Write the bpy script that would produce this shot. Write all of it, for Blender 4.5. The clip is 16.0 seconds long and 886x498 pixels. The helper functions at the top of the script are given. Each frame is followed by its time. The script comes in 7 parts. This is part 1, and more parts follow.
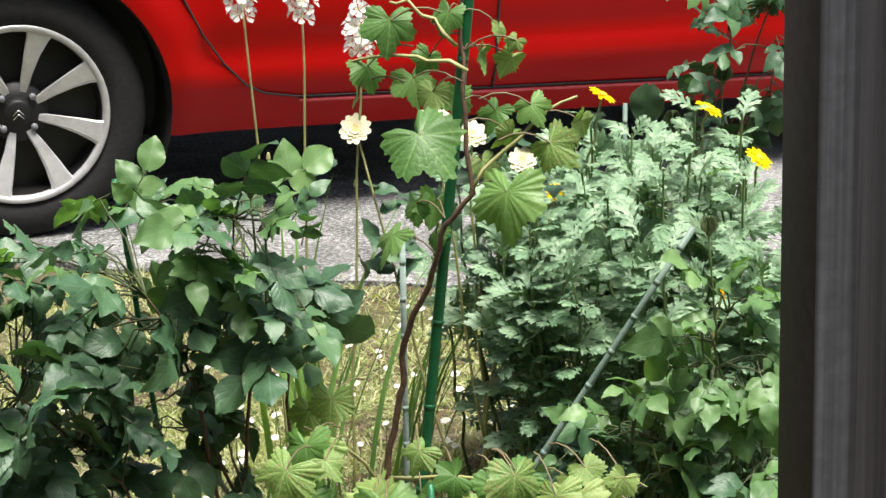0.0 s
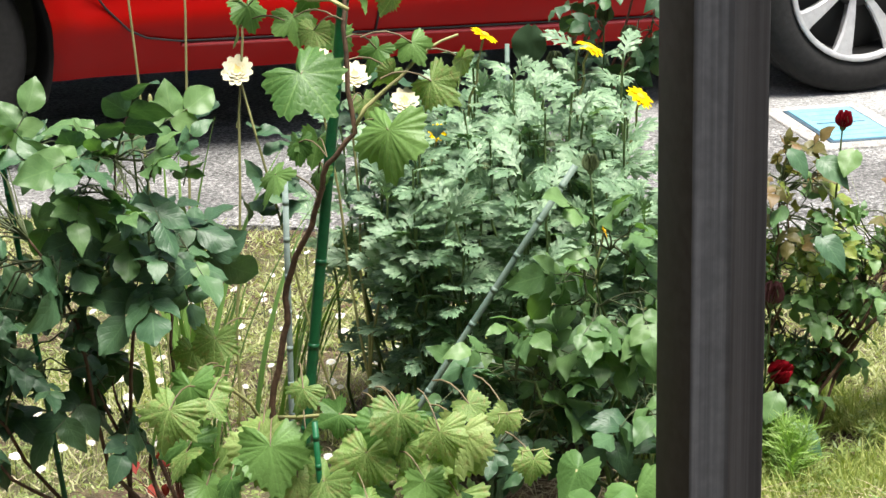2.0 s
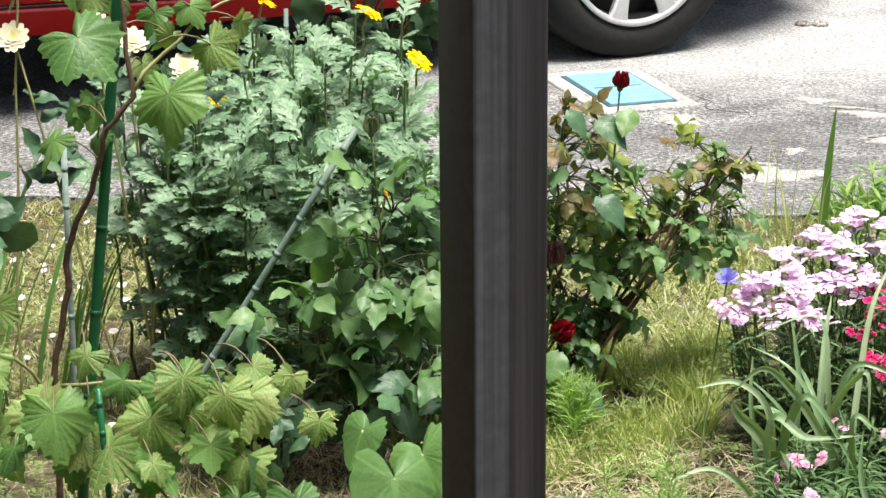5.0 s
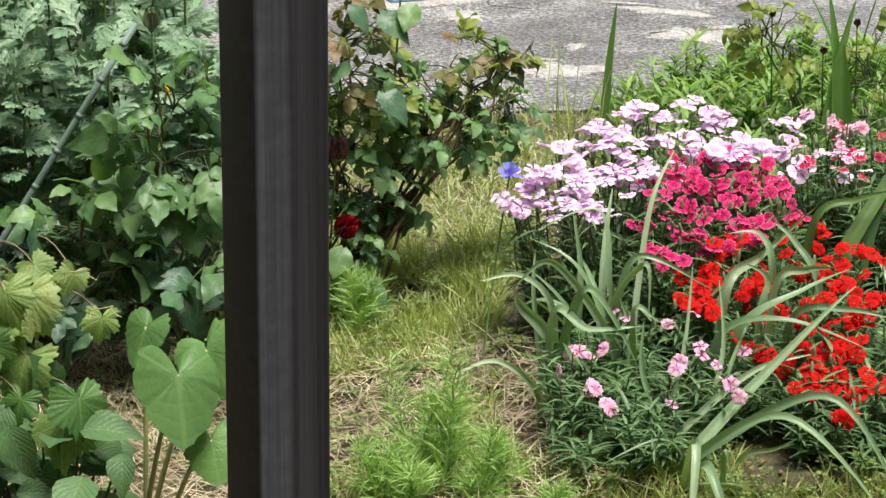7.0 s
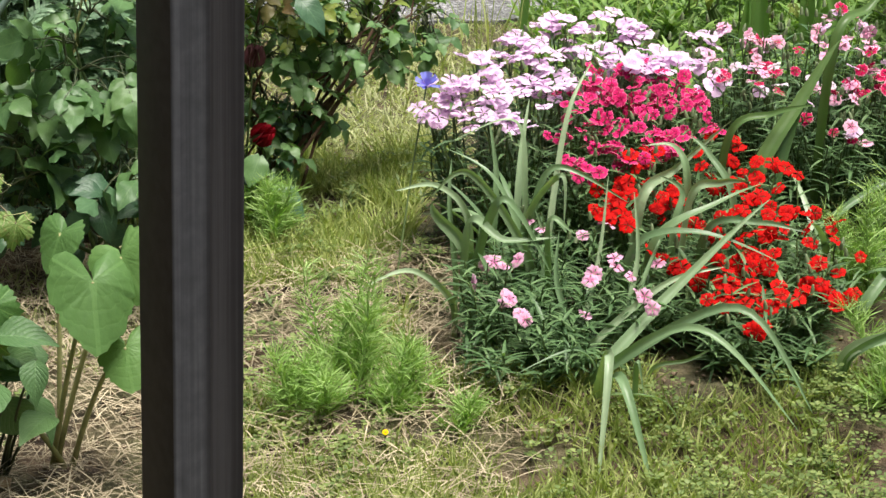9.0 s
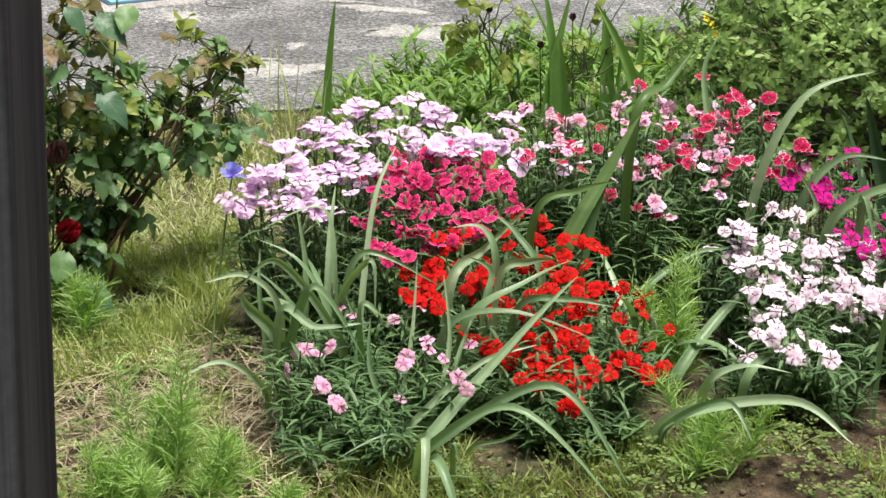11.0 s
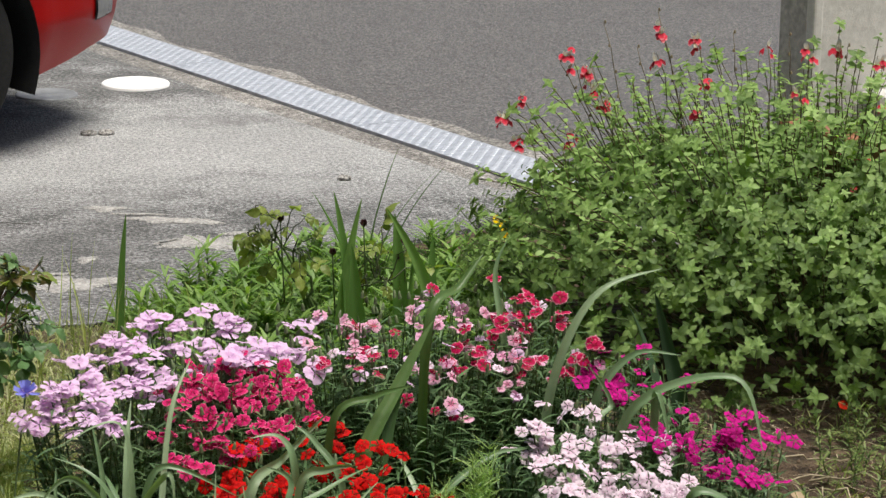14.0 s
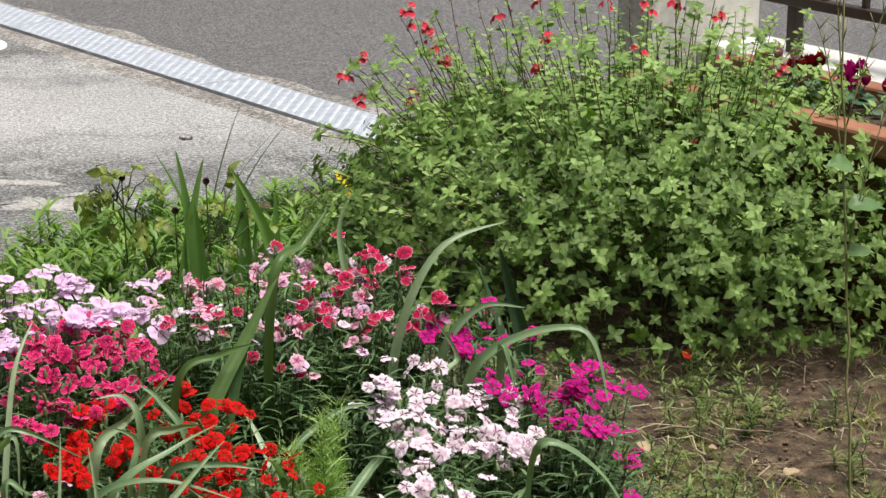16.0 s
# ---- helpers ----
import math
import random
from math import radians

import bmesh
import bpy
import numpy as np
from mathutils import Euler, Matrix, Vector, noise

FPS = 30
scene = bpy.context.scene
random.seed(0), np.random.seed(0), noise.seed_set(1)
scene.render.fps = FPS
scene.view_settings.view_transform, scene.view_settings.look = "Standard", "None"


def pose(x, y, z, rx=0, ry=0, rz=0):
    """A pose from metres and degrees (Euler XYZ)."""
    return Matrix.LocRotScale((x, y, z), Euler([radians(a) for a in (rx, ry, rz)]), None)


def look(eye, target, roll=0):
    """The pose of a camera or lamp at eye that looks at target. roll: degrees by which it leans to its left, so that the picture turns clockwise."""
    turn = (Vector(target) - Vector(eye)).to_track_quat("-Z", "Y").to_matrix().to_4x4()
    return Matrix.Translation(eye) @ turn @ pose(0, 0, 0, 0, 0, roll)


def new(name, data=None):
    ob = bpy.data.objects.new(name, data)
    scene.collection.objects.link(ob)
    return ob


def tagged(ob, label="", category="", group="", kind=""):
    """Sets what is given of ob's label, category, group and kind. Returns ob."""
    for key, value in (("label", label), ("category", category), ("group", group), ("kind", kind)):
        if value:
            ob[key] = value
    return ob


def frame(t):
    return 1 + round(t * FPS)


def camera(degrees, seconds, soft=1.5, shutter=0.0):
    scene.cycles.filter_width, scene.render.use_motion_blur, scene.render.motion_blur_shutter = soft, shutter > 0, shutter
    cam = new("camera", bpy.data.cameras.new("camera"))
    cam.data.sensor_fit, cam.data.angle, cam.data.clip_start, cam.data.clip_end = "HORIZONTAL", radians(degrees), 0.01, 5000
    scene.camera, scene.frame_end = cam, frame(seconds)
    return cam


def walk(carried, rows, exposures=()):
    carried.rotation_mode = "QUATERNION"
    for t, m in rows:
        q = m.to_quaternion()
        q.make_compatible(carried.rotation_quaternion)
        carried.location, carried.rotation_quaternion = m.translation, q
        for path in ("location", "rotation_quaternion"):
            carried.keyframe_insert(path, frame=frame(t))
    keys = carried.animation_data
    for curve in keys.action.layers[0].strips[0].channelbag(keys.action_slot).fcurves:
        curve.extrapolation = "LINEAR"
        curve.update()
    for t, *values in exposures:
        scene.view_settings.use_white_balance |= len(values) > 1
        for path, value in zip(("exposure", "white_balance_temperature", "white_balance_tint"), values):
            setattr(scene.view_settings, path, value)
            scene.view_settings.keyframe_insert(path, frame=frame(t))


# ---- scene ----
cam = camera(20.43, 16.0)
ROWS = [
    (0, -0.0139, 0.0187, 1.5328, 74.877, 1.246, 15.031),
    (0.5, -0.0111, 0.0185, 1.5299, 74.578, 1.514, 14.207),
    (1, -0.0092, 0.0103, 1.5276, 74.252, 1.261, 13.580),
    (1.5, -0.0040, 0.0058, 1.5185, 74.040, 1.099, 12.981),
    (2, -0.0040, 0.0077, 1.5199, 73.660, 1.024, 12.380),
    (2.5, -0.0015, 0.0100, 1.5154, 73.479, 0.998, 11.783),
    (3, -0.0022, 0.0121, 1.5109, 73.254, 0.830, 11.114),
    (3.2, -0.0026, 0.0119, 1.5097, 73.182, 0.761, 10.839),
    (5.3, -0.0045, 0.0002, 1.5055, 72.868, 0.366, 6.427),
    (5.5, -0.0045, -0.0000, 1.5048, 72.642, 0.315, 5.849),
    (6, -0.0034, 0.0026, 1.5024, 72.105, 0.106, 4.465),
    (6.5, -0.0021, 0.0008, 1.4999, 71.410, -0.301, 3.496),
    (7, -0.0017, 0.0023, 1.4981, 70.645, -0.655, 2.342),
    (7.5, -0.0034, 0.0031, 1.4950, 69.977, -1.008, 1.465),
    (8, -0.0041, 0.0075, 1.4908, 69.252, -1.273, 1.833),
    (8.5, -0.0028, 0.0010, 1.4935, 68.469, -1.646, 1.609),
    (9, 0.0004, -0.0006, 1.4986, 68.585, -1.862, 0.732),
    (9.5, 0.0009, -0.0024, 1.4973, 69.608, -1.733, -0.731),
    (9.7, 0.0009, -0.0024, 1.4971, 70.292, -1.661, -1.293),
    (11.8, 0.0021, -0.0003, 1.4965, 70.859, -1.130, -5.813),
    (12, 0.0024, -0.0003, 1.4965, 70.977, -1.125, -6.245),
    (12.5, 0.0030, -0.0009, 1.4985, 72.255, -1.112, -7.264),
    (13, 0.0025, -0.0036, 1.5003, 73.237, -1.116, -8.172),
    (13.5, 0.0020, -0.0058, 1.5031, 74.136, -1.131, -8.882),
    (14, 0.0023, -0.0084, 1.5052, 75.572, -0.730, -9.296),
    (14.5, 0.0034, -0.0063, 1.5026, 76.361, -0.752, -10.207),
    (15, 0.0048, -0.0050, 1.4994, 75.773, -0.520, -11.182),
    (15.5, 0.0060, -0.0045, 1.4985, 75.313, -0.666, -12.090),
    (16, 0.0055, -0.0022, 1.4974, 74.661, -0.694, -13.042),
]
walk(cam, [(t, pose(x, y, z, rx, ry, rz)) for t, x, y, z, rx, ry, rz in ROWS],
     [(0.0, 1.2), (2.5, 1.2), (5.5, 0.99), (7.0, 0.75), (8.0, 0.74), (9.5, 0.8), (12.5, 0.4), (14.0, 0.12), (15.0, 0.12), (16.0, 0.36)])

# ---- light ----
SUN_EL, SUN_AZ = 77.0, 128.0   # degrees; azimuth clockwise from +y
world = bpy.data.worlds.new("sky")
scene.world = world
world.use_nodes = True
wn = world.node_tree
sky = wn.nodes.new("ShaderNodeTexSky")
sky.sky_type, sky.sun_disc = "NISHITA", False
sky.sun_elevation, sky.sun_rotation = radians(SUN_EL), radians(SUN_AZ)
sky.air_density, sky.dust_density, sky.ozone_density = 1.0, 5.0, 1.0
wn.links.new(sky.outputs[0], wn.nodes["Background"].inputs[0])
wn.nodes["Background"].inputs[1].default_value = 0.064
sun_data = bpy.data.lights.new("sun", "SUN")
sun_data.energy, sun_data.angle, sun_data.color = 4.5, radians(30), (1.0, 0.96, 0.9)
sun = new("sun", sun_data)
sun_dir = Vector((math.sin(radians(SUN_AZ)) * math.cos(radians(SUN_EL)), math.cos(radians(SUN_AZ)) * math.cos(radians(SUN_EL)), math.sin(radians(SUN_EL))))
sun.matrix_basis = look(sun_dir * 30, (0, 0, 0))

rng = np.random.default_rng(7)


# ---- mesh tools ----
def mesh_of(name, base, material, smooth=True):
    """A mesh from (vertices, faces, uvs)."""
    V, F, U = base
    m = bpy.data.meshes.new(name)
    V = np.asarray(V, float)
    loops = np.array([i for f in F for i in f], np.int32) if not isinstance(F, np.ndarray) else F.ravel().astype(np.int32)
    sizes = np.array([len(f) for f in F]) if not isinstance(F, np.ndarray) else np.full(len(F), F.shape[1])
    m.vertices.add(len(V))
    m.vertices.foreach_set("co", V.ravel())
    m.loops.add(len(loops))
    m.loops.foreach_set("vertex_index", loops)
    m.polygons.add(len(sizes))
    m.polygons.foreach_set("loop_start", np.concatenate([[0], np.cumsum(sizes)[:-1]]).astype(np.int32))
    if U is not None:
        uv = m.uv_layers.new(name="UVMap")
        uv.data.foreach_set("uv", np.asarray(U, np.float32)[loops].ravel())
    m.update(calc_edges=True)
    m.validate()
    if smooth:
        m.shade_smooth()
    if material:
        m.materials.append(material)
    return m


def merge(bases):
    V, F, U, o = [], [], [], 0
    for v, f, u in bases:
        V.append(np.asarray(v, float))
        U.append(np.asarray(u, float) if u is not None else np.zeros((len(v), 2)))
        F.extend([tuple(int(i) + o for i in q) for q in f])
        o += len(v)
    return np.concatenate(V), F, np.concatenate(U)


def spread(base, mats):
    """One base repeated at many 4 x 4 poses, as one base. Its faces must all have four corners."""
    V, F, U = base
    V = np.asarray(V, float)
    F = np.array([tuple(f) + (f[-1],) * (4 - len(f)) for f in F])
    M = np.asarray(mats, float)
    W = np.einsum("nij,vj->nvi", M[:, :3, :3], V) + M[:, None, :3, 3]
    FF = F[None] + (np.arange(len(M)) * len(V))[:, None, None]
    return W.reshape(-1, 3), FF.reshape(-1, 4), np.tile(np.asarray(U, float), (len(M), 1))


def thing(name, loc=(0, 0, 0), label="", category="", group="", kind=""):
    ob = new(name)
    ob.empty_display_size = 0.1
    ob.matrix_basis = Matrix.Translation(loc)
    return tagged(ob, label, category, group, kind)


def put(name, mesh, parent=None, m=None, label="", world_place=True):
    """A mesh object under a thing; m is its pose in the world."""
    ob = new(name, mesh)
    m = Matrix.Identity(4) if m is None else Matrix(m)
    if parent is not None:
        ob.parent = parent
        base = parent.matrix_basis.copy()
        up = parent.parent
        while up is not None:
            base = up.matrix_basis @ base
            up = up.parent
        ob.matrix_basis = base.inverted() @ m
    else:
        ob.matrix_basis = m
    return tagged(ob, label)


def from_bm(name, bm, material, smooth=False):
    m = bpy.data.meshes.new(name)
    bm.to_mesh(m)
    bm.free()
    if smooth:
        m.shade_smooth()
    m.materials.append(material)
    return m


def box_bm(x0, x1, y0, y1, z0, z1, bevel=0.0):
    bm = bmesh.new()
    bmesh.ops.create_cube(bm, size=1, matrix=Matrix.LocRotScale(((x0 + x1) / 2, (y0 + y1) / 2, (z0 + z1) / 2), None, (x1 - x0, y1 - y0, z1 - z0)))
    if bevel:
        bmesh.ops.bevel(bm, geom=bm.edges[:], offset=bevel, segments=2, affect="EDGES", profile=0.5)
    return bm


def tube(points, radii, sides=6, cap=True):
    P = np.asarray(points, float)
    n = len(P)
    R = np.broadcast_to(np.asarray(radii, float), (n,)) if np.ndim(radii) == 0 else np.interp(np.linspace(0, 1, n), np.linspace(0, 1, len(radii)), radii)
    T = np.gradient(P, axis=0)
    T /= np.linalg.norm(T, axis=1)[:, None] + 1e-9
    ref = np.array([0.31, 0.17, 0.93]) if abs(T[0, 2]) < 0.8 else np.array([0.93, 0.2, 0.1])
    A = np.cross(T, ref)
    A /= np.linalg.norm(A, axis=1)[:, None] + 1e-9
    B = np.cross(T, A)
    a = np.linspace(0, 2 * np.pi, sides, endpoint=False)
    V = P[:, None] + R[:, None, None] * (np.cos(a)[None, :, None] * A[:, None] + np.sin(a)[None, :, None] * B[:, None])
    F = [(i * sides + j, i * sides + (j + 1) % sides, (i + 1) * sides + (j + 1) % sides, (i + 1) * sides + j) for i in range(n - 1) for j in range(sides)]
    U = np.stack(np.broadcast_arrays(np.arange(sides)[None] / sides, np.linspace(0, 1, n)[:, None]), -1).reshape(-1, 2)
    V = V.reshape(-1, 3)
    if cap:
        V = np.concatenate([V, P[-1:], P[:1]])
        U = np.concatenate([U, [[0.5, 1], [0.5, 0]]])
        k = n * sides
        F += [((n - 1) * sides + j, (n - 1) * sides + (j + 1) % sides, k, k) for j in range(sides)]
        F += [((j + 1) % sides, j, k + 1, k + 1) for j in range(sides)]
        F = [f if f[2] != f[3] else f[:3] for f in F]
    return V, F, U


def bend(a, b, sag=0.0, n=8, wob=0.0, r=None):
    """Points from a to b, bowed up by sag, with a little wobble."""
    t = np.linspace(0, 1, n)[:, None]
    P = np.asarray(a, float) * (1 - t) + np.asarray(b, float) * t
    P[:, 2] += sag * 4 * (t * (1 - t))[:, 0]
    if wob:
        P[1:-1] += (r or rng).normal(0, wob, (n - 2, 3))
    return P


def leaf(length, widths, fold=0.15, droop=0.15, twist=0.0, teeth=0, depth=0.0, across=4, ripple=0.0):
    """A leaf blade along +y with its face up; widths: half widths from base to tip."""
    n = max(len(widths), 7) if not teeth else teeth * 2 + 1
    s = np.linspace(0, 1, n)
    w = np.interp(s, np.linspace(0, 1, len(widths)), widths)
    if teeth:
        w = w * (1 - depth * (np.arange(n) % 2))
    V, U = [], []
    for i, q in enumerate(s):
        for c in np.linspace(-1, 1, across + 1):
            x = c * w[i]
            y = length * (q - 0.06 * abs(c) * (1 - q) * (teeth > 0))
            z = fold * abs(x) - droop * length * q * q + ripple * length * math.sin(q * 14 + c * 3) * abs(c)
            ang = twist * q
            V.append((x * math.cos(ang), y, z + x * math.sin(ang)))
            U.append((0.5 + 0.5 * c, q))
    k = across + 1
    F = [(i * k + j, i * k + j + 1, (i + 1) * k + j + 1, (i + 1) * k + j) for i in range(n - 1) for j in range(across)]
    return np.array(V), F, np.array(U)


def lobed_leaf(size, lobes=5, depth=0.35, teeth=0.08, cup=0.12, seed=0, notch=0.5, droop=0.3):
    """A broad leaf with lobes round its stalk, like a vine's; the stalk at the origin, the tip along +y."""
    r = np.random.default_rng(seed)
    n = 64
    a = np.linspace(-math.pi * 0.94, math.pi * 0.94, n)
    lob = np.abs(np.cos(a * lobes / 2.0))
    tooth = 1 - teeth * (np.arange(n) % 2) - 0.5 * teeth * ((np.arange(n) // 2) % 2)
    R = size * 0.56 * (1 - depth * (1 - lob ** 0.8)) * tooth * (1 - notch * np.clip((np.abs(a) - 2.5) / 0.5, 0, 1)) * (1 + 0.03 * r.normal(size=n))
    R = R * (1 + 0.18 * np.cos(a)) + (0.14 * size * np.exp(-(a / 0.3) ** 2) if lobes == 3 else 0)
    ph, skew = r.uniform(0, 6), r.normal(0, 0.25)
    V, U = [(0, 0, 0)], [(0.5, 0.0)]
    for k, q in enumerate((0.25, 0.5, 0.75, 1.0)):
        for i in range(n):
            x, y = R[i] * q * math.sin(a[i]), R[i] * q * math.cos(a[i])
            z = cup * size * (0.5 * q * q) * (0.4 + 0.6 * math.cos(a[i] * lobes)) - droop * size * q * q * 0.35 + 0.05 * size * q * math.sin(2 * a[i] + ph) + skew * x * q + 0.008 * size * r.normal() * q
            V.append((x, y, z))
            U.append((0.5 + a[i] * lobes / (2 * math.pi), q))
    F = []
    for i in range(n - 1):
        F.append((0, 2 + i, 1 + i))
        for k in range(3):
            o = 1 + k * n
            F.append((o + i, o + i + 1, o + n + i + 1, o + n + i))
    return np.array(V), F, np.array(U)


def grape_leaf(size, cut=0.85, teeth=0.1, seed=0, point=0.12):
    """A vine leaf: five shallow toothed lobes round the stalk at the origin, the tip along +y, veins to the lobes."""
    r = np.random.default_rng(seed)
    n = 75
    a = np.linspace(-math.pi * 0.95, math.pi * 0.95, n)
    R = sum((amp * np.exp(-((a - c) / cut) ** 2)) ** 4 for c, amp in ((0, 1.0), (1.05, 0.93), (-1.05, 0.9), (2.1, 0.76), (-2.1, 0.78))) ** 0.25
    R = R * (1 - teeth * (np.arange(n) % 3) / 2.0) * (1 + 0.03 * r.normal(size=n)) + point * np.exp(-(a / 0.15) ** 2)
    R *= size * 0.6 * (1 - 0.6 * np.clip((np.abs(a) - 2.55) / 0.43, 0, 1))
    ph, skew, curl = r.uniform(0, 6), r.normal(0, 0.22), r.uniform(0.1, 0.34)
    V, U = [(0, 0, 0)], [(0.5, 0.0)]
    qs = (0.2, 0.42, 0.64, 0.84, 1.0)
    for q in qs:
        for i in range(n):
            x, y = R[i] * q * math.sin(a[i]), R[i] * q * math.cos(a[i])
            z = 0.03 * size * q * abs(math.sin(a[i] * math.pi / 1.05)) - curl * size * q * q * 0.5 + 0.06 * size * q * q * math.sin(3 * a[i] + ph) + skew * x * q + 0.006 * size * r.normal() * q
            V.append((x, y, z))
            U.append((0.5 + a[i] / 1.05, q))
    F = [(0, 2 + i, 1 + i) for i in range(n - 1)]
    for k in range(len(qs) - 1):
        o = 1 + k * n
        F += [(o + i, o + i + 1, o + n + i + 1, o + n + i) for i in range(n - 1)]
    return np.array(V), F, np.array(U)


def frame_to(origin, along, up=(0, 0, 1), scale=1.0):
    """A pose with +y along a direction and +z as near up as it goes."""
    y = np.asarray(along, float)
    y = y / (np.linalg.norm(y) + 1e-9)
    x = np.cross(y, np.asarray(up, float))
    if np.linalg.norm(x) < 1e-4:
        x = np.cross(y, (0.3, 0.9, 0.1))
    x /= np.linalg.norm(x)
    z = np.cross(x, y)
    M = np.eye(4)
    M[:3, 0], M[:3, 1], M[:3, 2], M[:3, 3] = x * scale, y * scale, z * scale, origin
    return M


def frames(O, along, up, scale):
    """Many poses at once, as frame_to makes them."""
    Y = along / (np.linalg.norm(along, axis=1, keepdims=True) + 1e-9)
    X = np.cross(Y, up)
    X /= np.linalg.norm(X, axis=1, keepdims=True) + 1e-9
    Z = np.cross(X, Y)
    M = np.zeros((len(O), 4, 4))
    s = np.asarray(scale, float)[:, None]
    M[:, :3, 0], M[:, :3, 1], M[:, :3, 2], M[:, :3, 3], M[:, 3, 3] = X * s, Y * s, Z * s, O, 1
    return M


def unit(r, n=None):
    v = r.normal(size=3 if n is None else (n, 3))
    return v / np.linalg.norm(v, axis=-1, keepdims=True)


# ---- materials ----
class Mat:
    """A small wrapper for building node materials."""

    def __init__(self, name):
        self.m = bpy.data.materials.new(name)
        self.m.use_nodes = True
        self.t = self.m.node_tree
        self.b = self.t.nodes["Principled BSDF"]
        self.out = self.t.nodes["Material Output"]

    def n(self, kind, **k):
        node = self.t.nodes.new("ShaderNode" + kind)
        for key, v in k.items():
            if key in node.inputs:
                node.inputs[key].default_value = v
        return node

    def link(self, a, b):
        self.t.links.new(a, b)

    def coord(self, kind="Object"):
        return self.n("TexCoord").outputs[kind]

    def noise(self, scale, detail=4.0, rough=0.6, vec=None):
        node = self.n("TexNoise", Scale=scale, Detail=detail, Roughness=rough)
        self.link(vec if vec is not None else self.coord(), node.inputs["Vector"])
        return node.outputs["Fac"]

    def voronoi(self, scale, vec=None, out="Distance"):
        node = self.n("TexVoronoi", Scale=scale)
        self.link(vec if vec is not None else self.coord(), node.inputs["Vector"])
        return node.outputs[out]

    def math(self, op, a, b=None):
        node = self.n("Math")
        node.operation = op
        for i, v in enumerate((a, b)):
            if v is None:
                continue
            if isinstance(v, (int, float)):
                node.inputs[i].default_value = v
            else:
                self.link(v, node.inputs[i])
        return node.outputs[0]

    def ramp(self, fac, stops):
        node = self.n("ValToRGB")
        e = node.color_ramp.elements
        while len(e) < len(stops):
            e.new(0.5)
        for el, (p, c) in zip(e, stops):
            el.position = p
            el.color = (*c, 1) if len(c) == 3 else c
        self.link(fac, node.inputs[0])
        return node.outputs[0]

    def mix(self, fac, a, b, mode="MIX"):
        node = self.n("Mix")
        node.data_type, node.blend_type = "RGBA", mode
        for sock, v in ((node.inputs[0], fac), (node.inputs[6], a), (node.inputs[7], b)):
            if isinstance(v, (int, float)):
                sock.default_value = v
            elif isinstance(v, tuple):
                sock.default_value = (*v, 1)
            else:
                self.link(v, sock)
        return node.outputs[2]

    def colour(self, c):
        if isinstance(c, tuple):
            self.b.inputs["Base Color"].default_value = (*c, 1)
        else:
            self.link(c, self.b.inputs["Base Color"])
        return self

    def bump(self, h, strength=0.3, dist=0.01):
        node = self.n("Bump", Strength=strength, Distance=dist)
        self.link(h, node.inputs["Height"])
        self.link(node.outputs[0], self.b.inputs["Normal"])
        self.normal = node.outputs[0]
        return self

    def set(self, **k):
        for key, v in k.items():
            name = key.replace("_", " ")
            if isinstance(v, (int, float)):
                self.b.inputs[name].default_value = v
            else:
                self.link(v, self.b.inputs[name])
        return self


def rand_of(M):
    """A random number for each object and each loose piece of it."""
    a = M.n("ObjectInfo").outputs["Random"]
    g = M.n("NewGeometry").outputs["Random Per Island"]
    return M.math("FRACT", M.math("ADD", a, g))


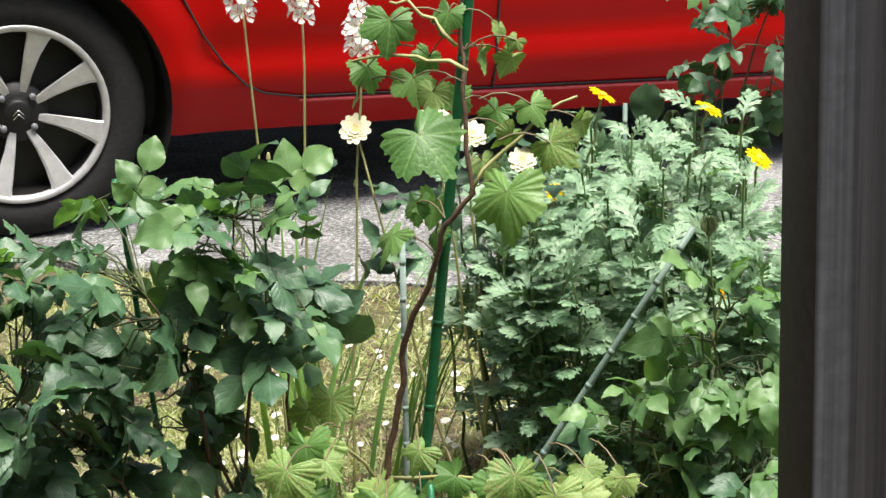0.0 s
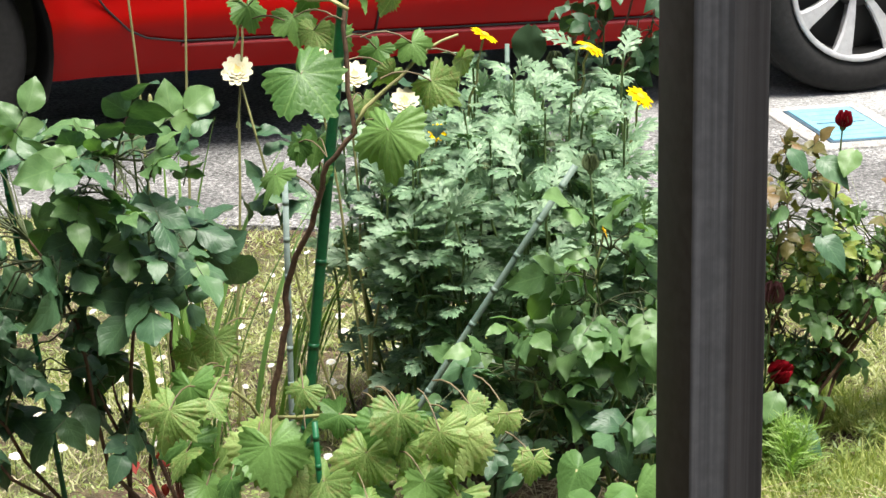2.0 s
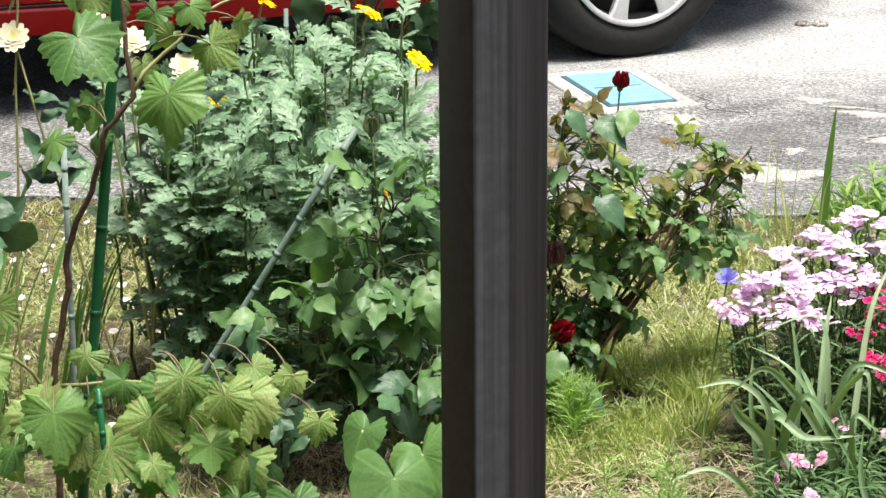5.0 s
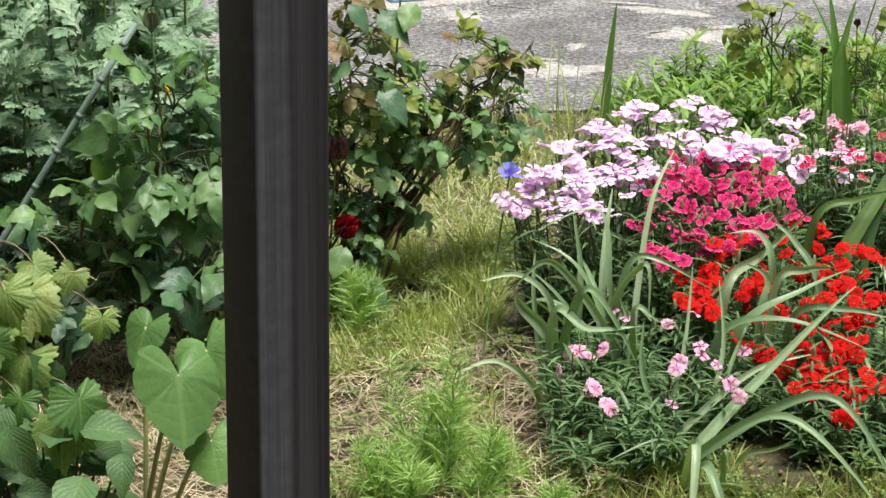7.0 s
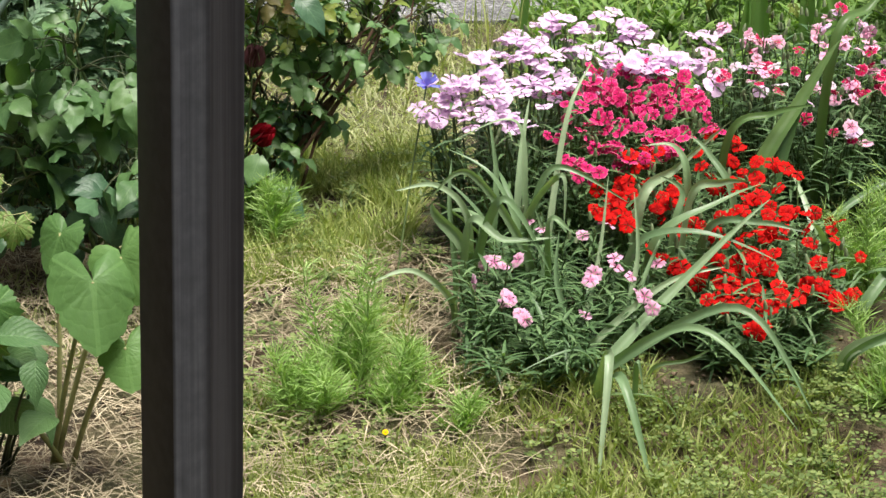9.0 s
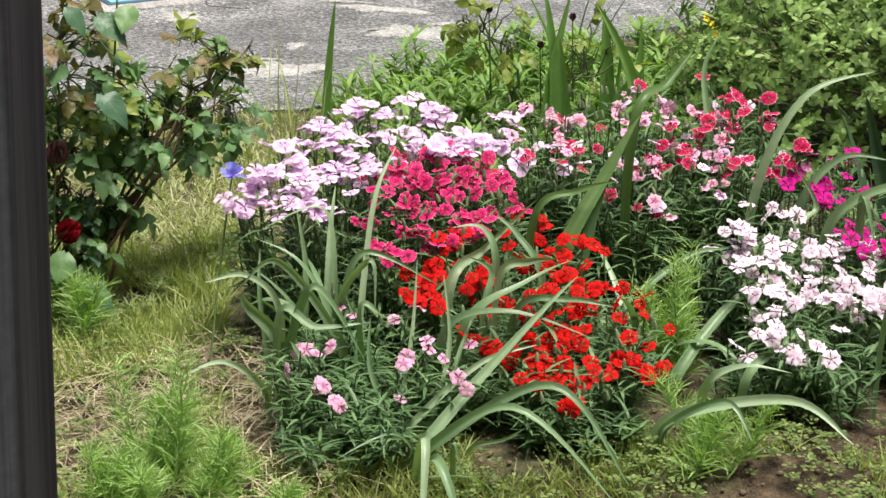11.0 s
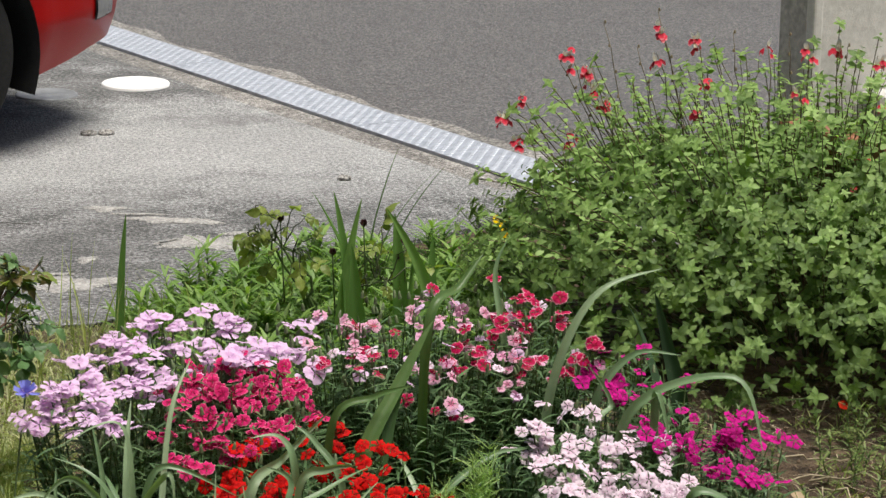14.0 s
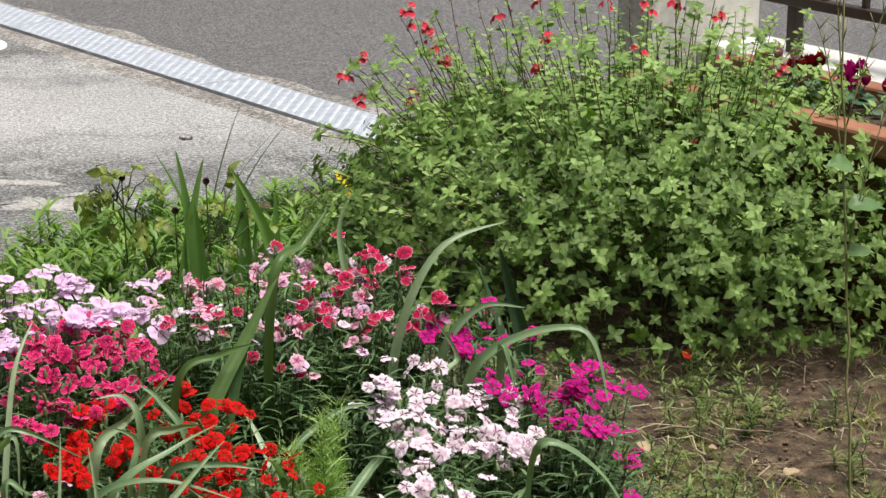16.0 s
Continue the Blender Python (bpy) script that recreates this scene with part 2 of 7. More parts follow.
def leaf_mat(name, dark, mid, light, rough=0.45, veins=7.0, trans=0.3, vein_col=None, blotch=None, spec=0.4, palmate=False, vein_mix=0.28, relief=0.3):
    """A leaf surface: colour by piece, veins along its uv, a little gloss and light shining through."""
    M = Mat(name)
    r = rand_of(M)
    base = M.ramp(r, [(0.0, dark), (0.5, mid), (1.0, light)])
    nz, nb = M.noise(60, 3), M.noise(14, 2)
    base = M.mix(M.math("MULTIPLY", nz, 0.45), base, tuple(0.6 * c for c in mid))
    base = M.mix(M.math("MULTIPLY", nb, 0.3), base, tuple(min(1, 1.3 * c) for c in light))
    uv = M.n("SeparateXYZ")
    M.link(M.coord("UV"), uv.inputs[0])
    if palmate:
        au = M.math("ABSOLUTE", M.math("SUBTRACT", M.math("FRACT", uv.outputs[0]), 0.5))
        rib = M.math("LESS_THAN", M.math("MULTIPLY", au, uv.outputs[1]), 0.018)
        run = M.math("SUBTRACT", uv.outputs[1], M.math("MULTIPLY", au, 0.7))
    else:
        au = M.math("ABSOLUTE", M.math("SUBTRACT", uv.outputs[0], 0.5))
        rib = M.math("LESS_THAN", au, 0.022)
        run = M.math("SUBTRACT", uv.outputs[1], M.math("MULTIPLY", au, 0.9))
    if veins:
        tri = M.math("ABSOLUTE", M.math("SUBTRACT", M.math("FRACT", M.math("MULTIPLY", run, veins)), 0.5))
        side = M.math("LESS_THAN", tri, 0.05)
        vein = M.math("MAXIMUM", M.math("MULTIPLY", side, 0.55), rib)
        base = M.mix(M.math("MULTIPLY", vein, vein_mix), base, vein_col or tuple(min(1, 1.5 * c + 0.03) for c in light))
        M.bump(M.math("ADD", M.math("MINIMUM", M.math("MULTIPLY", tri, 3.0), 0.6), M.math("MULTIPLY", nb, 1.2)), relief, 0.004)
    else:
        M.bump(nz, 0.25, 0.003)
    if blotch:
        b = M.ramp(M.noise(9, 2), [(0.52, (0, 0, 0)), (0.7, (1, 1, 1))])
        base = M.mix(M.math("MULTIPLY", b, 0.6), base, blotch)
    M.colour(base).set(Roughness=rough)
    M.b.inputs["Specular IOR Level"].default_value = spec
    tr = M.n("BsdfTranslucent")
    tc = M.mix(1.0, base, (1.25, 1.5, 0.5), "MULTIPLY")
    M.link(tc, tr.inputs[0])
    mx = M.n("MixShader")
    mx.inputs[0].default_value = trans
    M.link(M.b.outputs[0], mx.inputs[1])
    M.link(tr.outputs[0], mx.inputs[2])
    M.link(mx.outputs[0], M.out.inputs[0])
    return M.m


def petal_mat(name, inner, outer, rim=None, spread_=0.15, trans=0.25):
    """Petals: uv v runs from the centre of the flower to its rim."""
    M = Mat(name)
    uv = M.n("SeparateXYZ")
    M.link(M.coord("UV"), uv.inputs[0])
    stops = [(0.0, inner), (0.42, inner), (0.6, outer), (1.0, rim or outer)] if not rim else [(0.0, inner), (0.3, inner), (0.5, outer), (0.78, outer), (1.0, rim)]
    c = M.ramp(uv.outputs[1], stops)
    r = rand_of(M)
    c = M.mix(M.math("MULTIPLY", r, spread_ * 2), c, tuple(min(1, x * 0.6 + 0.02) for x in outer))
    c = M.mix(M.math("MULTIPLY", M.noise(140, 2), 0.25), c, tuple(min(1, x * 1.2) for x in outer))
    M.colour(c).set(Roughness=0.75)
    M.b.inputs["Specular IOR Level"].default_value = 0.12
    tr = M.n("BsdfTranslucent")
    M.link(c, tr.inputs[0])
    mx = M.n("MixShader")
    mx.inputs[0].default_value = trans
    M.link(M.b.outputs[0], mx.inputs[1])
    M.link(tr.outputs[0], mx.inputs[2])
    M.link(mx.outputs[0], M.out.inputs[0])
    return M.m


def plain(name, dark, light, scale=20.0, rough=0.6, metal=0.0, bump=0.2, detail=5.0):
    M = Mat(name)
    n1, n2 = M.noise(scale, detail), M.noise(scale * 9, 3)
    f = M.math("ADD", M.math("MULTIPLY", n1, 0.7), M.math("MULTIPLY", n2, 0.3))
    M.colour(M.ramp(f, [(0.35, dark), (0.65, light)])).set(Roughness=rough, Metallic=metal)
    if bump:
        M.bump(f, bump, 0.003)
    return M.m


def ground_mat():
    M = Mat("soil_and_thatch")
    n1, n2, n3 = M.noise(3.5, 5), M.noise(26, 6, 0.7), M.noise(170, 4, 0.7)
    soil = M.ramp(n2, [(0.36, (0.04, 0.025, 0.014)), (0.52, (0.15, 0.097, 0.054)), (0.68, (0.33, 0.225, 0.135))])
    thatch = M.ramp(n2, [(0.36, (0.08, 0.08, 0.032)), (0.52, (0.19, 0.18, 0.078)), (0.68, (0.36, 0.33, 0.18))])
    sp = M.n("SeparateXYZ")
    M.link(M.coord(), sp.inputs[0])
    bare = M.ramp(sp.outputs[0], [(0.55, (0, 0, 0)), (1.0, (1, 1, 1))])
    c = M.mix(M.ramp(M.math("SUBTRACT", n1, M.math("MULTIPLY", bare, 0.2)), [(0.42, (0, 0, 0)), (0.56, (1, 1, 1))]), soil, thatch)
    c = M.mix(M.math("MULTIPLY", n3, 0.5), c, (0.035, 0.026, 0.017))
    M.colour(c).set(Roughness=0.95)
    M.bump(M.math("ADD", n2, M.math("MULTIPLY", n3, 0.5)), 1.0, 0.03)
    return M.m


def concrete_mat(name, dark, mid, light, stain=0.5, worn=None, grain=0.6):
    M = Mat(name)
    n1, n2, n3 = M.noise(1.6, 6, 0.7), M.noise(7, 8, 0.75), M.noise(85, 5, 0.8)
    v = M.voronoi(110)
    f = M.math("ADD", M.math("MULTIPLY", n2, 0.4), M.math("MULTIPLY", n3, 0.6))
    c = M.ramp(f, [(0.42, dark), (0.5, mid), (0.58, light)])
    c = M.mix(M.ramp(n1, [(0.42, (0, 0, 0)), (0.62, (stain,) * 3)]), c, tuple(0.5 * x for x in mid))
    if worn:
        sp = M.n("SeparateXYZ")
        M.link(M.coord(), sp.inputs[0])
        y = M.math("ADD", sp.outputs[1], M.math("MULTIPLY", n1, 1.6))
        band = M.ramp(M.math("MULTIPLY", M.math("SUBTRACT", y, worn[0]), 1.0 / worn[1]), [(0.0, (0, 0, 0)), (0.3, (1, 1, 1)), (0.7, (1, 1, 1)), (1.0, (0, 0, 0))])
        c = M.mix(M.math("MULTIPLY", band, 0.55), c, tuple(min(1, 1.35 * x) for x in light))
    c = M.mix(grain, c, M.ramp(n3, [(0.4, (0.42,) * 3), (0.5, (0.95,) * 3), (0.6, (1.5,) * 3)]), "MULTIPLY")
    spk = M.ramp(v, [(0.0, (1, 1, 1)), (0.22, (0, 0, 0))])
    c = M.mix(M.math("MULTIPLY", spk, 0.35), c, tuple(min(1, 1.7 * x) for x in light))
    M.colour(c).set(Roughness=0.88)
    M.bump(M.math("ADD", n3, M.math("MULTIPLY", v, 0.7)), 0.9, 0.008)
    return M.m


def asphalt_mat():
    M = Mat("asphalt")
    n1, n2 = M.noise(1.3, 4), M.noise(90, 4, 0.8)
    v = M.voronoi(210, out="Color")
    sp = M.n("SeparateXYZ")
    M.link(v, sp.inputs[0])
    c = M.ramp(n2, [(0.4, (0.042, 0.042, 0.043)), (0.5, (0.104, 0.102, 0.102)), (0.6, (0.2, 0.196, 0.19))])
    c = M.mix(M.math("MULTIPLY", M.math("GREATER_THAN", sp.outputs[0], 0.93), 0.75), c, (0.34, 0.32, 0.29))
    c = M.mix(M.math("MULTIPLY", n1, 0.5), c, (0.055, 0.053, 0.055))
    M.colour(c).set(Roughness=0.85)
    M.bump(n2, 0.7, 0.006)
    return M.m


def car_paint():
    M = Mat("red_car_paint")
    n = M.noise(900, 2)
    M.colour(M.mix(M.math("MULTIPLY", n, 0.35), (0.38, 0.0035, 0.003), (0.27, 0.0025, 0.002)))
    M.set(Roughness=0.35, Metallic=0.1)
    M.b.inputs["Coat Weight"].default_value = 0.12
    M.b.inputs["Specular IOR Level"].default_value = 0.12
    M.b.inputs["Coat Roughness"].default_value = 0.04
    return M.m


def post_mat():
    """Dark brown coated aluminium; sky sheen is painted on its front face as streaky grey, strongest on one half."""
    M = Mat("dark_brown_aluminium")
    mp = M.n("Mapping")
    mp.inputs["Scale"].default_value = (150, 150, 1.5)
    M.link(M.coord(), mp.inputs[0])
    mp2 = M.n("Mapping")
    mp2.inputs["Scale"].default_value = (70, 70, 0.25)
    M.link(M.coord(), mp2.inputs[0])
    n1, n2, n3 = M.noise(1.0, 5, 0.6, mp.outputs[0]), M.noise(60, 4), M.noise(1.0, 3, 0.5, mp2.outputs[0])
    sp = M.n("SeparateXYZ")
    M.link(M.coord(), sp.inputs[0])
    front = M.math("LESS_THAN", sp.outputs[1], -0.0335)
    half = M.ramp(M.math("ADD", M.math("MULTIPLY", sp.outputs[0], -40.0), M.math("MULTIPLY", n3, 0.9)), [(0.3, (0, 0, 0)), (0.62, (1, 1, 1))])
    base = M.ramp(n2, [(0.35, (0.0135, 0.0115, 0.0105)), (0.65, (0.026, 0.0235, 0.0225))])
    # front face coloured lighter than the sides, as the sky lights it
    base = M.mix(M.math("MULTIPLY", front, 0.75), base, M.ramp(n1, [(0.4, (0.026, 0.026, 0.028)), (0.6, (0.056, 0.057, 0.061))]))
    # grey sky sheen painted on one half of the front
    sheen = M.ramp(M.math("ADD", M.math("MULTIPLY", n1, 0.7), M.math("MULTIPLY", n2, 0.3)), [(0.36, (0.052, 0.055, 0.061)), (0.5, (0.078, 0.082, 0.091)), (0.66, (0.12, 0.126, 0.138))])
    M.colour(M.mix(M.math("MULTIPLY", M.math("MULTIPLY", front, half), 0.9), base, sheen))
    M.set(Roughness=0.5, Metallic=0.1)
    M.b.inputs["Specular IOR Level"].default_value = 0.3
    M.bump(n2, 0.06, 0.002)
    return M.m


MAT_GROUND = ground_mat()
MAT_DRIVE = concrete_mat("driveway_concrete", (0.065, 0.066, 0.064), (0.185, 0.187, 0.183), (0.4, 0.402, 0.393), 0.68, (7.0, 1.6))
MAT_PATCH = concrete_mat("white_cement", (0.32, 0.315, 0.295), (0.43, 0.42, 0.395), (0.54, 0.525, 0.495), 0.3, None, 0.25)
MAT_KERB = concrete_mat("old_kerb_concrete", (0.13, 0.122, 0.108), (0.28, 0.268, 0.245), (0.44, 0.425, 0.395))
MAT_ASPHALT = asphalt_mat()
MAT_STEEL = plain("galvanised_steel", (0.34, 0.37, 0.41), (0.52, 0.55, 0.6), 30, 0.5, 0.4, 0.1)
MAT_RENDER = plain("roughcast_cream_render", (0.66, 0.64, 0.57), (0.84, 0.82, 0.75), 45, 0.9, 0, 0.9)
MAT_AGG = plain("grey_aggregate_render", (0.4, 0.385, 0.335), (0.72, 0.69, 0.62), 60, 0.95, 0, 1.0)
MAT_WHITE = plain("worn_white_paint", (0.42, 0.41, 0.38), (0.68, 0.67, 0.64), 12, 0.75, 0, 0.3)
MAT_HOUSE = plain("pale_house_wall", (0.5, 0.48, 0.44), (0.62, 0.6, 0.56), 30, 0.9, 0, 0.3)
MAT_BROWN = plain("brown_fence_paint", (0.035, 0.022, 0.015), (0.06, 0.04, 0.028), 25, 0.5, 0, 0.15)
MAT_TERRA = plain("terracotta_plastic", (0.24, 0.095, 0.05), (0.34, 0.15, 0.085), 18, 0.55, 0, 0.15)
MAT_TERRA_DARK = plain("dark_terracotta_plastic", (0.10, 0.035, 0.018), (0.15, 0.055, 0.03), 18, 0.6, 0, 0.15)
MAT_SOIL = plain("potting_soil", (0.022, 0.015, 0.008), (0.085, 0.058, 0.034), 70, 0.95, 0, 1.0)
MAT_CRUMB = plain("dry_soil_crumb", (0.09, 0.062, 0.038), (0.25, 0.18, 0.115), 70, 0.95, 0, 1.0)
MAT_POST = post_mat()
MAT_RED = car_paint()
# paler red that paints the highlight running along the sill
MAT_SILLGLINT = plain("pink_sill_highlight", (0.5, 0.05, 0.06), (0.58, 0.08, 0.09), 40, 0.2, 0.1, 0.0)
MAT_BLACK = plain("black_plastic", (0.008, 0.008, 0.008), (0.018, 0.018, 0.018), 50, 0.55, 0, 0.1)
MAT_TYRE = plain("tyre_rubber", (0.006, 0.006, 0.006), (0.016, 0.0157, 0.0155), 60, 0.95, 0, 0.3)
MAT_ALLOY = plain("machined_alloy", (0.44, 0.44, 0.45), (0.58, 0.58, 0.58), 40, 0.38, 0.35, 0.03)
MAT_RIMBLACK = plain("black_wheel_paint", (0.002, 0.002, 0.002), (0.004, 0.004, 0.004), 30, 0.55, 0.0, 0.0)
MAT_CHROME = plain("chrome", (0.6, 0.6, 0.6), (0.7, 0.7, 0.7), 10, 0.15, 1.0, 0.0)
MAT_GLASSDARK = plain("tinted_glass", (0.012, 0.014, 0.015), (0.02, 0.022, 0.024), 3, 0.06, 0, 0)
MAT_LAMP = plain("clear_lamp_lens", (0.3, 0.31, 0.32), (0.5, 0.52, 0.53), 8, 0.1, 0.5, 0)
MAT_BLUE = plain("pale_blue_lid_paint", (0.12, 0.33, 0.44), (0.21, 0.45, 0.56), 26, 0.6, 0, 0.2)
MAT_LIDRIM = plain("dark_blue_iron", (0.035, 0.07, 0.1), (0.07, 0.12, 0.16), 30, 0.6, 0.2, 0.2)
MAT_COVER = plain("white_pvc", (0.78, 0.78, 0.76), (0.86, 0.86, 0.84), 8, 0.5, 0, 0.05)
MAT_IRON = plain("grey_iron", (0.17, 0.18, 0.19), (0.3, 0.31, 0.32), 20, 0.6, 0.3, 0.2)
MAT_STAKE = plain("green_plastic_stake", (0.004, 0.07, 0.024), (0.01, 0.13, 0.045), 30, 0.4, 0, 0.2)
MAT_GREYSTAKE = plain("weathered_grey_stake", (0.14, 0.2, 0.18), (0.26, 0.33, 0.3), 60, 0.7, 0, 0.4)
MAT_TEALSTAKE = plain("faded_teal_stake", (0.09, 0.15, 0.12), (0.17, 0.23, 0.19), 40, 0.6, 0, 0.3)
MAT_WOOD = plain("brown_stem", (0.05, 0.028, 0.016), (0.15, 0.085, 0.05), 90, 0.8, 0, 0.6)
MAT_REDSTEM = plain("reddish_stem", (0.09, 0.03, 0.02), (0.2, 0.075, 0.045), 60, 0.6, 0, 0.3)
MAT_STEM = plain("green_stem", (0.06, 0.1, 0.03), (0.13, 0.19, 0.06), 50, 0.55, 0, 0.2)
MAT_SHOOT = plain("brown_green_shoot", (0.09, 0.07, 0.035), (0.19, 0.15, 0.075), 60, 0.6, 0, 0.2)
MAT_TWIG = plain("dark_green_twig", (0.035, 0.055, 0.02), (0.085, 0.1, 0.04), 60, 0.6, 0, 0.2)
MAT_STRAWSTEM = plain("straw_stem", (0.23, 0.25, 0.09), (0.4, 0.38, 0.17), 50, 0.6, 0, 0.2)
MAT_STRAW = plain("dry_straw", (0.14, 0.105, 0.06), (0.55, 0.47, 0.31), 14, 0.8, 0, 0.2)
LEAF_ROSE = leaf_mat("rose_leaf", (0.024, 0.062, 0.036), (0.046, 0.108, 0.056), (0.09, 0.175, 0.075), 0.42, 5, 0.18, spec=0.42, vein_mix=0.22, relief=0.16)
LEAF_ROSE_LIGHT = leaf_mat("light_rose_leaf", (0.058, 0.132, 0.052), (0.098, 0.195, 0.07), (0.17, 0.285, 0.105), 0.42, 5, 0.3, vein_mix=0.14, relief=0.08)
LEAF_ROSE_YOUNG = leaf_mat("young_rose_leaf", (0.11, 0.165, 0.04), (0.19, 0.26, 0.055), (0.31, 0.38, 0.09), 0.38, 5, 0.35, blotch=(0.2, 0.07, 0.03), vein_mix=0.14, relief=0.13)
LEAF_ROSE_RED = leaf_mat("reddish_rose_leaf", (0.09, 0.11, 0.035), (0.14, 0.14, 0.045), (0.2, 0.12, 0.05), 0.42, 5, 0.3, vein_mix=0.14, relief=0.13)
LEAF_VINE = leaf_mat("vine_leaf", (0.05, 0.135, 0.035), (0.095, 0.205, 0.05), (0.17, 0.3, 0.085), 0.45, 5, 0.35, palmate=True, relief=0.16)
LEAF_VINE_YOUNG = leaf_mat("young_vine_leaf", (0.09, 0.19, 0.04), (0.17, 0.29, 0.07), (0.34, 0.42, 0.16), 0.5, 5, 0.35, blotch=(0.33, 0.26, 0.12), palmate=True)
LEAF_MUM = leaf_mat("grey_green_daisy_leaf", (0.045, 0.115, 0.055), (0.135, 0.25, 0.13), (0.33, 0.45, 0.3), 0.48, 0, 0.25)
LEAF_BIG = leaf_mat("broad_leaf", (0.07, 0.15, 0.045), (0.095, 0.195, 0.055), (0.13, 0.25, 0.07), 0.5, 4, 0.3, palmate=True, vein_mix=0.2, relief=0.12)
LEAF_RIBBED = leaf_mat("ribbed_ovate_leaf", (0.05, 0.115, 0.045), (0.08, 0.165, 0.06), (0.13, 0.235, 0.085), 0.5, 8, 0.25, vein_mix=0.22, relief=0.4)
LEAF_SHEATH = leaf_mat("sheath_leaf", (0.03, 0.065, 0.03), (0.045, 0.09, 0.04), (0.06, 0.11, 0.05), 0.5, 0, 0.15)
LEAF_STRAP = leaf_mat("strap_leaf", (0.075, 0.15, 0.06), (0.15, 0.255, 0.11), (0.34, 0.43, 0.27), 0.36, 0, 0.25)
LEAF_SWORD = leaf_mat("sword_leaf", (0.035, 0.085, 0.028), (0.065, 0.135, 0.04), (0.12, 0.2, 0.06), 0.4, 0, 0.3)
LEAF_DIANTHUS = leaf_mat("dianthus_leaf", (0.03, 0.075, 0.028), (0.075, 0.15, 0.055), (0.18, 0.28, 0.12), 0.45, 0, 0.25)
LEAF_SALVIA = leaf_mat("salvia_leaf", (0.05, 0.108, 0.022), (0.105, 0.19, 0.038), (0.225, 0.33, 0.085), 0.55, 5, 0.28)
LEAF_SALVIA_YOUNG = leaf_mat("young_salvia_leaf", (0.13, 0.23, 0.05), (0.22, 0.35, 0.085), (0.36, 0.5, 0.17), 0.55, 5, 0.35)
LEAF_BLADE = leaf_mat("green_blade_leaf", (0.08, 0.175, 0.04), (0.13, 0.25, 0.06), (0.19, 0.33, 0.085), 0.45, 0, 0.3)
LEAF_FENNEL = leaf_mat("feathery_leaf", (0.18, 0.31, 0.08), (0.28, 0.43, 0.12), (0.4, 0.55, 0.2), 0.55, 0, 0.3)
LEAF_TALL = leaf_mat("tall_grass_leaf", (0.08, 0.165, 0.035), (0.14, 0.26, 0.055), (0.27, 0.39, 0.1), 0.5, 0, 0.32)
GRASS_LAWN = leaf_mat("lawn_grass", (0.19, 0.25, 0.09), (0.36, 0.4, 0.175), (0.6, 0.58, 0.37), 0.6, 0, 0.35)
GRASS_WEED = leaf_mat("weedy_grass", (0.13, 0.2, 0.04), (0.25, 0.33, 0.075), (0.5, 0.5, 0.22), 0.6, 0, 0.3)
LEAF_CLOVER = leaf_mat("small_weed_leaf", (0.045, 0.09, 0.022), (0.11, 0.175, 0.045), (0.28, 0.33, 0.11), 0.5, 0, 0.3)
DRY_LEAF = leaf_mat("dry_leaf", (0.16, 0.09, 0.05), (0.3, 0.2, 0.11), (0.48, 0.38, 0.25), 0.8, 5, 0.15)
P_LILAC = petal_mat("lilac_pink_petal", (0.64, 0.38, 0.64), (0.82, 0.6, 0.8), None, 0.06, 0.38)
P_MAGENTA = petal_mat("deep_pink_petal", (0.3, 0.004, 0.05), (0.6, 0.018, 0.14), (0.78, 0.24, 0.36))
P_RED = petal_mat("scarlet_petal", (0.34, 0.0015, 0.001), (0.56, 0.003, 0.0015))
P_WHITE = petal_mat("pale_pink_white_petal", (0.7, 0.48, 0.6), (0.83, 0.69, 0.77), None, 0.06, 0.32)
P_MIX = petal_mat("pink_petal", (0.55, 0.12, 0.24), (0.72, 0.38, 0.5), (0.8, 0.6, 0.68))
P_CRIMSON = petal_mat("crimson_white_rimmed_petal", (0.3, 0.003, 0.035), (0.48, 0.008, 0.075), (0.82, 0.5, 0.56))
P_PURPLE = petal_mat("magenta_purple_petal", (0.36, 0.003, 0.14), (0.56, 0.009, 0.24))
P_LPINK = petal_mat("light_pink_petal", (0.62, 0.16, 0.34), (0.74, 0.38, 0.54), (0.8, 0.55, 0.66))
P_YELLOW = petal_mat("yellow_petal", (0.75, 0.38, 0.0), (0.85, 0.6, 0.0))
P_CREAM = petal_mat("cream_petal", (0.7, 0.55, 0.16), (0.8, 0.76, 0.55))
P_SNOW = petal_mat("white_petal", (0.72, 0.68, 0.5), (0.82, 0.81, 0.77))
P_BLUE = petal_mat("cornflower_petal", (0.15, 0.1, 0.48), (0.24, 0.26, 0.7))
P_ROSE = petal_mat("dark_red_rose_petal", (0.13, 0.003, 0.008), (0.27, 0.006, 0.016))
P_ORANGE = petal_mat("orange_red_petal", (0.6, 0.02, 0.005), (0.72, 0.035, 0.008))
CENTRE_YELLOW = plain("flower_centre", (0.5, 0.28, 0.01), (0.7, 0.45, 0.03), 200, 0.8)
BUD_DARK = plain("dark_bud", (0.04, 0.012, 0.018), (0.12, 0.04, 0.04), 80, 0.6)
BUD_GREEN = plain("green_bud", (0.08, 0.12, 0.05), (0.16, 0.2, 0.09), 80, 0.6)

# ---- the setting ----
NX, NY = 0.91, 0.4146          # across the road's edge; along it is (0.4146, -0.91)


def nd(n, s, z=0.0):
    return (NX * n + NY * s, NY * n - NX * s, z)



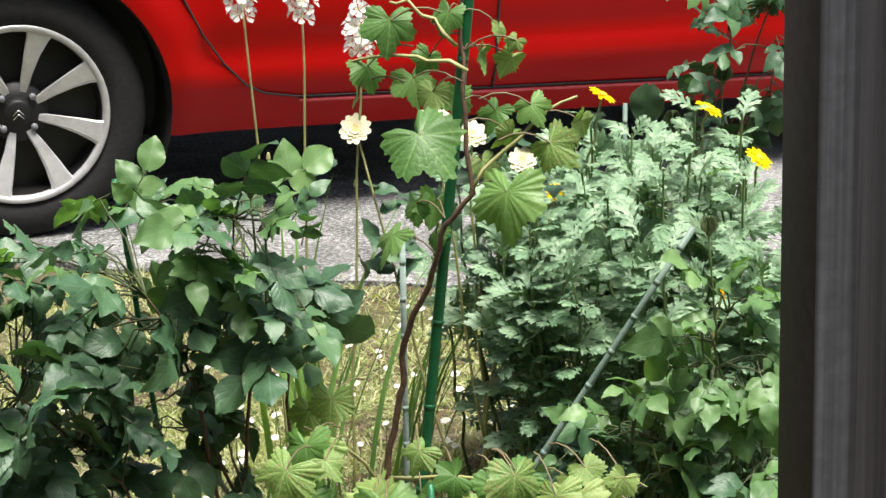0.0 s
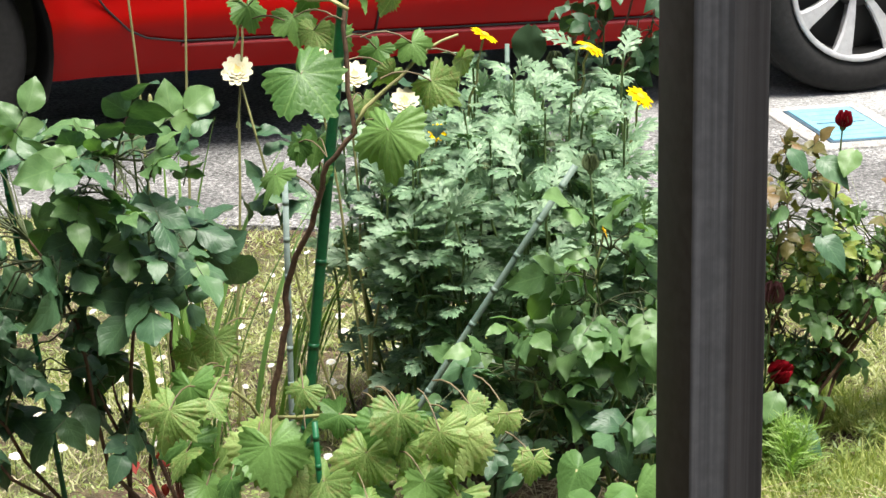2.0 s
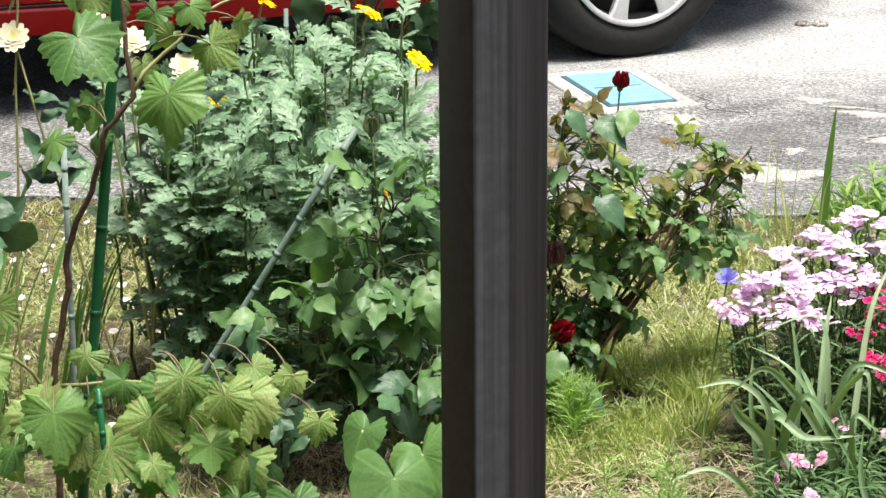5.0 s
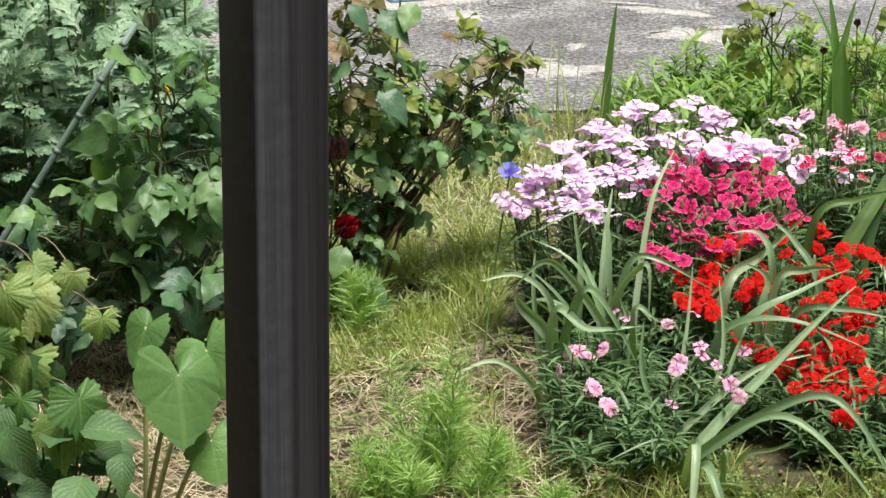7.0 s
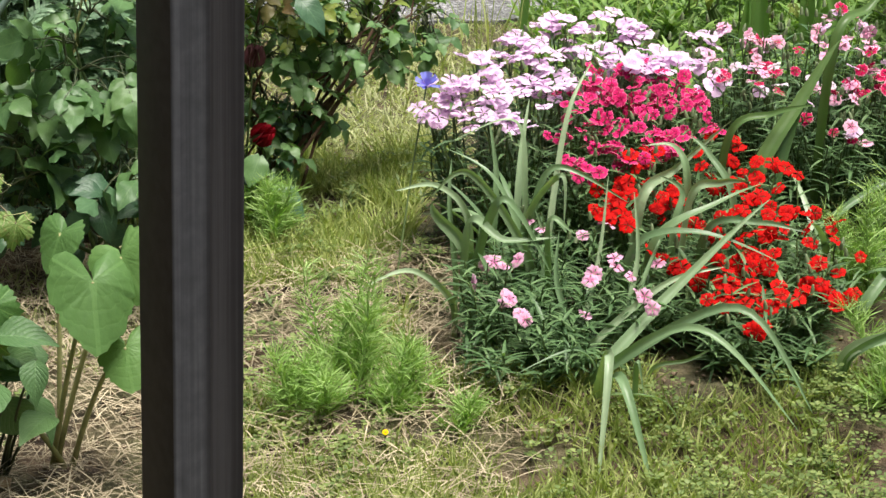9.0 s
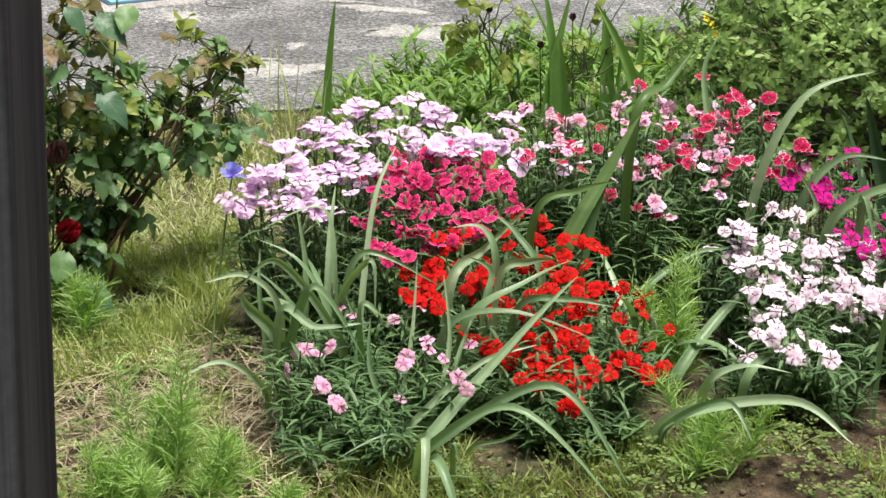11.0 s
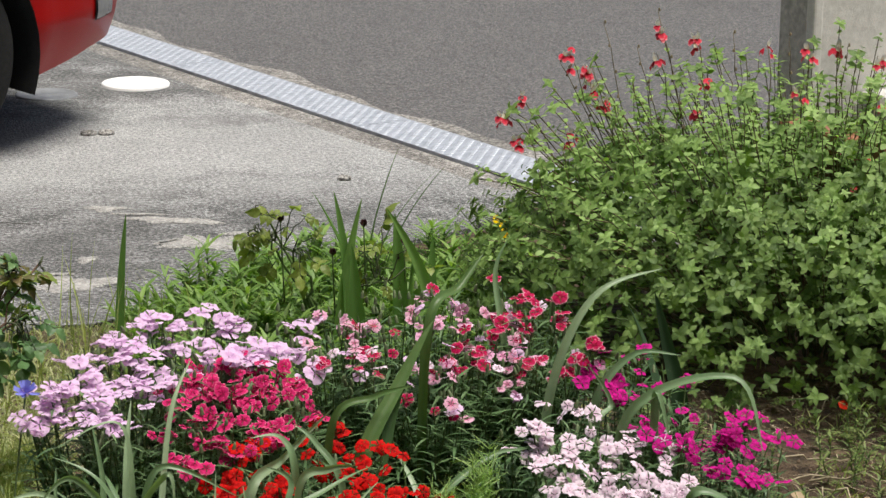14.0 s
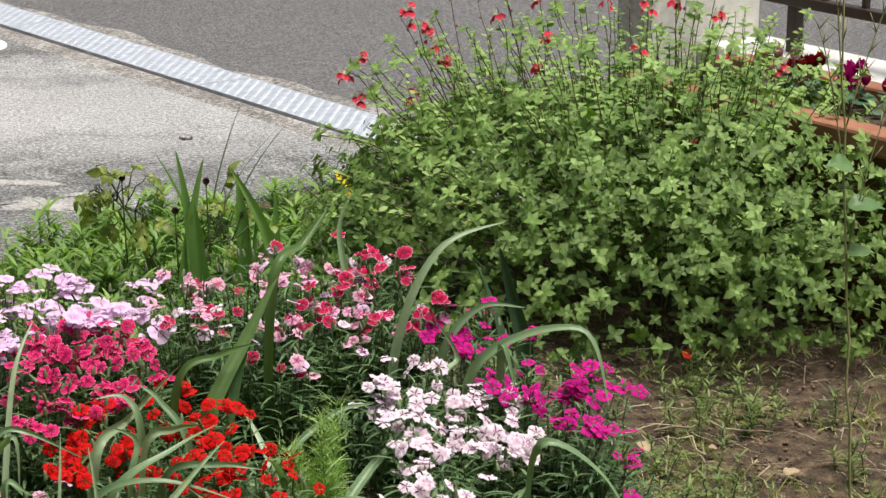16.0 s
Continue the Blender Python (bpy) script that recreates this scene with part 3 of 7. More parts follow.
def bed_height(x, y):
    """Height of the garden soil: a low mound under the pinks, sunk under the slab."""
    bed = np.exp(-(((x - 0.5) / 0.62) ** 4)) * np.clip((y - 3.02) / 0.16, 0, 1) * np.clip((4.7 - y) / 0.4, 0, 1)
    edge = np.where(x < 0.1, 5.22, np.where(x < 1.13, 5.22 + (x - 0.1) * 0.79, 6.03 + (x - 1.13) * 2.5))
    sunk = np.clip((y - edge) / 0.1, 0, 1) * np.clip((15 - y) / 0.5, 0, 1)
    road = np.clip((x * NX + y * NY - 3.8) / 0.1, 0, 1)
    return 0.06 * bed - 0.08 * np.maximum(sunk, road)


def build_ground():
    xs = np.concatenate([[-400, -80, -25, -9, -5], np.arange(-3, 3.01, 0.04), [5, 9, 25, 80, 400]])
    ys = np.concatenate([[-400, -80, -20, -5, 0, 1.5], np.arange(2.4, 7.01, 0.04), [9, 12, 16, 22, 30, 80, 400]])
    X, Y = np.meshgrid(xs, ys)
    Z = bed_height(X, Y)
    near = (np.abs(X) < 3.2) & (Y > 2) & (Y < 7.2)
    bump = np.array([noise.noise((x * 3, y * 3, 0)) * 0.012 + noise.noise((x * 13, y * 13, 2)) * 0.008 for x, y in zip(X.ravel(), Y.ravel())]).reshape(X.shape)
    Z = Z + np.where(near, bump, 0) - 0.012
    n, k = X.shape
    V = np.stack([X, Y, Z], -1).reshape(-1, 3)
    F = [(i * k + j, i * k + j + 1, (i + 1) * k + j + 1, (i + 1) * k + j) for i in range(n - 1) for j in range(k - 1)]
    ob = put("ground", mesh_of("ground", (V, F, None), MAT_GROUND))
    tagged(ob, "bare brown garden soil with dry thatch and thin grass", "ground", kind="structure")


build_ground()


def slab(name, outline, z0, z1, material, label, category):
    bm = bmesh.new()
    vs = [bm.verts.new((x, y, z0)) for x, y in outline]
    f = bm.faces.new(vs)
    top = bmesh.ops.extrude_face_region(bm, geom=[f])
    bmesh.ops.translate(bm, vec=(0, 0, z1 - z0), verts=[v for v in top["geom"] if isinstance(v, bmesh.types.BMVert)])
    bmesh.ops.recalc_face_normals(bm, faces=bm.faces[:])
    ob = put(name, from_bm(name, bm, material))
    return tagged(ob, label, category, kind="structure")


edge_pts = [(x, 5.2 + 0.02 * math.sin(x * 9) + 0.015 * math.sin(x * 23)) for x in np.arange(-3.0, 0.05, 0.06)]
edge_pts += [(0.1 + 1.03 * q, 5.2 + 0.83 * q + 0.015 * math.sin(q * 40)) for q in np.arange(0, 1.01, 0.1)]
drive_outline = [(-12, 5.2)] + edge_pts + [(1.34, 6.35), nd(3.76, -5.3)[:2], nd(3.76, -20)[:2], (-14, 18)]
slab("driveway", drive_outline, -0.1, 0.0, MAT_DRIVE, "weathered grey concrete driveway with pale cement patches", "driveway")
slab("kerb_inner", [nd(3.766, -4.6)[:2], nd(3.766, -20)[:2], nd(3.8655, -20)[:2], nd(3.8655, -4.6)[:2]], -0.1, -0.006, MAT_KERB, "cracked concrete strip beside the gutter cover", "kerb")
kerb_far = [nd(4.068, -4.6)[:2], nd(4.068, -20)[:2]] + [nd(4.135 + 0.025 * math.sin(s * 5.1) + 0.02 * math.sin(s * 13), s)[:2] for s in np.arange(-20, -4.59, 0.1)]
slab("kerb_outer", kerb_far, -0.1, -0.004, MAT_KERB, "broken concrete edge between gutter and asphalt road", "kerb")
slab("road", [nd(4.07, 30)[:2], nd(4.07, -60)[:2], nd(13, -60)[:2], nd(13, 30)[:2]], -0.12, -0.014, MAT_ASPHALT, "dark grey worn asphalt road", "road")


def gutter_plate():
    root = thing("gutter_cover", nd(3.93, -7), "long galvanised steel checker plate over a road gutter", "gutter cover", kind="structure")
    lug = leaf(0.0165, [0.001, 0.0026, 0.0032, 0.0026, 0.001], fold=0, droop=0, across=2)
    lug[0][:, 2] = 0.0023 * (1 - np.abs(np.linspace(-1, 1, 3))[None].repeat(len(lug[0]) // 3, 0).ravel())
    s = -5.02
    k = 0
    while s > -12:
        length = 1.19
        bm = bmesh.new()
        q = [bm.verts.new(nd(n, t, z)) for z in (-0.02, 0.004) for n, t in ((3.868, s), (4.063, s), (4.063, s - length), (3.868, s - length))]
        for f in ((3, 2, 1, 0), (4, 5, 6, 7), (0, 1, 5, 4), (1, 2, 6, 5), (2, 3, 7, 6), (3, 0, 4, 7)):
            bm.faces.new([q[i] for i in f])
        bmesh.ops.recalc_face_normals(bm, faces=bm.faces[:])
        plate = put("plate", from_bm("plate", bm, MAT_STEEL), root)
        ms = []
        for i in range(54):
            for j in range(9):
                p = nd(3.882 + j * 0.0208, s - 0.02 - i * 0.0217, 0.004)
                a = math.pi / 4 if (i + j) % 2 else -math.pi / 4
                ms.append(np.array(Matrix.Translation(p) @ Matrix.Rotation(a + 0.43, 4, "Z")))
        put("tread", mesh_of("tread", spread(lug, ms), MAT_STEEL), plate)
        s -= length + 0.003


gutter_plate()


def blob_patch(name, x, y, rx, ry, ang, seed, material, label, z=0.003):
    r = np.random.default_rng(seed)
    n = 90
    a = np.linspace(0, 2 * np.pi, n, endpoint=False)
    R = 1 + sum(r.normal(0, 0.3 / k ** 0.8) * np.cos(k * a + r.uniform(0, 6)) for k in range(2, 16)) + r.normal(0, 0.09, n)
    R = np.clip(R, 0.35, 1.7)
    c, s = math.cos(ang), math.sin(ang)
    px, py = rx * R * np.cos(a), ry * R * np.sin(a)
    V = np.concatenate([np.stack([c * px - s * py, s * px + c * py, np.full(n, 0.0)], 1), np.stack([(c * px - s * py) * 0.94, (s * px + c * py) * 0.94, np.full(n, z)], 1), [[0, 0, z]]])
    F = [(i, (i + 1) % n, n + (i + 1) % n, n + i) for i in range(n)] + [(n + i, n + (i + 1) % n, 2 * n) for i in range(n)]
    ob = put(name, mesh_of(name, (V, F, None), material), None, Matrix.Translation((x, y, 0.001)))
    tagged(ob, label, "cement patch", "cement patches", "structure")


for i, (x, y, rx, ry, ang) in enumerate([(0.39, 5.88, 0.085, 0.07, 0.3), (0.06, 5.53, 0.08, 0.065, 0.2), (0.33, 6.12, 0.12, 0.028, -0.2), (0.16, 6.27, 0.05, 0.025, 0.0),
                                         (-0.18, 6.03, 0.05, 0.06, 0.2), (0.52, 5.95, 0.05, 0.012, 0.9), (0.1, 5.75, 0.03, 0.02, 0.9), (0.47, 5.97, 0.04, 0.01, 0.2), (0.3, 5.9, 0.03, 0.01, 0.5), (0.0, 5.62, 0.05, 0.01, 0.1), (0.24, 6.2, 0.05, 0.008, -0.2)]):
    blob_patch("cement_patch", x, y, rx, ry, ang, i + 3, MAT_PATCH, "irregular pale cement patch on the concrete driveway")


def meter_lid():
    c = Vector((-0.356, 6.336, 0))
    root = thing("meter_box_lid", c, "pale blue oblong meter box lid in a concrete surround", "meter box")
    m = Matrix.Translation(c) @ Matrix.Rotation(math.atan2(NY, NX), 4, "Z")
    put("surround", from_bm("surround", box_bm(-0.14, 0.14, -0.235, 0.235, -0.02, 0.006, 0.004), MAT_PATCH), root, m, "pale cement surround")
    put("lid_frame", from_bm("lid_frame", box_bm(-0.096, 0.096, -0.181, 0.181, -0.02, 0.009, 0.002), MAT_LIDRIM), root, m, "dark iron frame")
    lid = put("lid", from_bm("lid", box_bm(-0.086, 0.086, -0.171, 0.171, -0.02, 0.0125, 0.002), MAT_BLUE), root, m)
    for y in (-0.13, -0.085, -0.045, 0.0, 0.04, 0.09, 0.135):
        put("raised_mark", from_bm("raised_mark", box_bm(-0.066, 0.066, y - 0.0035, y + 0.0035, 0.011, 0.0138, 0.0008), MAT_LIDRIM if y == 0.0 else MAT_BLUE), lid, m)


meter_lid()


def disc_cover(x, y, r, material, label, category, z=0.01):
    n = 40
    a = np.linspace(0, 2 * np.pi, n, endpoint=False)
    rings = [(r * 1.0, -0.03), (r * 1.0, z * 0.6), (r * 0.97, z), (r * 0.9, z), (r * 0.89, z * 0.8), (r * 0.05, z * 0.85)]
    V = np.concatenate([np.stack([q * np.cos(a), q * np.sin(a), np.full(n, h)], 1) for q, h in rings])
    F = [(k * n + i, k * n + (i + 1) % n, (k + 1) * n + (i + 1) % n, (k + 1) * n + i) for k in range(len(rings) - 1) for i in range(n)] + [tuple(range((len(rings) - 1) * n, len(rings) * n))]
    ob = put("drain_cover", mesh_of("drain_cover", (V, F, None), material), None, Matrix.Translation((x, y, 0)))
    tagged(ob, label, category)
    return ob


disc_cover(0.31, 8.01, 0.112, MAT_COVER, "round bright white drain inspection cover set in concrete", "drain cover")
disc_cover(0.02, 7.86, 0.1, MAT_IRON, "round grey iron cover in the concrete drive", "drain cover", 0.006)


def anchor_ring(x, y, s=1.0):
    root = thing("drive_anchor", (x, y, 0), "small rusty steel anchor loop set in concrete", "anchor")
    for dx in ((-0.026, 0.026) if s == 1 else (0.0,)):
        a = np.linspace(0, 2 * np.pi, 15)
        put("loop", mesh_of("loop", tube(np.stack([x + dx + 0.018 * s * np.cos(a), y + 0.018 * s * np.sin(a), 0.004 + 0 * a], 1), 0.0075, 6, False), MAT_KERB), root)


anchor_ring(0.165, 7.23)
anchor_ring(0.82, 6.55, 0.7)


def cracks():
    root = thing("drive_cracks", (0, 6, 0), "thin dark cracks across the concrete driveway", "crack", kind="structure")
    mat = plain("crack_dirt", (0.06, 0.055, 0.048), (0.12, 0.11, 0.095), 40, 0.95)
    for a, b, w in (((-0.15, 6.3), (-0.01, 6.12), 0.0035), ((0.14, 5.5), (0.52, 5.78), 0.0022)):
        P = bend((*a, 0.0005), (*b, 0.0005), 0, 26)
        P[1:-1, :2] += np.cumsum(rng.normal(0, 0.006, (24, 2)), 0) * np.sin(np.linspace(0, np.pi, 24))[:, None]
        base = tube(P, [w, w * 0.5, w, w * 0.3], 4)
        base[0][:, 2] = np.clip(base[0][:, 2], 0.0, 0.0014)
        put("crack", mesh_of("crack", base, mat), root)


cracks()


def boundary():
    """Pillar, low white wall and brown fence by the road."""
    def prism(n0, n1, s0, s1, z0, z1, bev=0.006):
        bm = bmesh.new()
        q = [bm.verts.new(nd(n, s, z)) for z in (z0, z1) for n, s in ((n0, s0), (n1, s0), (n1, s1), (n0, s1))]
        for f in ((3, 2, 1, 0), (4, 5, 6, 7), (0, 1, 5, 4), (1, 2, 6, 5), (2, 3, 7, 6), (3, 0, 4, 7)):
            bm.faces.new([q[i] for i in f])
        bmesh.ops.recalc_face_normals(bm, faces=bm.faces[:])
        if bev:
            bmesh.ops.bevel(bm, geom=bm.edges[:], offset=bev, segments=2, affect="EDGES", profile=0.5)
        return bm
    root = thing("gate_pillar", nd(4.18, -4.4), "rendered gate pillar with a cream face and grey aggregate side", "pillar")
    put("face", from_bm("face", prism(4.012, 4.36, -4.43, -4.34, -0.1, 1.25, 0.006), MAT_RENDER), root)
    put("side", from_bm("side", prism(3.995, 4.35, -4.47, -4.36, -0.1, 1.24, 0.008), MAT_AGG), root, None, "rough grey aggregate side")
    put("edge_trim", from_bm("edge_trim", prism(3.99, 4.02, -4.368, -4.337, -0.1, 1.245, 0.006), MAT_RENDER), root)
    put("cap", from_bm("cap", prism(3.96, 4.39, -4.5, -4.31, 1.25, 1.31, 0.01), MAT_RENDER), root)
    wall = thing("low_wall", nd(4.25, -3), "low garden wall with a worn white painted top", "wall", kind="structure")
    put("wall_core", from_bm("wall_core", prism(4.17, 4.34, -4.335, 1.0, -0.1, 0.355, 0.004), MAT_AGG), wall)
    put("coping", from_bm("coping", prism(4.145, 4.365, -4.333, 1.0, 0.357, 0.395, 0.008), MAT_WHITE), wall, None, "white painted coping")
    fence = thing("garden_fence", nd(4.26, -3, 0.395), "dark brown metal rail fence on a low wall", "fence")
    for s in (-4.115, -3.0, -1.9, -0.8):
        put("post", from_bm("post", prism(4.24, 4.27, s - 0.015, s + 0.015, 0.395, 1.15, 0.003), MAT_BROWN), fence)
    for z in (0.508, 1.1):
        put("rail", from_bm("rail", prism(4.238, 4.272, -4.215, 0.6, z, z + 0.026, 0.003), MAT_BROWN), fence)
    for k in range(36):
        s = -4.15 + 0.13 * k
        put("picket", from_bm("picket", prism(4.248, 4.262, s - 0.007, s + 0.007, 0.5345, 1.099, 0.0), MAT_BROWN), fence)
    planter = thing("window_box", nd(3.85, -3.6, 0), "long terracotta coloured planter box full of cyclamen", "planter")
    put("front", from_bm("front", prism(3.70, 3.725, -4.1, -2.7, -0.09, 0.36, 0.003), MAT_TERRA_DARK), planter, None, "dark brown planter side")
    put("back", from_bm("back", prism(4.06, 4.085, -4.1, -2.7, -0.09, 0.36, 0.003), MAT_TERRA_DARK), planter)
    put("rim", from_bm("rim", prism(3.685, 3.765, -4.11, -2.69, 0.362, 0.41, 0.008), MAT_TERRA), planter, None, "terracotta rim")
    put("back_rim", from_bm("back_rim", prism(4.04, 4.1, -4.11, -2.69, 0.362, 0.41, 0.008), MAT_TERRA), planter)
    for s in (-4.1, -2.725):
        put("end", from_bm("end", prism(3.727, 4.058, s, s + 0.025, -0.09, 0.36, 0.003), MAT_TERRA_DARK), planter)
    put("soil", from_bm("soil", prism(3.727, 4.058, -4.07, -2.73, 0.02, 0.375, 0.004), MAT_SOIL), planter)


boundary()


def house():
    """Unseen surfaces added behind and above the viewer: a plain wall closing the garden, and two light blockers."""
    ob = put("wall_house", from_bm("wall_house", box_bm(-9, 9, -2.0, -1.8, -0.2, 5.0), MAT_HOUSE))
    tagged(ob, "plain pale wall added out of view behind the viewer", "wall", kind="structure")
    # added, never in view: keeps sky light off the post's left face
    ob = put("light_block_wall", from_bm("light_block_wall", box_bm(-3.4, -3.2, -1.8, 1.2, -0.2, 2.44), MAT_BROWN))
    tagged(ob, "added dark brown wall out of view, blocking light from the left", "wall", kind="structure")
    # added, never in view: cuts sky light on plant fronts facing the viewer
    ob = put("ceiling", from_bm("ceiling", box_bm(-3.4, 3.6, -1.8, 0.75, 2.6, 2.68, 0.004), MAT_HOUSE))
    tagged(ob, "added pale slab out of view overhead, blocking sky light", "ceiling", kind="structure")


house()


def post():
    """The slim aluminium post between the viewer and the garden."""
    cx, cy, side, ang = POST
    root = thing("porch_post", (cx, cy, 0), "dark brown square aluminium porch post, front painted with grey sheen", "post")
    h = side / 2
    prof = []
    for k in range(4):
        c, s = math.cos(k * math.pi / 2), math.sin(k * math.pi / 2)
        pts = [(-h + 0.0022, -h), (-h + 0.004, -h - 0.0003), (-0.001, -h), (0.0, -h - 0.0007), (0.0012, -h - 0.0007), (0.0022, -h + 0.0006), (h - 0.005, -h + 0.0006), (h - 0.0022, -h), (h - 0.0006, -h + 0.0006)]
        if k in (1, 3):
            pts = [(-h + 0.0022, -h), (h - 0.0022, -h), (h - 0.0006, -h + 0.0006)]
        prof += [(c * x - s * y, s * x + c * y) for x, y in pts]
    zs = np.linspace(-0.05, 2.5, 4)
    n = len(prof)
    V = np.array([(x, y, z) for z in zs for x, y in prof])
    F = [(k * n + i, k * n + (i + 1) % n, (k + 1) * n + (i + 1) % n, (k + 1) * n + i) for k in range(3) for i in range(n)] + [tuple(range(3 * n, 4 * n))]
    m = Matrix.Translation((cx, cy, 0)) @ Matrix.Rotation(radians(ang), 4, "Z")
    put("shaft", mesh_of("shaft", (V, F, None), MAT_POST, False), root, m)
    bm = box_bm(-h - 0.02, h + 0.02, -h - 0.02, h + 0.02, -0.05, 0.012, 0.003)
    put("base_plate", from_bm("base_plate", bm, MAT_POST), root, m)


POST = (-0.2293, 2.085, 0.072, 33.0)
post()


# ---- the car ----
CAR_ORIGIN, CAR_YAW = Vector((-1.877, 6.784, 0)), 31.13
CAR = Matrix.Translation(CAR_ORIGIN) @ Matrix.Rotation(radians(CAR_YAW), 4, "Z")
HUB, HUB_Z, ARCH = (-1.295, 1.305), 0.312, 0.372


def car_half(x, z):
    """Half width of the car's body at a station and height."""
    hw = 0.872
    if x > 1.35:
        hw -= 0.34 * ((x - 1.35) / 0.8) ** 2.6
    if x < -1.35:
        hw -= 0.22 * ((-1.35 - x) / 0.6) ** 2.4
    low = max(0.0, (0.385 - z) / 0.19)
    hw -= 0.11 * low ** 1.45
    hw -= 0.016 * math.exp(-((z - 0.43) / 0.05) ** 2) * (1 if -0.85 < x < 0.85 else 0.2)
    hw -= 0.10 * max(0.0, (z - 0.62) / 0.4) ** 2
    for hx in HUB:
        r = math.hypot(x - hx, z - HUB_Z)
        hw += 0.018 * math.exp(-((r - 0.40) / 0.06) ** 2)
    return hw


def car_low(x):
    z = 0.202 - 0.02 * x
    if x > 1.6:
        z = 0.185 + 0.07 * min(1, (x - 1.6) / 0.4)
    if x < -1.6:
        z = 0.24 + 0.1 * min(1, (-1.6 - x) / 0.3)
    return z


def car_top(x):
    return float(np.interp(x, [-2.0, -1.9, -1.7, 0.95, 1.5, 1.9, 2.15], [0.78, 0.98, 1.0, 0.95, 0.86, 0.76, 0.6]))


def car_patch(x0, x1, z0, z1, off, nx=10, nz=6, side=-1, clip=None):
    V = [(x, side * (car_half(x, z) + off), z) for z in np.linspace(z0, z1, nz + 1) for x in np.linspace(x0, x1, nx + 1)]
    F = [(j * (nx + 1) + i, j * (nx + 1) + i + 1, (j + 1) * (nx + 1) + i + 1, (j + 1) * (nx + 1) + i) for j in range(nz) for i in range(nx)]
    return np.array(V), F, None


def car():
    root = thing("parked_car", CAR_ORIGIN, "glossy red hatchback car parked on a concrete driveway", "car")
    root.matrix_basis = CAR
    xs = np.linspace(-1.95, 2.15, 134)
    nz = 26
    V, F = [], []
    for side in (-1, 1):
        o = len(V)
        for x in xs:
            zl, zt = car_low(x), car_top(x)
            for j in range(nz + 1):
                z = zl + (zt - zl) * j / nz
                V.append([x, side * car_half(x, z), z])
        k = nz + 1
        for i in range(len(xs) - 1):
            for j in range(nz):
                q = [o + i * k + j, o + (i + 1) * k + j, o + (i + 1) * k + j + 1, o + i * k + j + 1]
                F.append(tuple(q if side < 0 else q[::-1]))
    V = np.array(V)
    keep = []
    hubs = [min((math.hypot(v[0] - hx, v[2] - HUB_Z), hx) for hx in HUB) for v in V]
    for f in F:
        if all(hubs[i][0] < ARCH + 0.004 for i in f):
            continue
        keep.append(f)
    for i, (r, hx) in enumerate(hubs):
        if r < ARCH + 0.004:
            s = ARCH / max(r, 1e-3)
            V[i, 0], V[i, 2] = hx + (V[i, 0] - hx) * s, HUB_Z + (V[i, 2] - HUB_Z) * s
            V[i, 1] = math.copysign(car_half(V[i, 0], V[i, 2]), V[i, 1])
    k, h = nz + 1, len(xs) * (nz + 1)
    for i in range(len(xs) - 1):
        a, b = i * k + nz, (i + 1) * k + nz
        keep.append((a, b, h + b, h + a))
    keep.append(tuple(range(0, nz + 1))[::1] + tuple(range(h + nz, h - 1, -1)))
    last = (len(xs) - 1) * k
    keep.append(tuple(range(last + nz, last - 1, -1)) + tuple(range(h + last, h + last + nz + 1)))
    used = sorted({i for f in keep for i in f})
    idx = {v: n for n, v in enumerate(used)}
    body = put("body", mesh_of("body", (V[used], [tuple(idx[i] for i in f) for f in keep], None), MAT_RED), root, CAR)
    # cabin
    bm = bmesh.new()
    rings = []
    for z, xf, xb, w in ((0.93, 1.0, -1.72, 0.76), (1.2, 0.5, -1.6, 0.68), (1.42, 0.12, -1.42, 0.58), (1.48, -0.1, -1.2, 0.48)):
        rings.append([bm.verts.new(p) for p in ((xf, -w * 0.9, z), (xf + 0.08, 0, z), (xf, w * 0.9, z), (-0.3, w, z), (xb, w * 0.9, z), (xb - 0.05, 0, z), (xb, -w * 0.9, z), (-0.3, -w, z))])
    for a, b in zip(rings, rings[1:]):
        for i in range(8):
            bm.faces.new((a[i], a[(i + 1) % 8], b[(i + 1) % 8], b[i]))
    bm.faces.new(rings[-1])
    bmesh.ops.recalc_face_normals(bm, faces=bm.faces[:])
    put("window_glass", from_bm("window_glass", bm, MAT_GLASSDARK, True), root, CAR)
    put("roof", from_bm("roof", box_bm(-1.42, 0.12, -0.57, 0.57, 1.43, 1.5, 0.03), MAT_RED), root, CAR)
    # dark underside and wheel housings
    put("underbody", from_bm("underbody", box_bm(-1.8, 1.85, -0.62, 0.62, 0.2, 0.6, 0.02), MAT_BLACK), root, CAR)
    for hx in HUB:
        for side in (-1, 1):
            a = np.linspace(-0.35, math.pi + 0.35, 25)
            P = [(hx + ARCH * q * math.cos(t), side * y, HUB_Z + ARCH * q * math.sin(t)) for y, q in ((0.862, 1.0), (0.845, 0.985), (0.6, 1.0)) for t in a]
            n = len(a)
            Fl = [(k * n + i, k * n + i + 1, (k + 1) * n + i + 1, (k + 1) * n + i) for k in range(2) for i in range(n - 1)] + [tuple(range(2 * n, 3 * n))]
            put("wheel_housing", mesh_of("wheel_housing", (np.array(P), Fl, None), MAT_BLACK), root, CAR)
            wheel(root, hx, side)
    # shut lines on the near side and the far side
    for side in (-1, 1):
        def on(x, z, off=0.004):
            return (x, side * (car_half(x, z) + off), z)
        sweep = [(-1.0, 0.82), (-0.94, 0.7), (-0.886, 0.575), (-0.84, 0.48), (-0.79, 0.405), (-0.735, 0.346), (-0.69, 0.322), (-0.64, 0.312)]
        bottom = [(x, 0.300 - 0.034 * (x + 0.45)) for x in np.linspace(-0.6, 0.86, 20)]
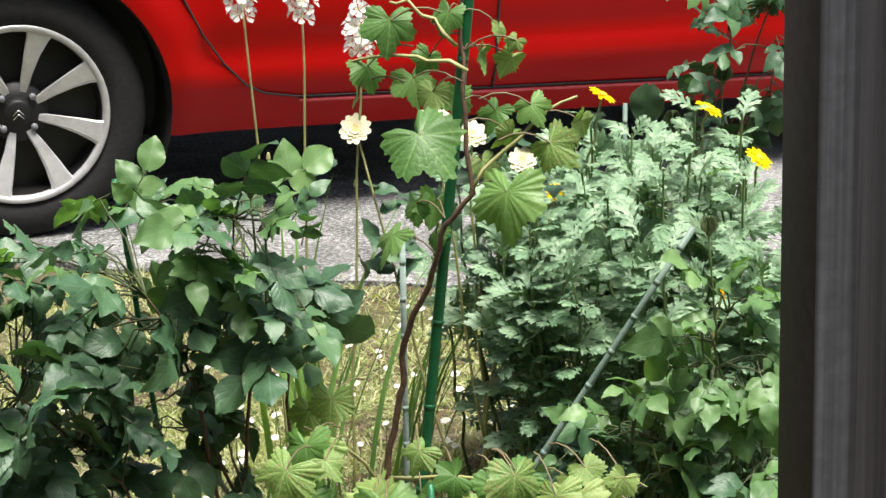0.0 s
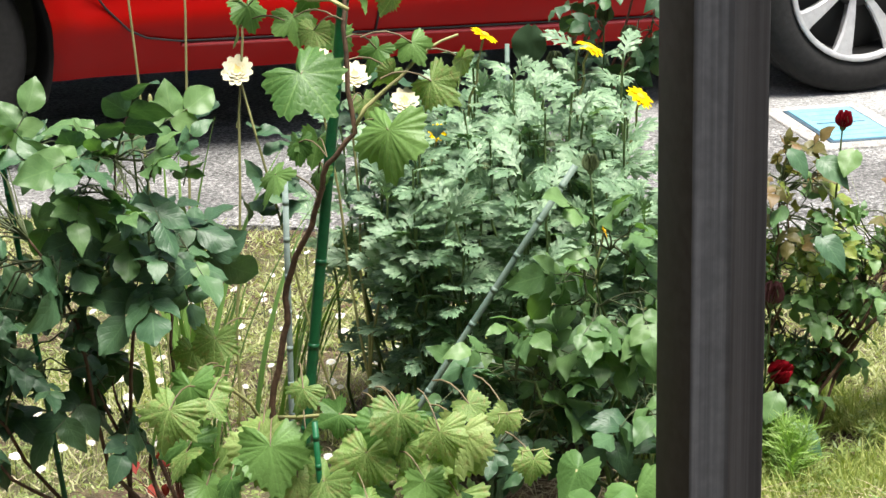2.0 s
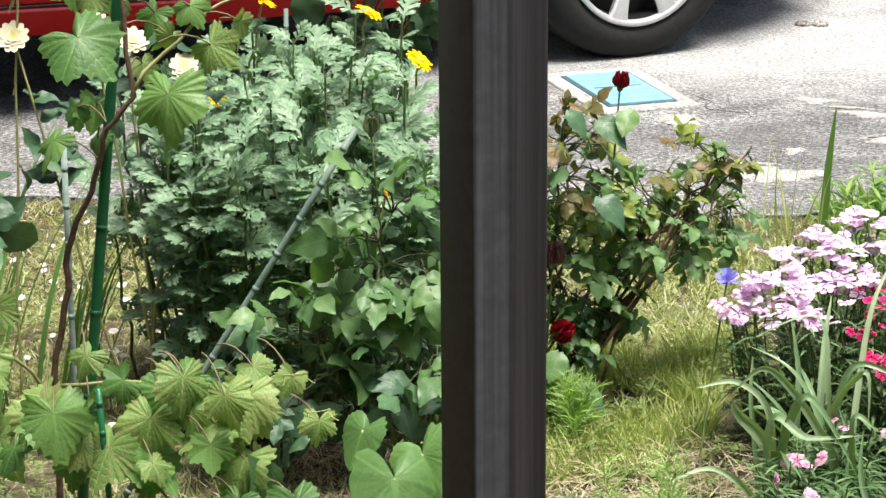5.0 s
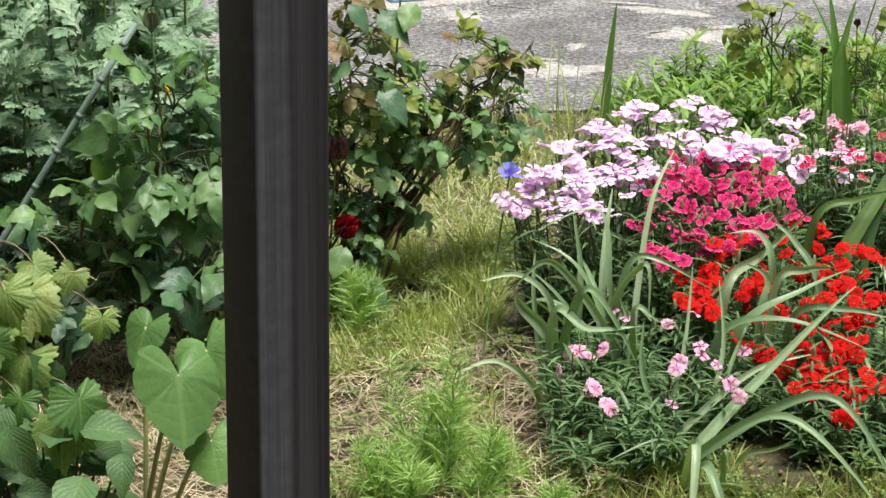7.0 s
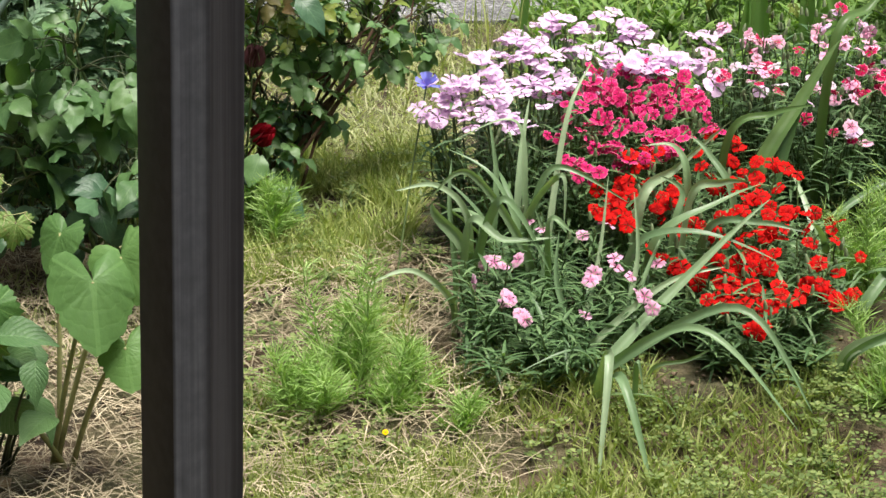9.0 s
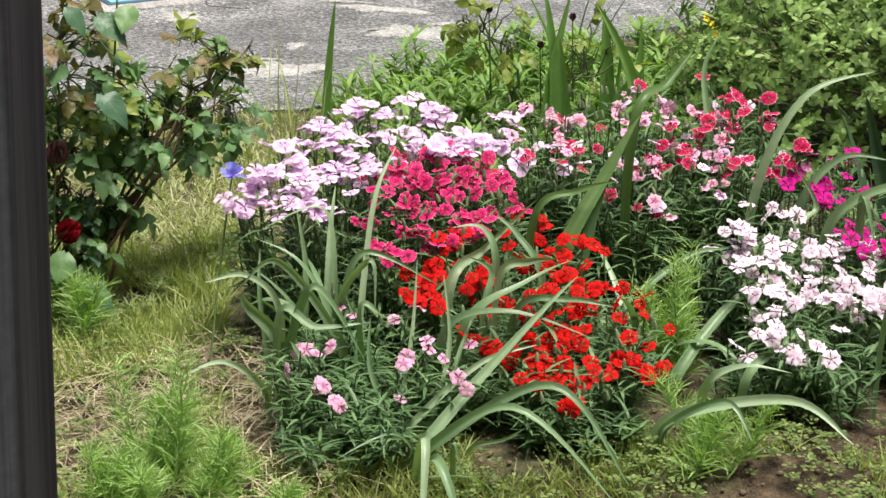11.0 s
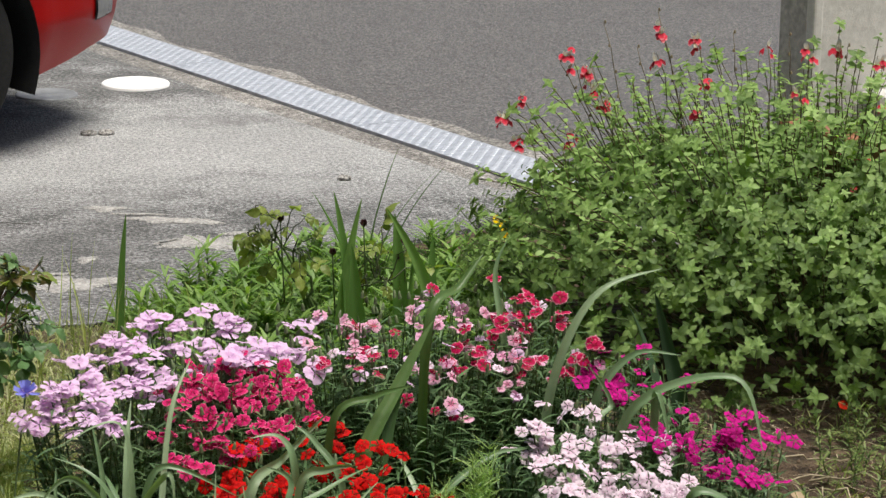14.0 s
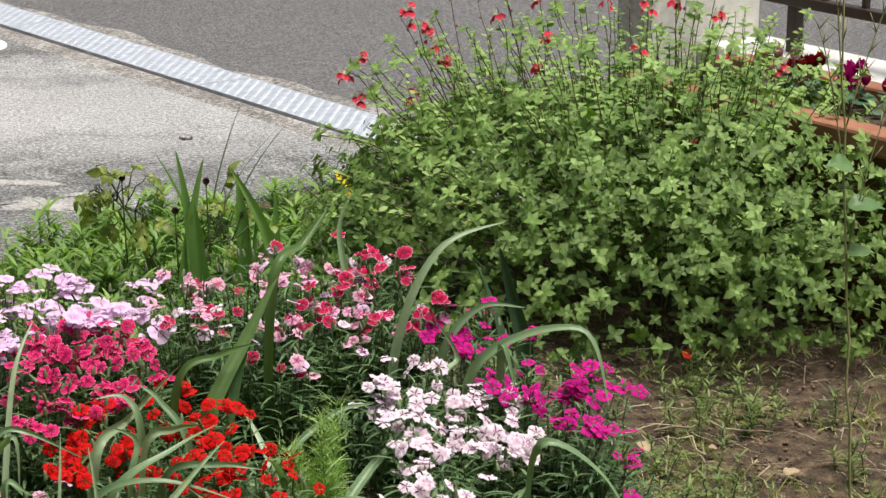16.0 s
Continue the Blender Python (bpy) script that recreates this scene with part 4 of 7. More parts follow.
        front = [(0.9, 0.27), (0.94, 0.32), (0.955, 0.45), (0.95, 0.6), (0.93, 0.8)]
        put("door_gap", mesh_of("door_gap", tube([on(*p) for p in sweep + bottom + front], 0.003, 5), MAT_BLACK), body, CAR)
        # sill edge, its reflected highlight put into the colour
        put("sill_edge", mesh_of("sill_edge", tube([on(x, z - 0.0105, 0.005) for x, z in bottom], 0.006, 6), MAT_SILLGLINT), body, CAR)
        put("door_gap", mesh_of("door_gap", tube([on(x, z) for x, z in zip(np.linspace(-0.092, -0.06, 14), np.linspace(0.29, 0.9, 14))], 0.0035, 5), MAT_BLACK), body, CAR)
        # fog lamp in the front bumper
        lamp = put("fog_lamp", mesh_of("fog_lamp", car_patch(1.965, 2.09, 0.345, 0.58, 0.005, 8, 8, side), MAT_BLACK), root, CAR, "dark fog lamp housing")
        put("lens", mesh_of("lens", car_patch(1.972, 2.083, 0.35, 0.405, 0.01, 6, 4, side), MAT_LAMP), lamp, CAR, "clear lens")
        put("headlight", mesh_of("headlight", car_patch(1.55, 2.0, 0.62, 0.72, 0.005, 10, 4, side), MAT_LAMP), root, CAR)
        put("tail_light", mesh_of("tail_light", car_patch(-1.93, -1.7, 0.7, 0.9, 0.005, 6, 6, side), MAT_RED), root, CAR)
        put("door_handle", mesh_of("door_handle", tube([on(-0.85, 0.84, 0.02), on(-0.65, 0.84, 0.03)], 0.012, 8), MAT_RED), root, CAR)
        put("side_mirror", from_bm("side_mirror", box_bm(0.55, 0.72, side * 0.9 - 0.09, side * 0.9 + 0.09, 0.92, 1.05, 0.03), MAT_RED), root, CAR)


def wheel(root, hx, side):
    """Tyre, eight-spoke alloy rim, hub cap and bolts."""
    m = CAR @ Matrix.Translation((hx, side * 0.845, HUB_Z)) @ Matrix.Rotation(radians(90 if side < 0 else -90), 4, "X")
    # in the wheel's own frame the axle is z, pointing outwards
    hub = thing("wheel", m.translation, "", "")
    hub.parent = root
    hub.matrix_basis = CAR.inverted() @ m
    n = 56
    a = np.linspace(0, 2 * np.pi, n, endpoint=False)

    def turned(prof):
        Vv = np.concatenate([np.stack([r * np.cos(a), r * np.sin(a), np.full(n, z)], 1) for r, z in prof])
        Ff = [(k * n + i, k * n + (i + 1) % n, (k + 1) * n + (i + 1) % n, (k + 1) * n + i) for k in range(len(prof) - 1) for i in range(n)]
        return Vv, Ff, None
    tyre = turned([(0.22, -0.2), (0.28, -0.205), (0.306, -0.19), (0.315, -0.16), (0.315, -0.045), (0.307, -0.02), (0.297, -0.008), (0.285, -0.002), (0.262, 0.004), (0.24, 0.002), (0.226, -0.006), (0.216, -0.02)])
    put("tyre", mesh_of("tyre", tyre, MAT_TYRE), hub, m, "black rubber tyre")
    grooves = merge([tube(np.stack([0.3155 * np.cos(np.append(a, a[0])), 0.3155 * np.sin(np.append(a, a[0])), np.full(n + 1, z)], 1), 0.003, 4, False) for z in (-0.06, -0.1, -0.14)])
    put("tread_groove", mesh_of("tread_groove", grooves, MAT_BLACK), hub, m)
    rim = turned([(0.2195, -0.012), (0.2215, 0.0), (0.2175, 0.003), (0.207, 0.001), (0.204, -0.008), (0.203, -0.012)])
    put("rim_barrel", mesh_of("rim_barrel", turned([(0.203, -0.0125), (0.2, -0.03), (0.195, -0.12), (0.19, -0.19)]), MAT_RIMBLACK), hub, m)
    put("rim", mesh_of("rim", rim, MAT_ALLOY), hub, m, "bright machined alloy rim")
    disc = turned([(0.199, -0.075), (0.12, -0.07), (0.001, -0.07)])
    put("rim_back", mesh_of("rim_back", disc, MAT_RIMBLACK), hub, m)
    for k in range(8):
        ang = radians(27 + 45 * k)
        bm = bmesh.new()
        sec = []
        for r, w, z in ((0.052, 0.010, -0.034), (0.1, 0.014, -0.022), (0.15, 0.020, -0.012), (0.19, 0.027, -0.004), (0.209, 0.034, -0.001)):
            skew = 0.006 * math.sin((r - 0.05) * 18)
            sec.append([bm.verts.new((r, y + skew, zz)) for y, zz in ((-w, z - 0.004), (-w * 0.7, z), (w * 0.85, z), (w, z - 0.004), (w * 0.6, z - 0.035), (-w * 0.6, z - 0.035))])
        for s0, s1 in zip(sec, sec[1:]):
            for i in range(6):
                bm.faces.new((s0[i], s1[i], s1[(i + 1) % 6], s0[(i + 1) % 6]))
        bm.faces.new(sec[0])
        bm.faces.new(sec[-1][::-1])
        bmesh.ops.recalc_face_normals(bm, faces=bm.faces[:])
        put("spoke", from_bm("spoke", bm, MAT_ALLOY), hub, m @ Matrix.Rotation(ang, 4, "Z"), "silver spoke")
    put("hub_plate", mesh_of("hub_plate", turned([(0.075, -0.05), (0.072, -0.036), (0.04, -0.033), (0.034, -0.03)]), MAT_RIMBLACK), hub, m)
    put("hub_cap", mesh_of("hub_cap", turned([(0.034, -0.032), (0.033, -0.024), (0.026, -0.021), (0.001, -0.02)]), MAT_RIMBLACK), hub, m, "black hub cap with a small chrome emblem")
    chev = merge([tube([(-0.013, y - 0.008, -0.019), (0, y + 0.004, -0.0185), (0.013, y - 0.008, -0.019)], 0.0022, 5) for y in (0.004, -0.006)])
    put("emblem", mesh_of("emblem", chev, MAT_CHROME), hub, m)
    for k in range(4):
        b = radians(45 + 90 * k)
        put("wheel_bolt", mesh_of("wheel_bolt", tube([(0.053 * math.cos(b), 0.053 * math.sin(b), -0.04), (0.053 * math.cos(b), 0.053 * math.sin(b), -0.024)], 0.009, 6), MAT_IRON), hub, m)


car()


# ---- plants: shapes ----
CACHE = {}


def variants(key, material, build, count=4):
    """A few alike meshes of one kind in one material."""
    k = (key, material.name)
    if k not in CACHE:
        CACHE[k] = [mesh_of(key, build(i), material) for i in range(count)]
    return CACHE[k]


def rose_blade(i):
    r = np.random.default_rng(40 + i)
    w = 0.31 + 0.07 * r.random()
    return leaf(1.0, [0.07, w * 0.82, w * 1.06, w * 1.06, w * 0.86, w * 0.48, 0.012], fold=-0.35 + 0.8 * r.random(), droop=0.1 + 0.45 * r.random(), twist=r.normal(0, 0.35), teeth=8, depth=0.045, across=4, ripple=0.035)


def salvia_blade(i):
    return leaf(1.0, [0.05, 0.24, 0.31, 0.285, 0.16, 0.008], fold=0.2, droop=0.2, across=2)


def thin_blade(i):
    return leaf(1.0, [0.035, 0.062, 0.062, 0.04, 0.004], fold=0.3, droop=0.25 + 0.1 * i, across=2)


def mum_blade(i):
    """A cut leaf: a narrow midrib with pairs of lobes."""
    r = np.random.default_rng(i)
    out = [leaf(1.0, [0.03, 0.03, 0.05, 0.07, 0.075, 0.08, 0.02], 0.3, 0.0, across=2)]
    for y, a, s in ((0.34, 1.0, 0.3), (0.52, 0.85, 0.4), (0.70, 0.7, 0.38), (0.85, 0.5, 0.3)):
        for side in (-1, 1):
            b = leaf(s * r.uniform(0.85, 1.15), [0.04, 0.045, 0.055, 0.045, 0.01], 0.2, 0.1, across=2)
            M = np.array(Matrix.Rotation(-side * a, 3, "Z") @ Matrix.Rotation(0.15, 3, "X"))
            out.append((b[0] @ M.T + (0, y - 0.06, 0), b[1], b[2]))
            for t in (-0.5, 0.5):
                c = leaf(s * 0.45, [0.035, 0.04, 0.025, 0.008], 0.2, 0.1, across=1)
                M2 = np.array(Matrix.Rotation(-side * a + t, 3, "Z"))
                tip = M @ np.array([0, s * 0.6, 0])
                out.append((c[0] @ M2.T + tip + (0, y - 0.06, 0), c[1], c[2]))
    V, F, U = merge(out)
    dr = 0.3 + 0.35 * r.random()
    V[:, 2] -= dr * V[:, 1] ** 2 + 0.3 * V[:, 0] ** 2
    return V, F, U


def flower5(notch=0.12, cup=0.25, wide=0.62, back=0.3, wave=0.05, seed=0):
    """A flat flower of five petals, radius one, facing +z; uv v runs outwards."""
    r = np.random.default_rng(seed)
    V, F, U = [], [], []
    for k in range(5):
        o = len(V)
        tilt = r.normal(0, 0.08)
        qs = (0.06, 0.45, 0.8, 1.0)
        cs = (-1, -0.5, 0, 0.5, 1)
        for q in qs:
            for j, c in enumerate(cs):
                a = k * 2 * math.pi / 5 + c * wide * (0.35 + 0.65 * min(1, q * 1.4))
                rad = q * (1 - 0.10 * c * c) * (1 - (notch * (j % 2) if q == 1.0 else 0))
                V.append((rad * math.cos(a), rad * math.sin(a), cup * q - back * q * q + tilt * q + wave * math.sin(5 * c + k) * q + 0.02 * (k % 2)))
                U.append((0.5 + 0.5 * c, q))
        for i in range(len(qs) - 1):
            for j in range(4):
                F.append((o + i * 5 + j, o + (i + 1) * 5 + j, o + (i + 1) * 5 + j + 1, o + i * 5 + j + 1))
    return np.array(V), F, np.array(U)


def daisy_petals(n=14, width=0.17, cup=0.1, rings=1, seed=0):
    r = np.random.default_rng(seed)
    out = []
    for ring in range(rings):
        for k in range(n):
            a = 2 * math.pi * (k + 0.5 * ring) / n + r.normal(0, 0.05)
            b = leaf(1.0 - 0.22 * ring, [width * 0.45, width, width * 1.05, width * 0.9, width * 0.3], fold=0.3, droop=-cup + r.normal(0, 0.08) + 0.05, across=2)
            b[0][:, 2] += 0.06 * ring
            M = np.array(Matrix.Rotation(a, 3, "Z"))
            out.append((b[0] @ M.T, b[1], b[2]))
    return merge(out)


def dome(r, h, n=10, k=4):
    V, F = [(0, 0, h)], []
    for j in range(1, k + 1):
        t = j / k * math.pi / 2
        V += [(r * math.sin(t) * math.cos(2 * math.pi * i / n), r * math.sin(t) * math.sin(2 * math.pi * i / n), h * math.cos(t)) for i in range(n)]
    F += [(0, 1 + i, 1 + (i + 1) % n) for i in range(n)]
    for j in range(k - 1):
        o = 1 + j * n
        F += [(o + i, o + n + i, o + n + (i + 1) % n, o + (i + 1) % n) for i in range(n)]
    return np.array(V), F, np.zeros((len(V), 2))


def turn_to(origin, axis, size, spin=0.0):
    """A pose with +z along an axis."""
    q = Vector(axis).to_track_quat("Z", "Y").to_matrix().to_4x4()
    return Matrix.Translation(origin) @ q @ Matrix.Rotation(spin, 4, "Z") @ Matrix.Scale(size, 4)


def strap(base, az, length, width, e0, e1, n=16, roll=0.0, material=None):
    """A long arching leaf from base, heading az (degrees from +x), from rise e0 to e1 degrees."""
    p = np.array(base, float)
    a = radians(az)
    pts, ws = [p.copy()], []
    for i in range(n):
        q = (i + 0.5) / n
        e = radians(e0 + (e1 - e0) * q ** 1.25)
        p = p + length / n * np.array([math.cos(e) * math.cos(a), math.cos(e) * math.sin(a), math.sin(e)])
        pts.append(p.copy())
    P = np.array(pts)
    T = np.gradient(P, axis=0)
    T /= np.linalg.norm(T, axis=1)[:, None]
    side = np.array([-math.sin(a), math.cos(a), 0])
    V, U = [], []
    for i in range(n + 1):
        q = i / n
        w = width * 0.5 * min(1.0, 0.75 + q) * (1 - q ** 3.5) + 0.0004
        sd = side * math.cos(roll * q) + np.cross(T[i], side) * math.sin(roll * q)
        up = np.cross(sd, T[i])
        for c in (-1, -0.5, 0, 0.5, 1):
            V.append(P[i] + sd * c * w + up * 0.32 * abs(c) * w)
            U.append((0.5 + 0.5 * c, q))
    F = [(i * 5 + j, i * 5 + j + 1, (i + 1) * 5 + j + 1, (i + 1) * 5 + j) for i in range(n) for j in range(4)]
    return np.array(V), F, np.array(U)


def in_polygon(poly, r):
    P = np.array(poly)
    lo, hi = P.min(0), P.max(0)
    while True:
        p = lo + (hi - lo) * r.random(2)
        inside = False
        for (x0, y0), (x1, y1) in zip(P, np.roll(P, -1, 0)):
            if (y0 > p[1]) != (y1 > p[1]) and p[0] < (x1 - x0) * (p[1] - y0) / (y1 - y0) + x0:
                inside = not inside
        if inside:
            return p


# ---- roses ----
def rose_group(origin, along, up, size, r, leaflets=5):
    """Poses of the leaflets of one compound leaf, and its stalk."""
    y = np.asarray(along, float) / np.linalg.norm(along)
    x = np.cross(y, up)
    x /= np.linalg.norm(x) + 1e-9
    z = np.cross(x, y)
    ms = []
    tipc = origin + y * size * 1.05
    spec = [(1.05, y * 1.0 + z * -0.1, 1.0), (0.62, y * 0.55 + x, 0.88), (0.62, y * 0.55 - x, 0.88), (0.18, y * 0.4 + x, 0.72), (0.18, y * 0.4 - x, 0.72)][:leaflets]
    for t, d, s in spec:
        d = d + r.normal(0, 0.16, 3)
        nrm = z + r.normal(0, 0.25, 3)
        ms.append(frame_to(origin + y * size * t, d, nrm, size * s * r.uniform(0.85, 1.12)))
    return ms, tube(np.stack([origin - y * size * 0.5, origin + y * size * 0.5, tipc]), [0.0011, 0.0007], 4, False)


def rose_bush(name, label, base, blobs, groups, size, mats, seed, stem_mat, canes=3, leaflets=5, cat="rose bush"):
    """Canes from the base, twigs, and compound leaves within rounded masses. mats: materials from the lowest leaves to
    the highest; blobs: centre and radii.
    """
    r = np.random.default_rng(seed)
    root = thing(name, base, label, cat)
    base = np.array(base, float)
    stems, tips = [], []
    for b in blobs:
        c, R = np.array(b[:3]), np.array(b[3:6])
        for _ in range(canes):
            tip = c + unit(r) * R * 0.5
            P = bend(base + r.normal(0, 0.015, 3) * (1, 1, 0), tip, 0.04, 9, 0.012, r)
            stems.append(tube(P, [0.0042, 0.003, 0.0016], 6))
            tips.append(P[3:])
    cane_pts = np.concatenate(tips)
    tot = sum(b[6] for b in blobs)
    stalks, leaf_ms = [], []
    for b in blobs:
        c, R = np.array(b[:3]), np.array(b[3:6])
        for _ in range(int(groups * b[6] / tot)):
            d = unit(r)
            p = c + d * R * r.uniform(0.35, 1.0) ** 0.6
            if p[2] < 0.05:
                p[2] = 0.05 + 0.1 * r.random()
            j = np.argmin(np.linalg.norm(cane_pts - p, axis=1))
            out = d * 0.7 + np.array([0, -0.35, -0.3]) + r.normal(0, 0.35, 3)
            up = np.array([0.15, -0.4, 0.9]) + d * 0.3 + r.normal(0, 0.4, 3)
            ms, st = rose_group(p, out, up, size * r.uniform(0.55, 1.22), r, leaflets)
            stalks.append(st)
            stalks.append(tube(bend(cane_pts[j], p, 0.01, 5, 0.004, r), [0.0018, 0.001], 4, False))
            leaf_ms.append((ms, p))
    for s in stems:
        put("cane", mesh_of("cane", s, stem_mat), root)
    tagged(put("twig", mesh_of("twig", merge(stalks), MAT_TWIG), root), kind="stuff")
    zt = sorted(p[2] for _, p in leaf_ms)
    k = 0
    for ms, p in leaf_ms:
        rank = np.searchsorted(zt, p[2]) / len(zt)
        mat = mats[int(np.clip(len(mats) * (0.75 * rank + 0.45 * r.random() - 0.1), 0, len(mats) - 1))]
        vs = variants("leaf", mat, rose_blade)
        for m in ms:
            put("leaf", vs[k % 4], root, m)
            k += 1
    return root


def rose_bud(root, p, axis, size, petal=P_ROSE, open_=0.4):
    """Sepals, a hip and wrapped petals."""
    r = np.random.default_rng(int(abs(p[0]) * 1e4))
    pet = []
    for k in range(9):
        a = k * 2.4
        w = 0.34 - 0.012 * k
        b = leaf(1.0, [0.12, w, w * 1.15, w * 1.0, w * 0.6, 0.08], fold=1.1, droop=-0.12 - open_ * 0.5 * (k / 9.0), across=4)
        V = b[0].copy()
        V = np.stack([V[:, 0], V[:, 2] * 0.9 + 0.10 + 0.012 * k, V[:, 1]], 1)
        M = np.array(Matrix.Rotation(a, 3, "Z"))
        pet.append((V @ M.T, b[1], b[2]))
    m = turn_to(p, axis, size, 0.3)
    put("corolla", mesh_of("corolla", merge(pet), petal), root, m, "dark red rose petals" if petal is P_ROSE else "")
    sep = []
    for k in range(5):
        b = leaf(0.85, [0.14, 0.16, 0.1, 0.01], fold=0.5, droop=0.1, across=2)
        V = np.stack([b[0][:, 0], b[0][:, 2] + 0.2 + 0.18 * b[0][:, 1], b[0][:, 1] * 0.9], 1)
        M = np.array(Matrix.Rotation(k * 1.2566, 3, "Z"))
        sep.append((V @ M.T, b[1], b[2]))
    hip = dome(0.22, -0.35)
    put("calyx", mesh_of("calyx", merge(sep + [hip]), BUD_GREEN), root, m)
    ax = np.array(axis) / np.linalg.norm(axis)
    put("flower_stalk", mesh_of("flower_stalk", tube(bend(np.array(p) - ax * 0.16 + (0.01, 0.02, -0.02), np.array(p) - ax * size * 0.2, 0.0, 5), [0.0022, 0.0016], 5), MAT_STEM), root)


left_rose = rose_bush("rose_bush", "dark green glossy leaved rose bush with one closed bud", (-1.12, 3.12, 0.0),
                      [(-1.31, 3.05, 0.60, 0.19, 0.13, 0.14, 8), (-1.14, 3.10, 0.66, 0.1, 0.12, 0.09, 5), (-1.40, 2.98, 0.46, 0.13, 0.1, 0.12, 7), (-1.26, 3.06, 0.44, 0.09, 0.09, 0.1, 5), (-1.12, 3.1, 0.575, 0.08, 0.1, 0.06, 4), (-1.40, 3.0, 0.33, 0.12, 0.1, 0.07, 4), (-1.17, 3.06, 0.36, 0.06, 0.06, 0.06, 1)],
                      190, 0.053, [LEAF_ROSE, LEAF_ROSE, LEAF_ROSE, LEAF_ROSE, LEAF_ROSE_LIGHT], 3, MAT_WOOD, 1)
rose_bud(left_rose, (-1.132, 3.1, 0.735), (0.05, 0, 1), 0.023, BUD_DARK, 0.0)
rose_bud(left_rose, (-1.112, 3.1, 0.675), (0.15, 0, 1), 0.02, BUD_DARK, 0.0)
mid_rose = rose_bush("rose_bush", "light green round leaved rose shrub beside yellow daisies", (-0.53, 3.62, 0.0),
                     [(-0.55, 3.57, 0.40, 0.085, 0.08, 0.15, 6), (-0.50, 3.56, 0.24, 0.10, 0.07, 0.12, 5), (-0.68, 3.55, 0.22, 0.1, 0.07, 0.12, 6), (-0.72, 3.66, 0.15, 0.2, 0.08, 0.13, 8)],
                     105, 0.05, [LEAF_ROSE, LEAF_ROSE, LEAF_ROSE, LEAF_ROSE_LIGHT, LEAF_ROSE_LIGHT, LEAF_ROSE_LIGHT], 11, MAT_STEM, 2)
rose_bud(mid_rose, (-0.575, 3.57, 0.585), (0, 0, 1), 0.024, BUD_GREEN, 0.1)
dark_rose = rose_bush("rose_bush", "tall rose with reddish stems and dark sparse leaves", (-0.86, 4.60, 0.0),
                      [(-0.66, 4.57, 0.66, 0.13, 0.1, 0.17, 6), (-0.62, 4.6, 0.86, 0.14, 0.1, 0.12, 3), (-0.76, 4.55, 0.55, 0.07, 0.07, 0.06, 1)],
                      60, 0.042, [LEAF_ROSE, LEAF_ROSE, LEAF_ROSE, LEAF_ROSE_LIGHT], 21, MAT_REDSTEM, 2)
put("leaf", variants("leaf", LEAF_SHEATH, rose_blade)[1], dark_rose, frame_to((-0.832, 4.48, 0.62), (-0.1, -0.1, -1), (0, -1, 0.1), 0.085), "dull grey green drooping leaf")
for p in ((-0.705, 4.55, 0.62), (-0.66, 4.56, 0.58), (-0.8, 4.54, 0.53)):
    rose_bud(dark_rose, p, (0.1, 0, 1), 0.03, BUD_GREEN, 0.1)
right_rose = rose_bush("rose_bush", "rose bush with a dark red bloom and bronze young leaves", (-0.31, 3.96, 0.0),
                       [(-0.30, 4.0, 0.40, 0.09, 0.09, 0.14, 6), (-0.27, 4.02, 0.23, 0.11, 0.09, 0.12, 9), (-0.17, 4.06, 0.31, 0.12, 0.09, 0.09, 7), (-0.07, 4.12, 0.30, 0.085, 0.08, 0.06, 3), (-0.10, 4.12, 0.39, 0.09, 0.06, 0.06, 3), (-0.31, 3.97, 0.1, 0.07, 0.07, 0.1, 4), (-0.03, 4.1, 0.42, 0.05, 0.04, 0.03, 0.8)],
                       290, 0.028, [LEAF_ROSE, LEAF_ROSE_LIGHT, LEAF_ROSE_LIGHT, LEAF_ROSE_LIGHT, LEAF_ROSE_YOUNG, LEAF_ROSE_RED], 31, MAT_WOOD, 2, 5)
for k, (x, y, z, s) in enumerate([(-0.255, 3.94, 0.52, 0.07), (-0.20, 3.95, 0.535, 0.06), (-0.30, 3.9, 0.545, 0.06), (-0.31, 3.9, 0.45, 0.055), (-0.25, 3.9, 0.40, 0.075), (-0.31, 3.86, 0.14, 0.065), (-0.285, 3.86, 0.085, 0.075)]):
    m = frame_to((x, y, z), (0.7 - 0.9 * (k % 2), -0.5, -0.3 - 0.12 * (k % 3)), (0.25 * (k % 3) - 0.25, -0.45, 0.85), s * 0.86)
    put("leaf", variants("leaf", LEAF_ROSE_LIGHT if k % 2 else LEAF_ROSE, rose_blade)[k % 4], right_rose, m)
rose_bud(right_rose, (-0.318, 3.885, 0.16), (0.5, -0.3, 0.5), 0.036, P_ROSE, 0.15)
rose_bud(right_rose, (-0.222, 3.99, 0.565), (0.15, -0.1, 1), 0.026, P_ROSE, 0.12)
rose_bud(right_rose, (-0.325, 3.9, 0.285), (0.15, -0.1, 1), 0.034, BUD_DARK, 0.1)
seedling = rose_bush("rose_bush", "young rose shoots with yellow green leaves and brown buds", (0.58, 5.02, 0.0),
                     [(0.5, 4.9, 0.25, 0.06, 0.05, 0.09, 4), (0.70, 4.9, 0.2, 0.09, 0.05, 0.09, 4), (0.44, 4.93, 0.28, 0.04, 0.04, 0.05, 2)],
                     44, 0.026, [LEAF_ROSE_YOUNG], 41, MAT_STEM, 2)
for p in ((0.48, 4.88, 0.3), (0.59, 4.9, 0.22), (0.655, 4.9, 0.28), (0.73, 4.92, 0.2), (0.74, 4.9, 0.24)):
    rose_bud(seedling, p, (0, 0, 1), 0.013, BUD_DARK, 0.1)


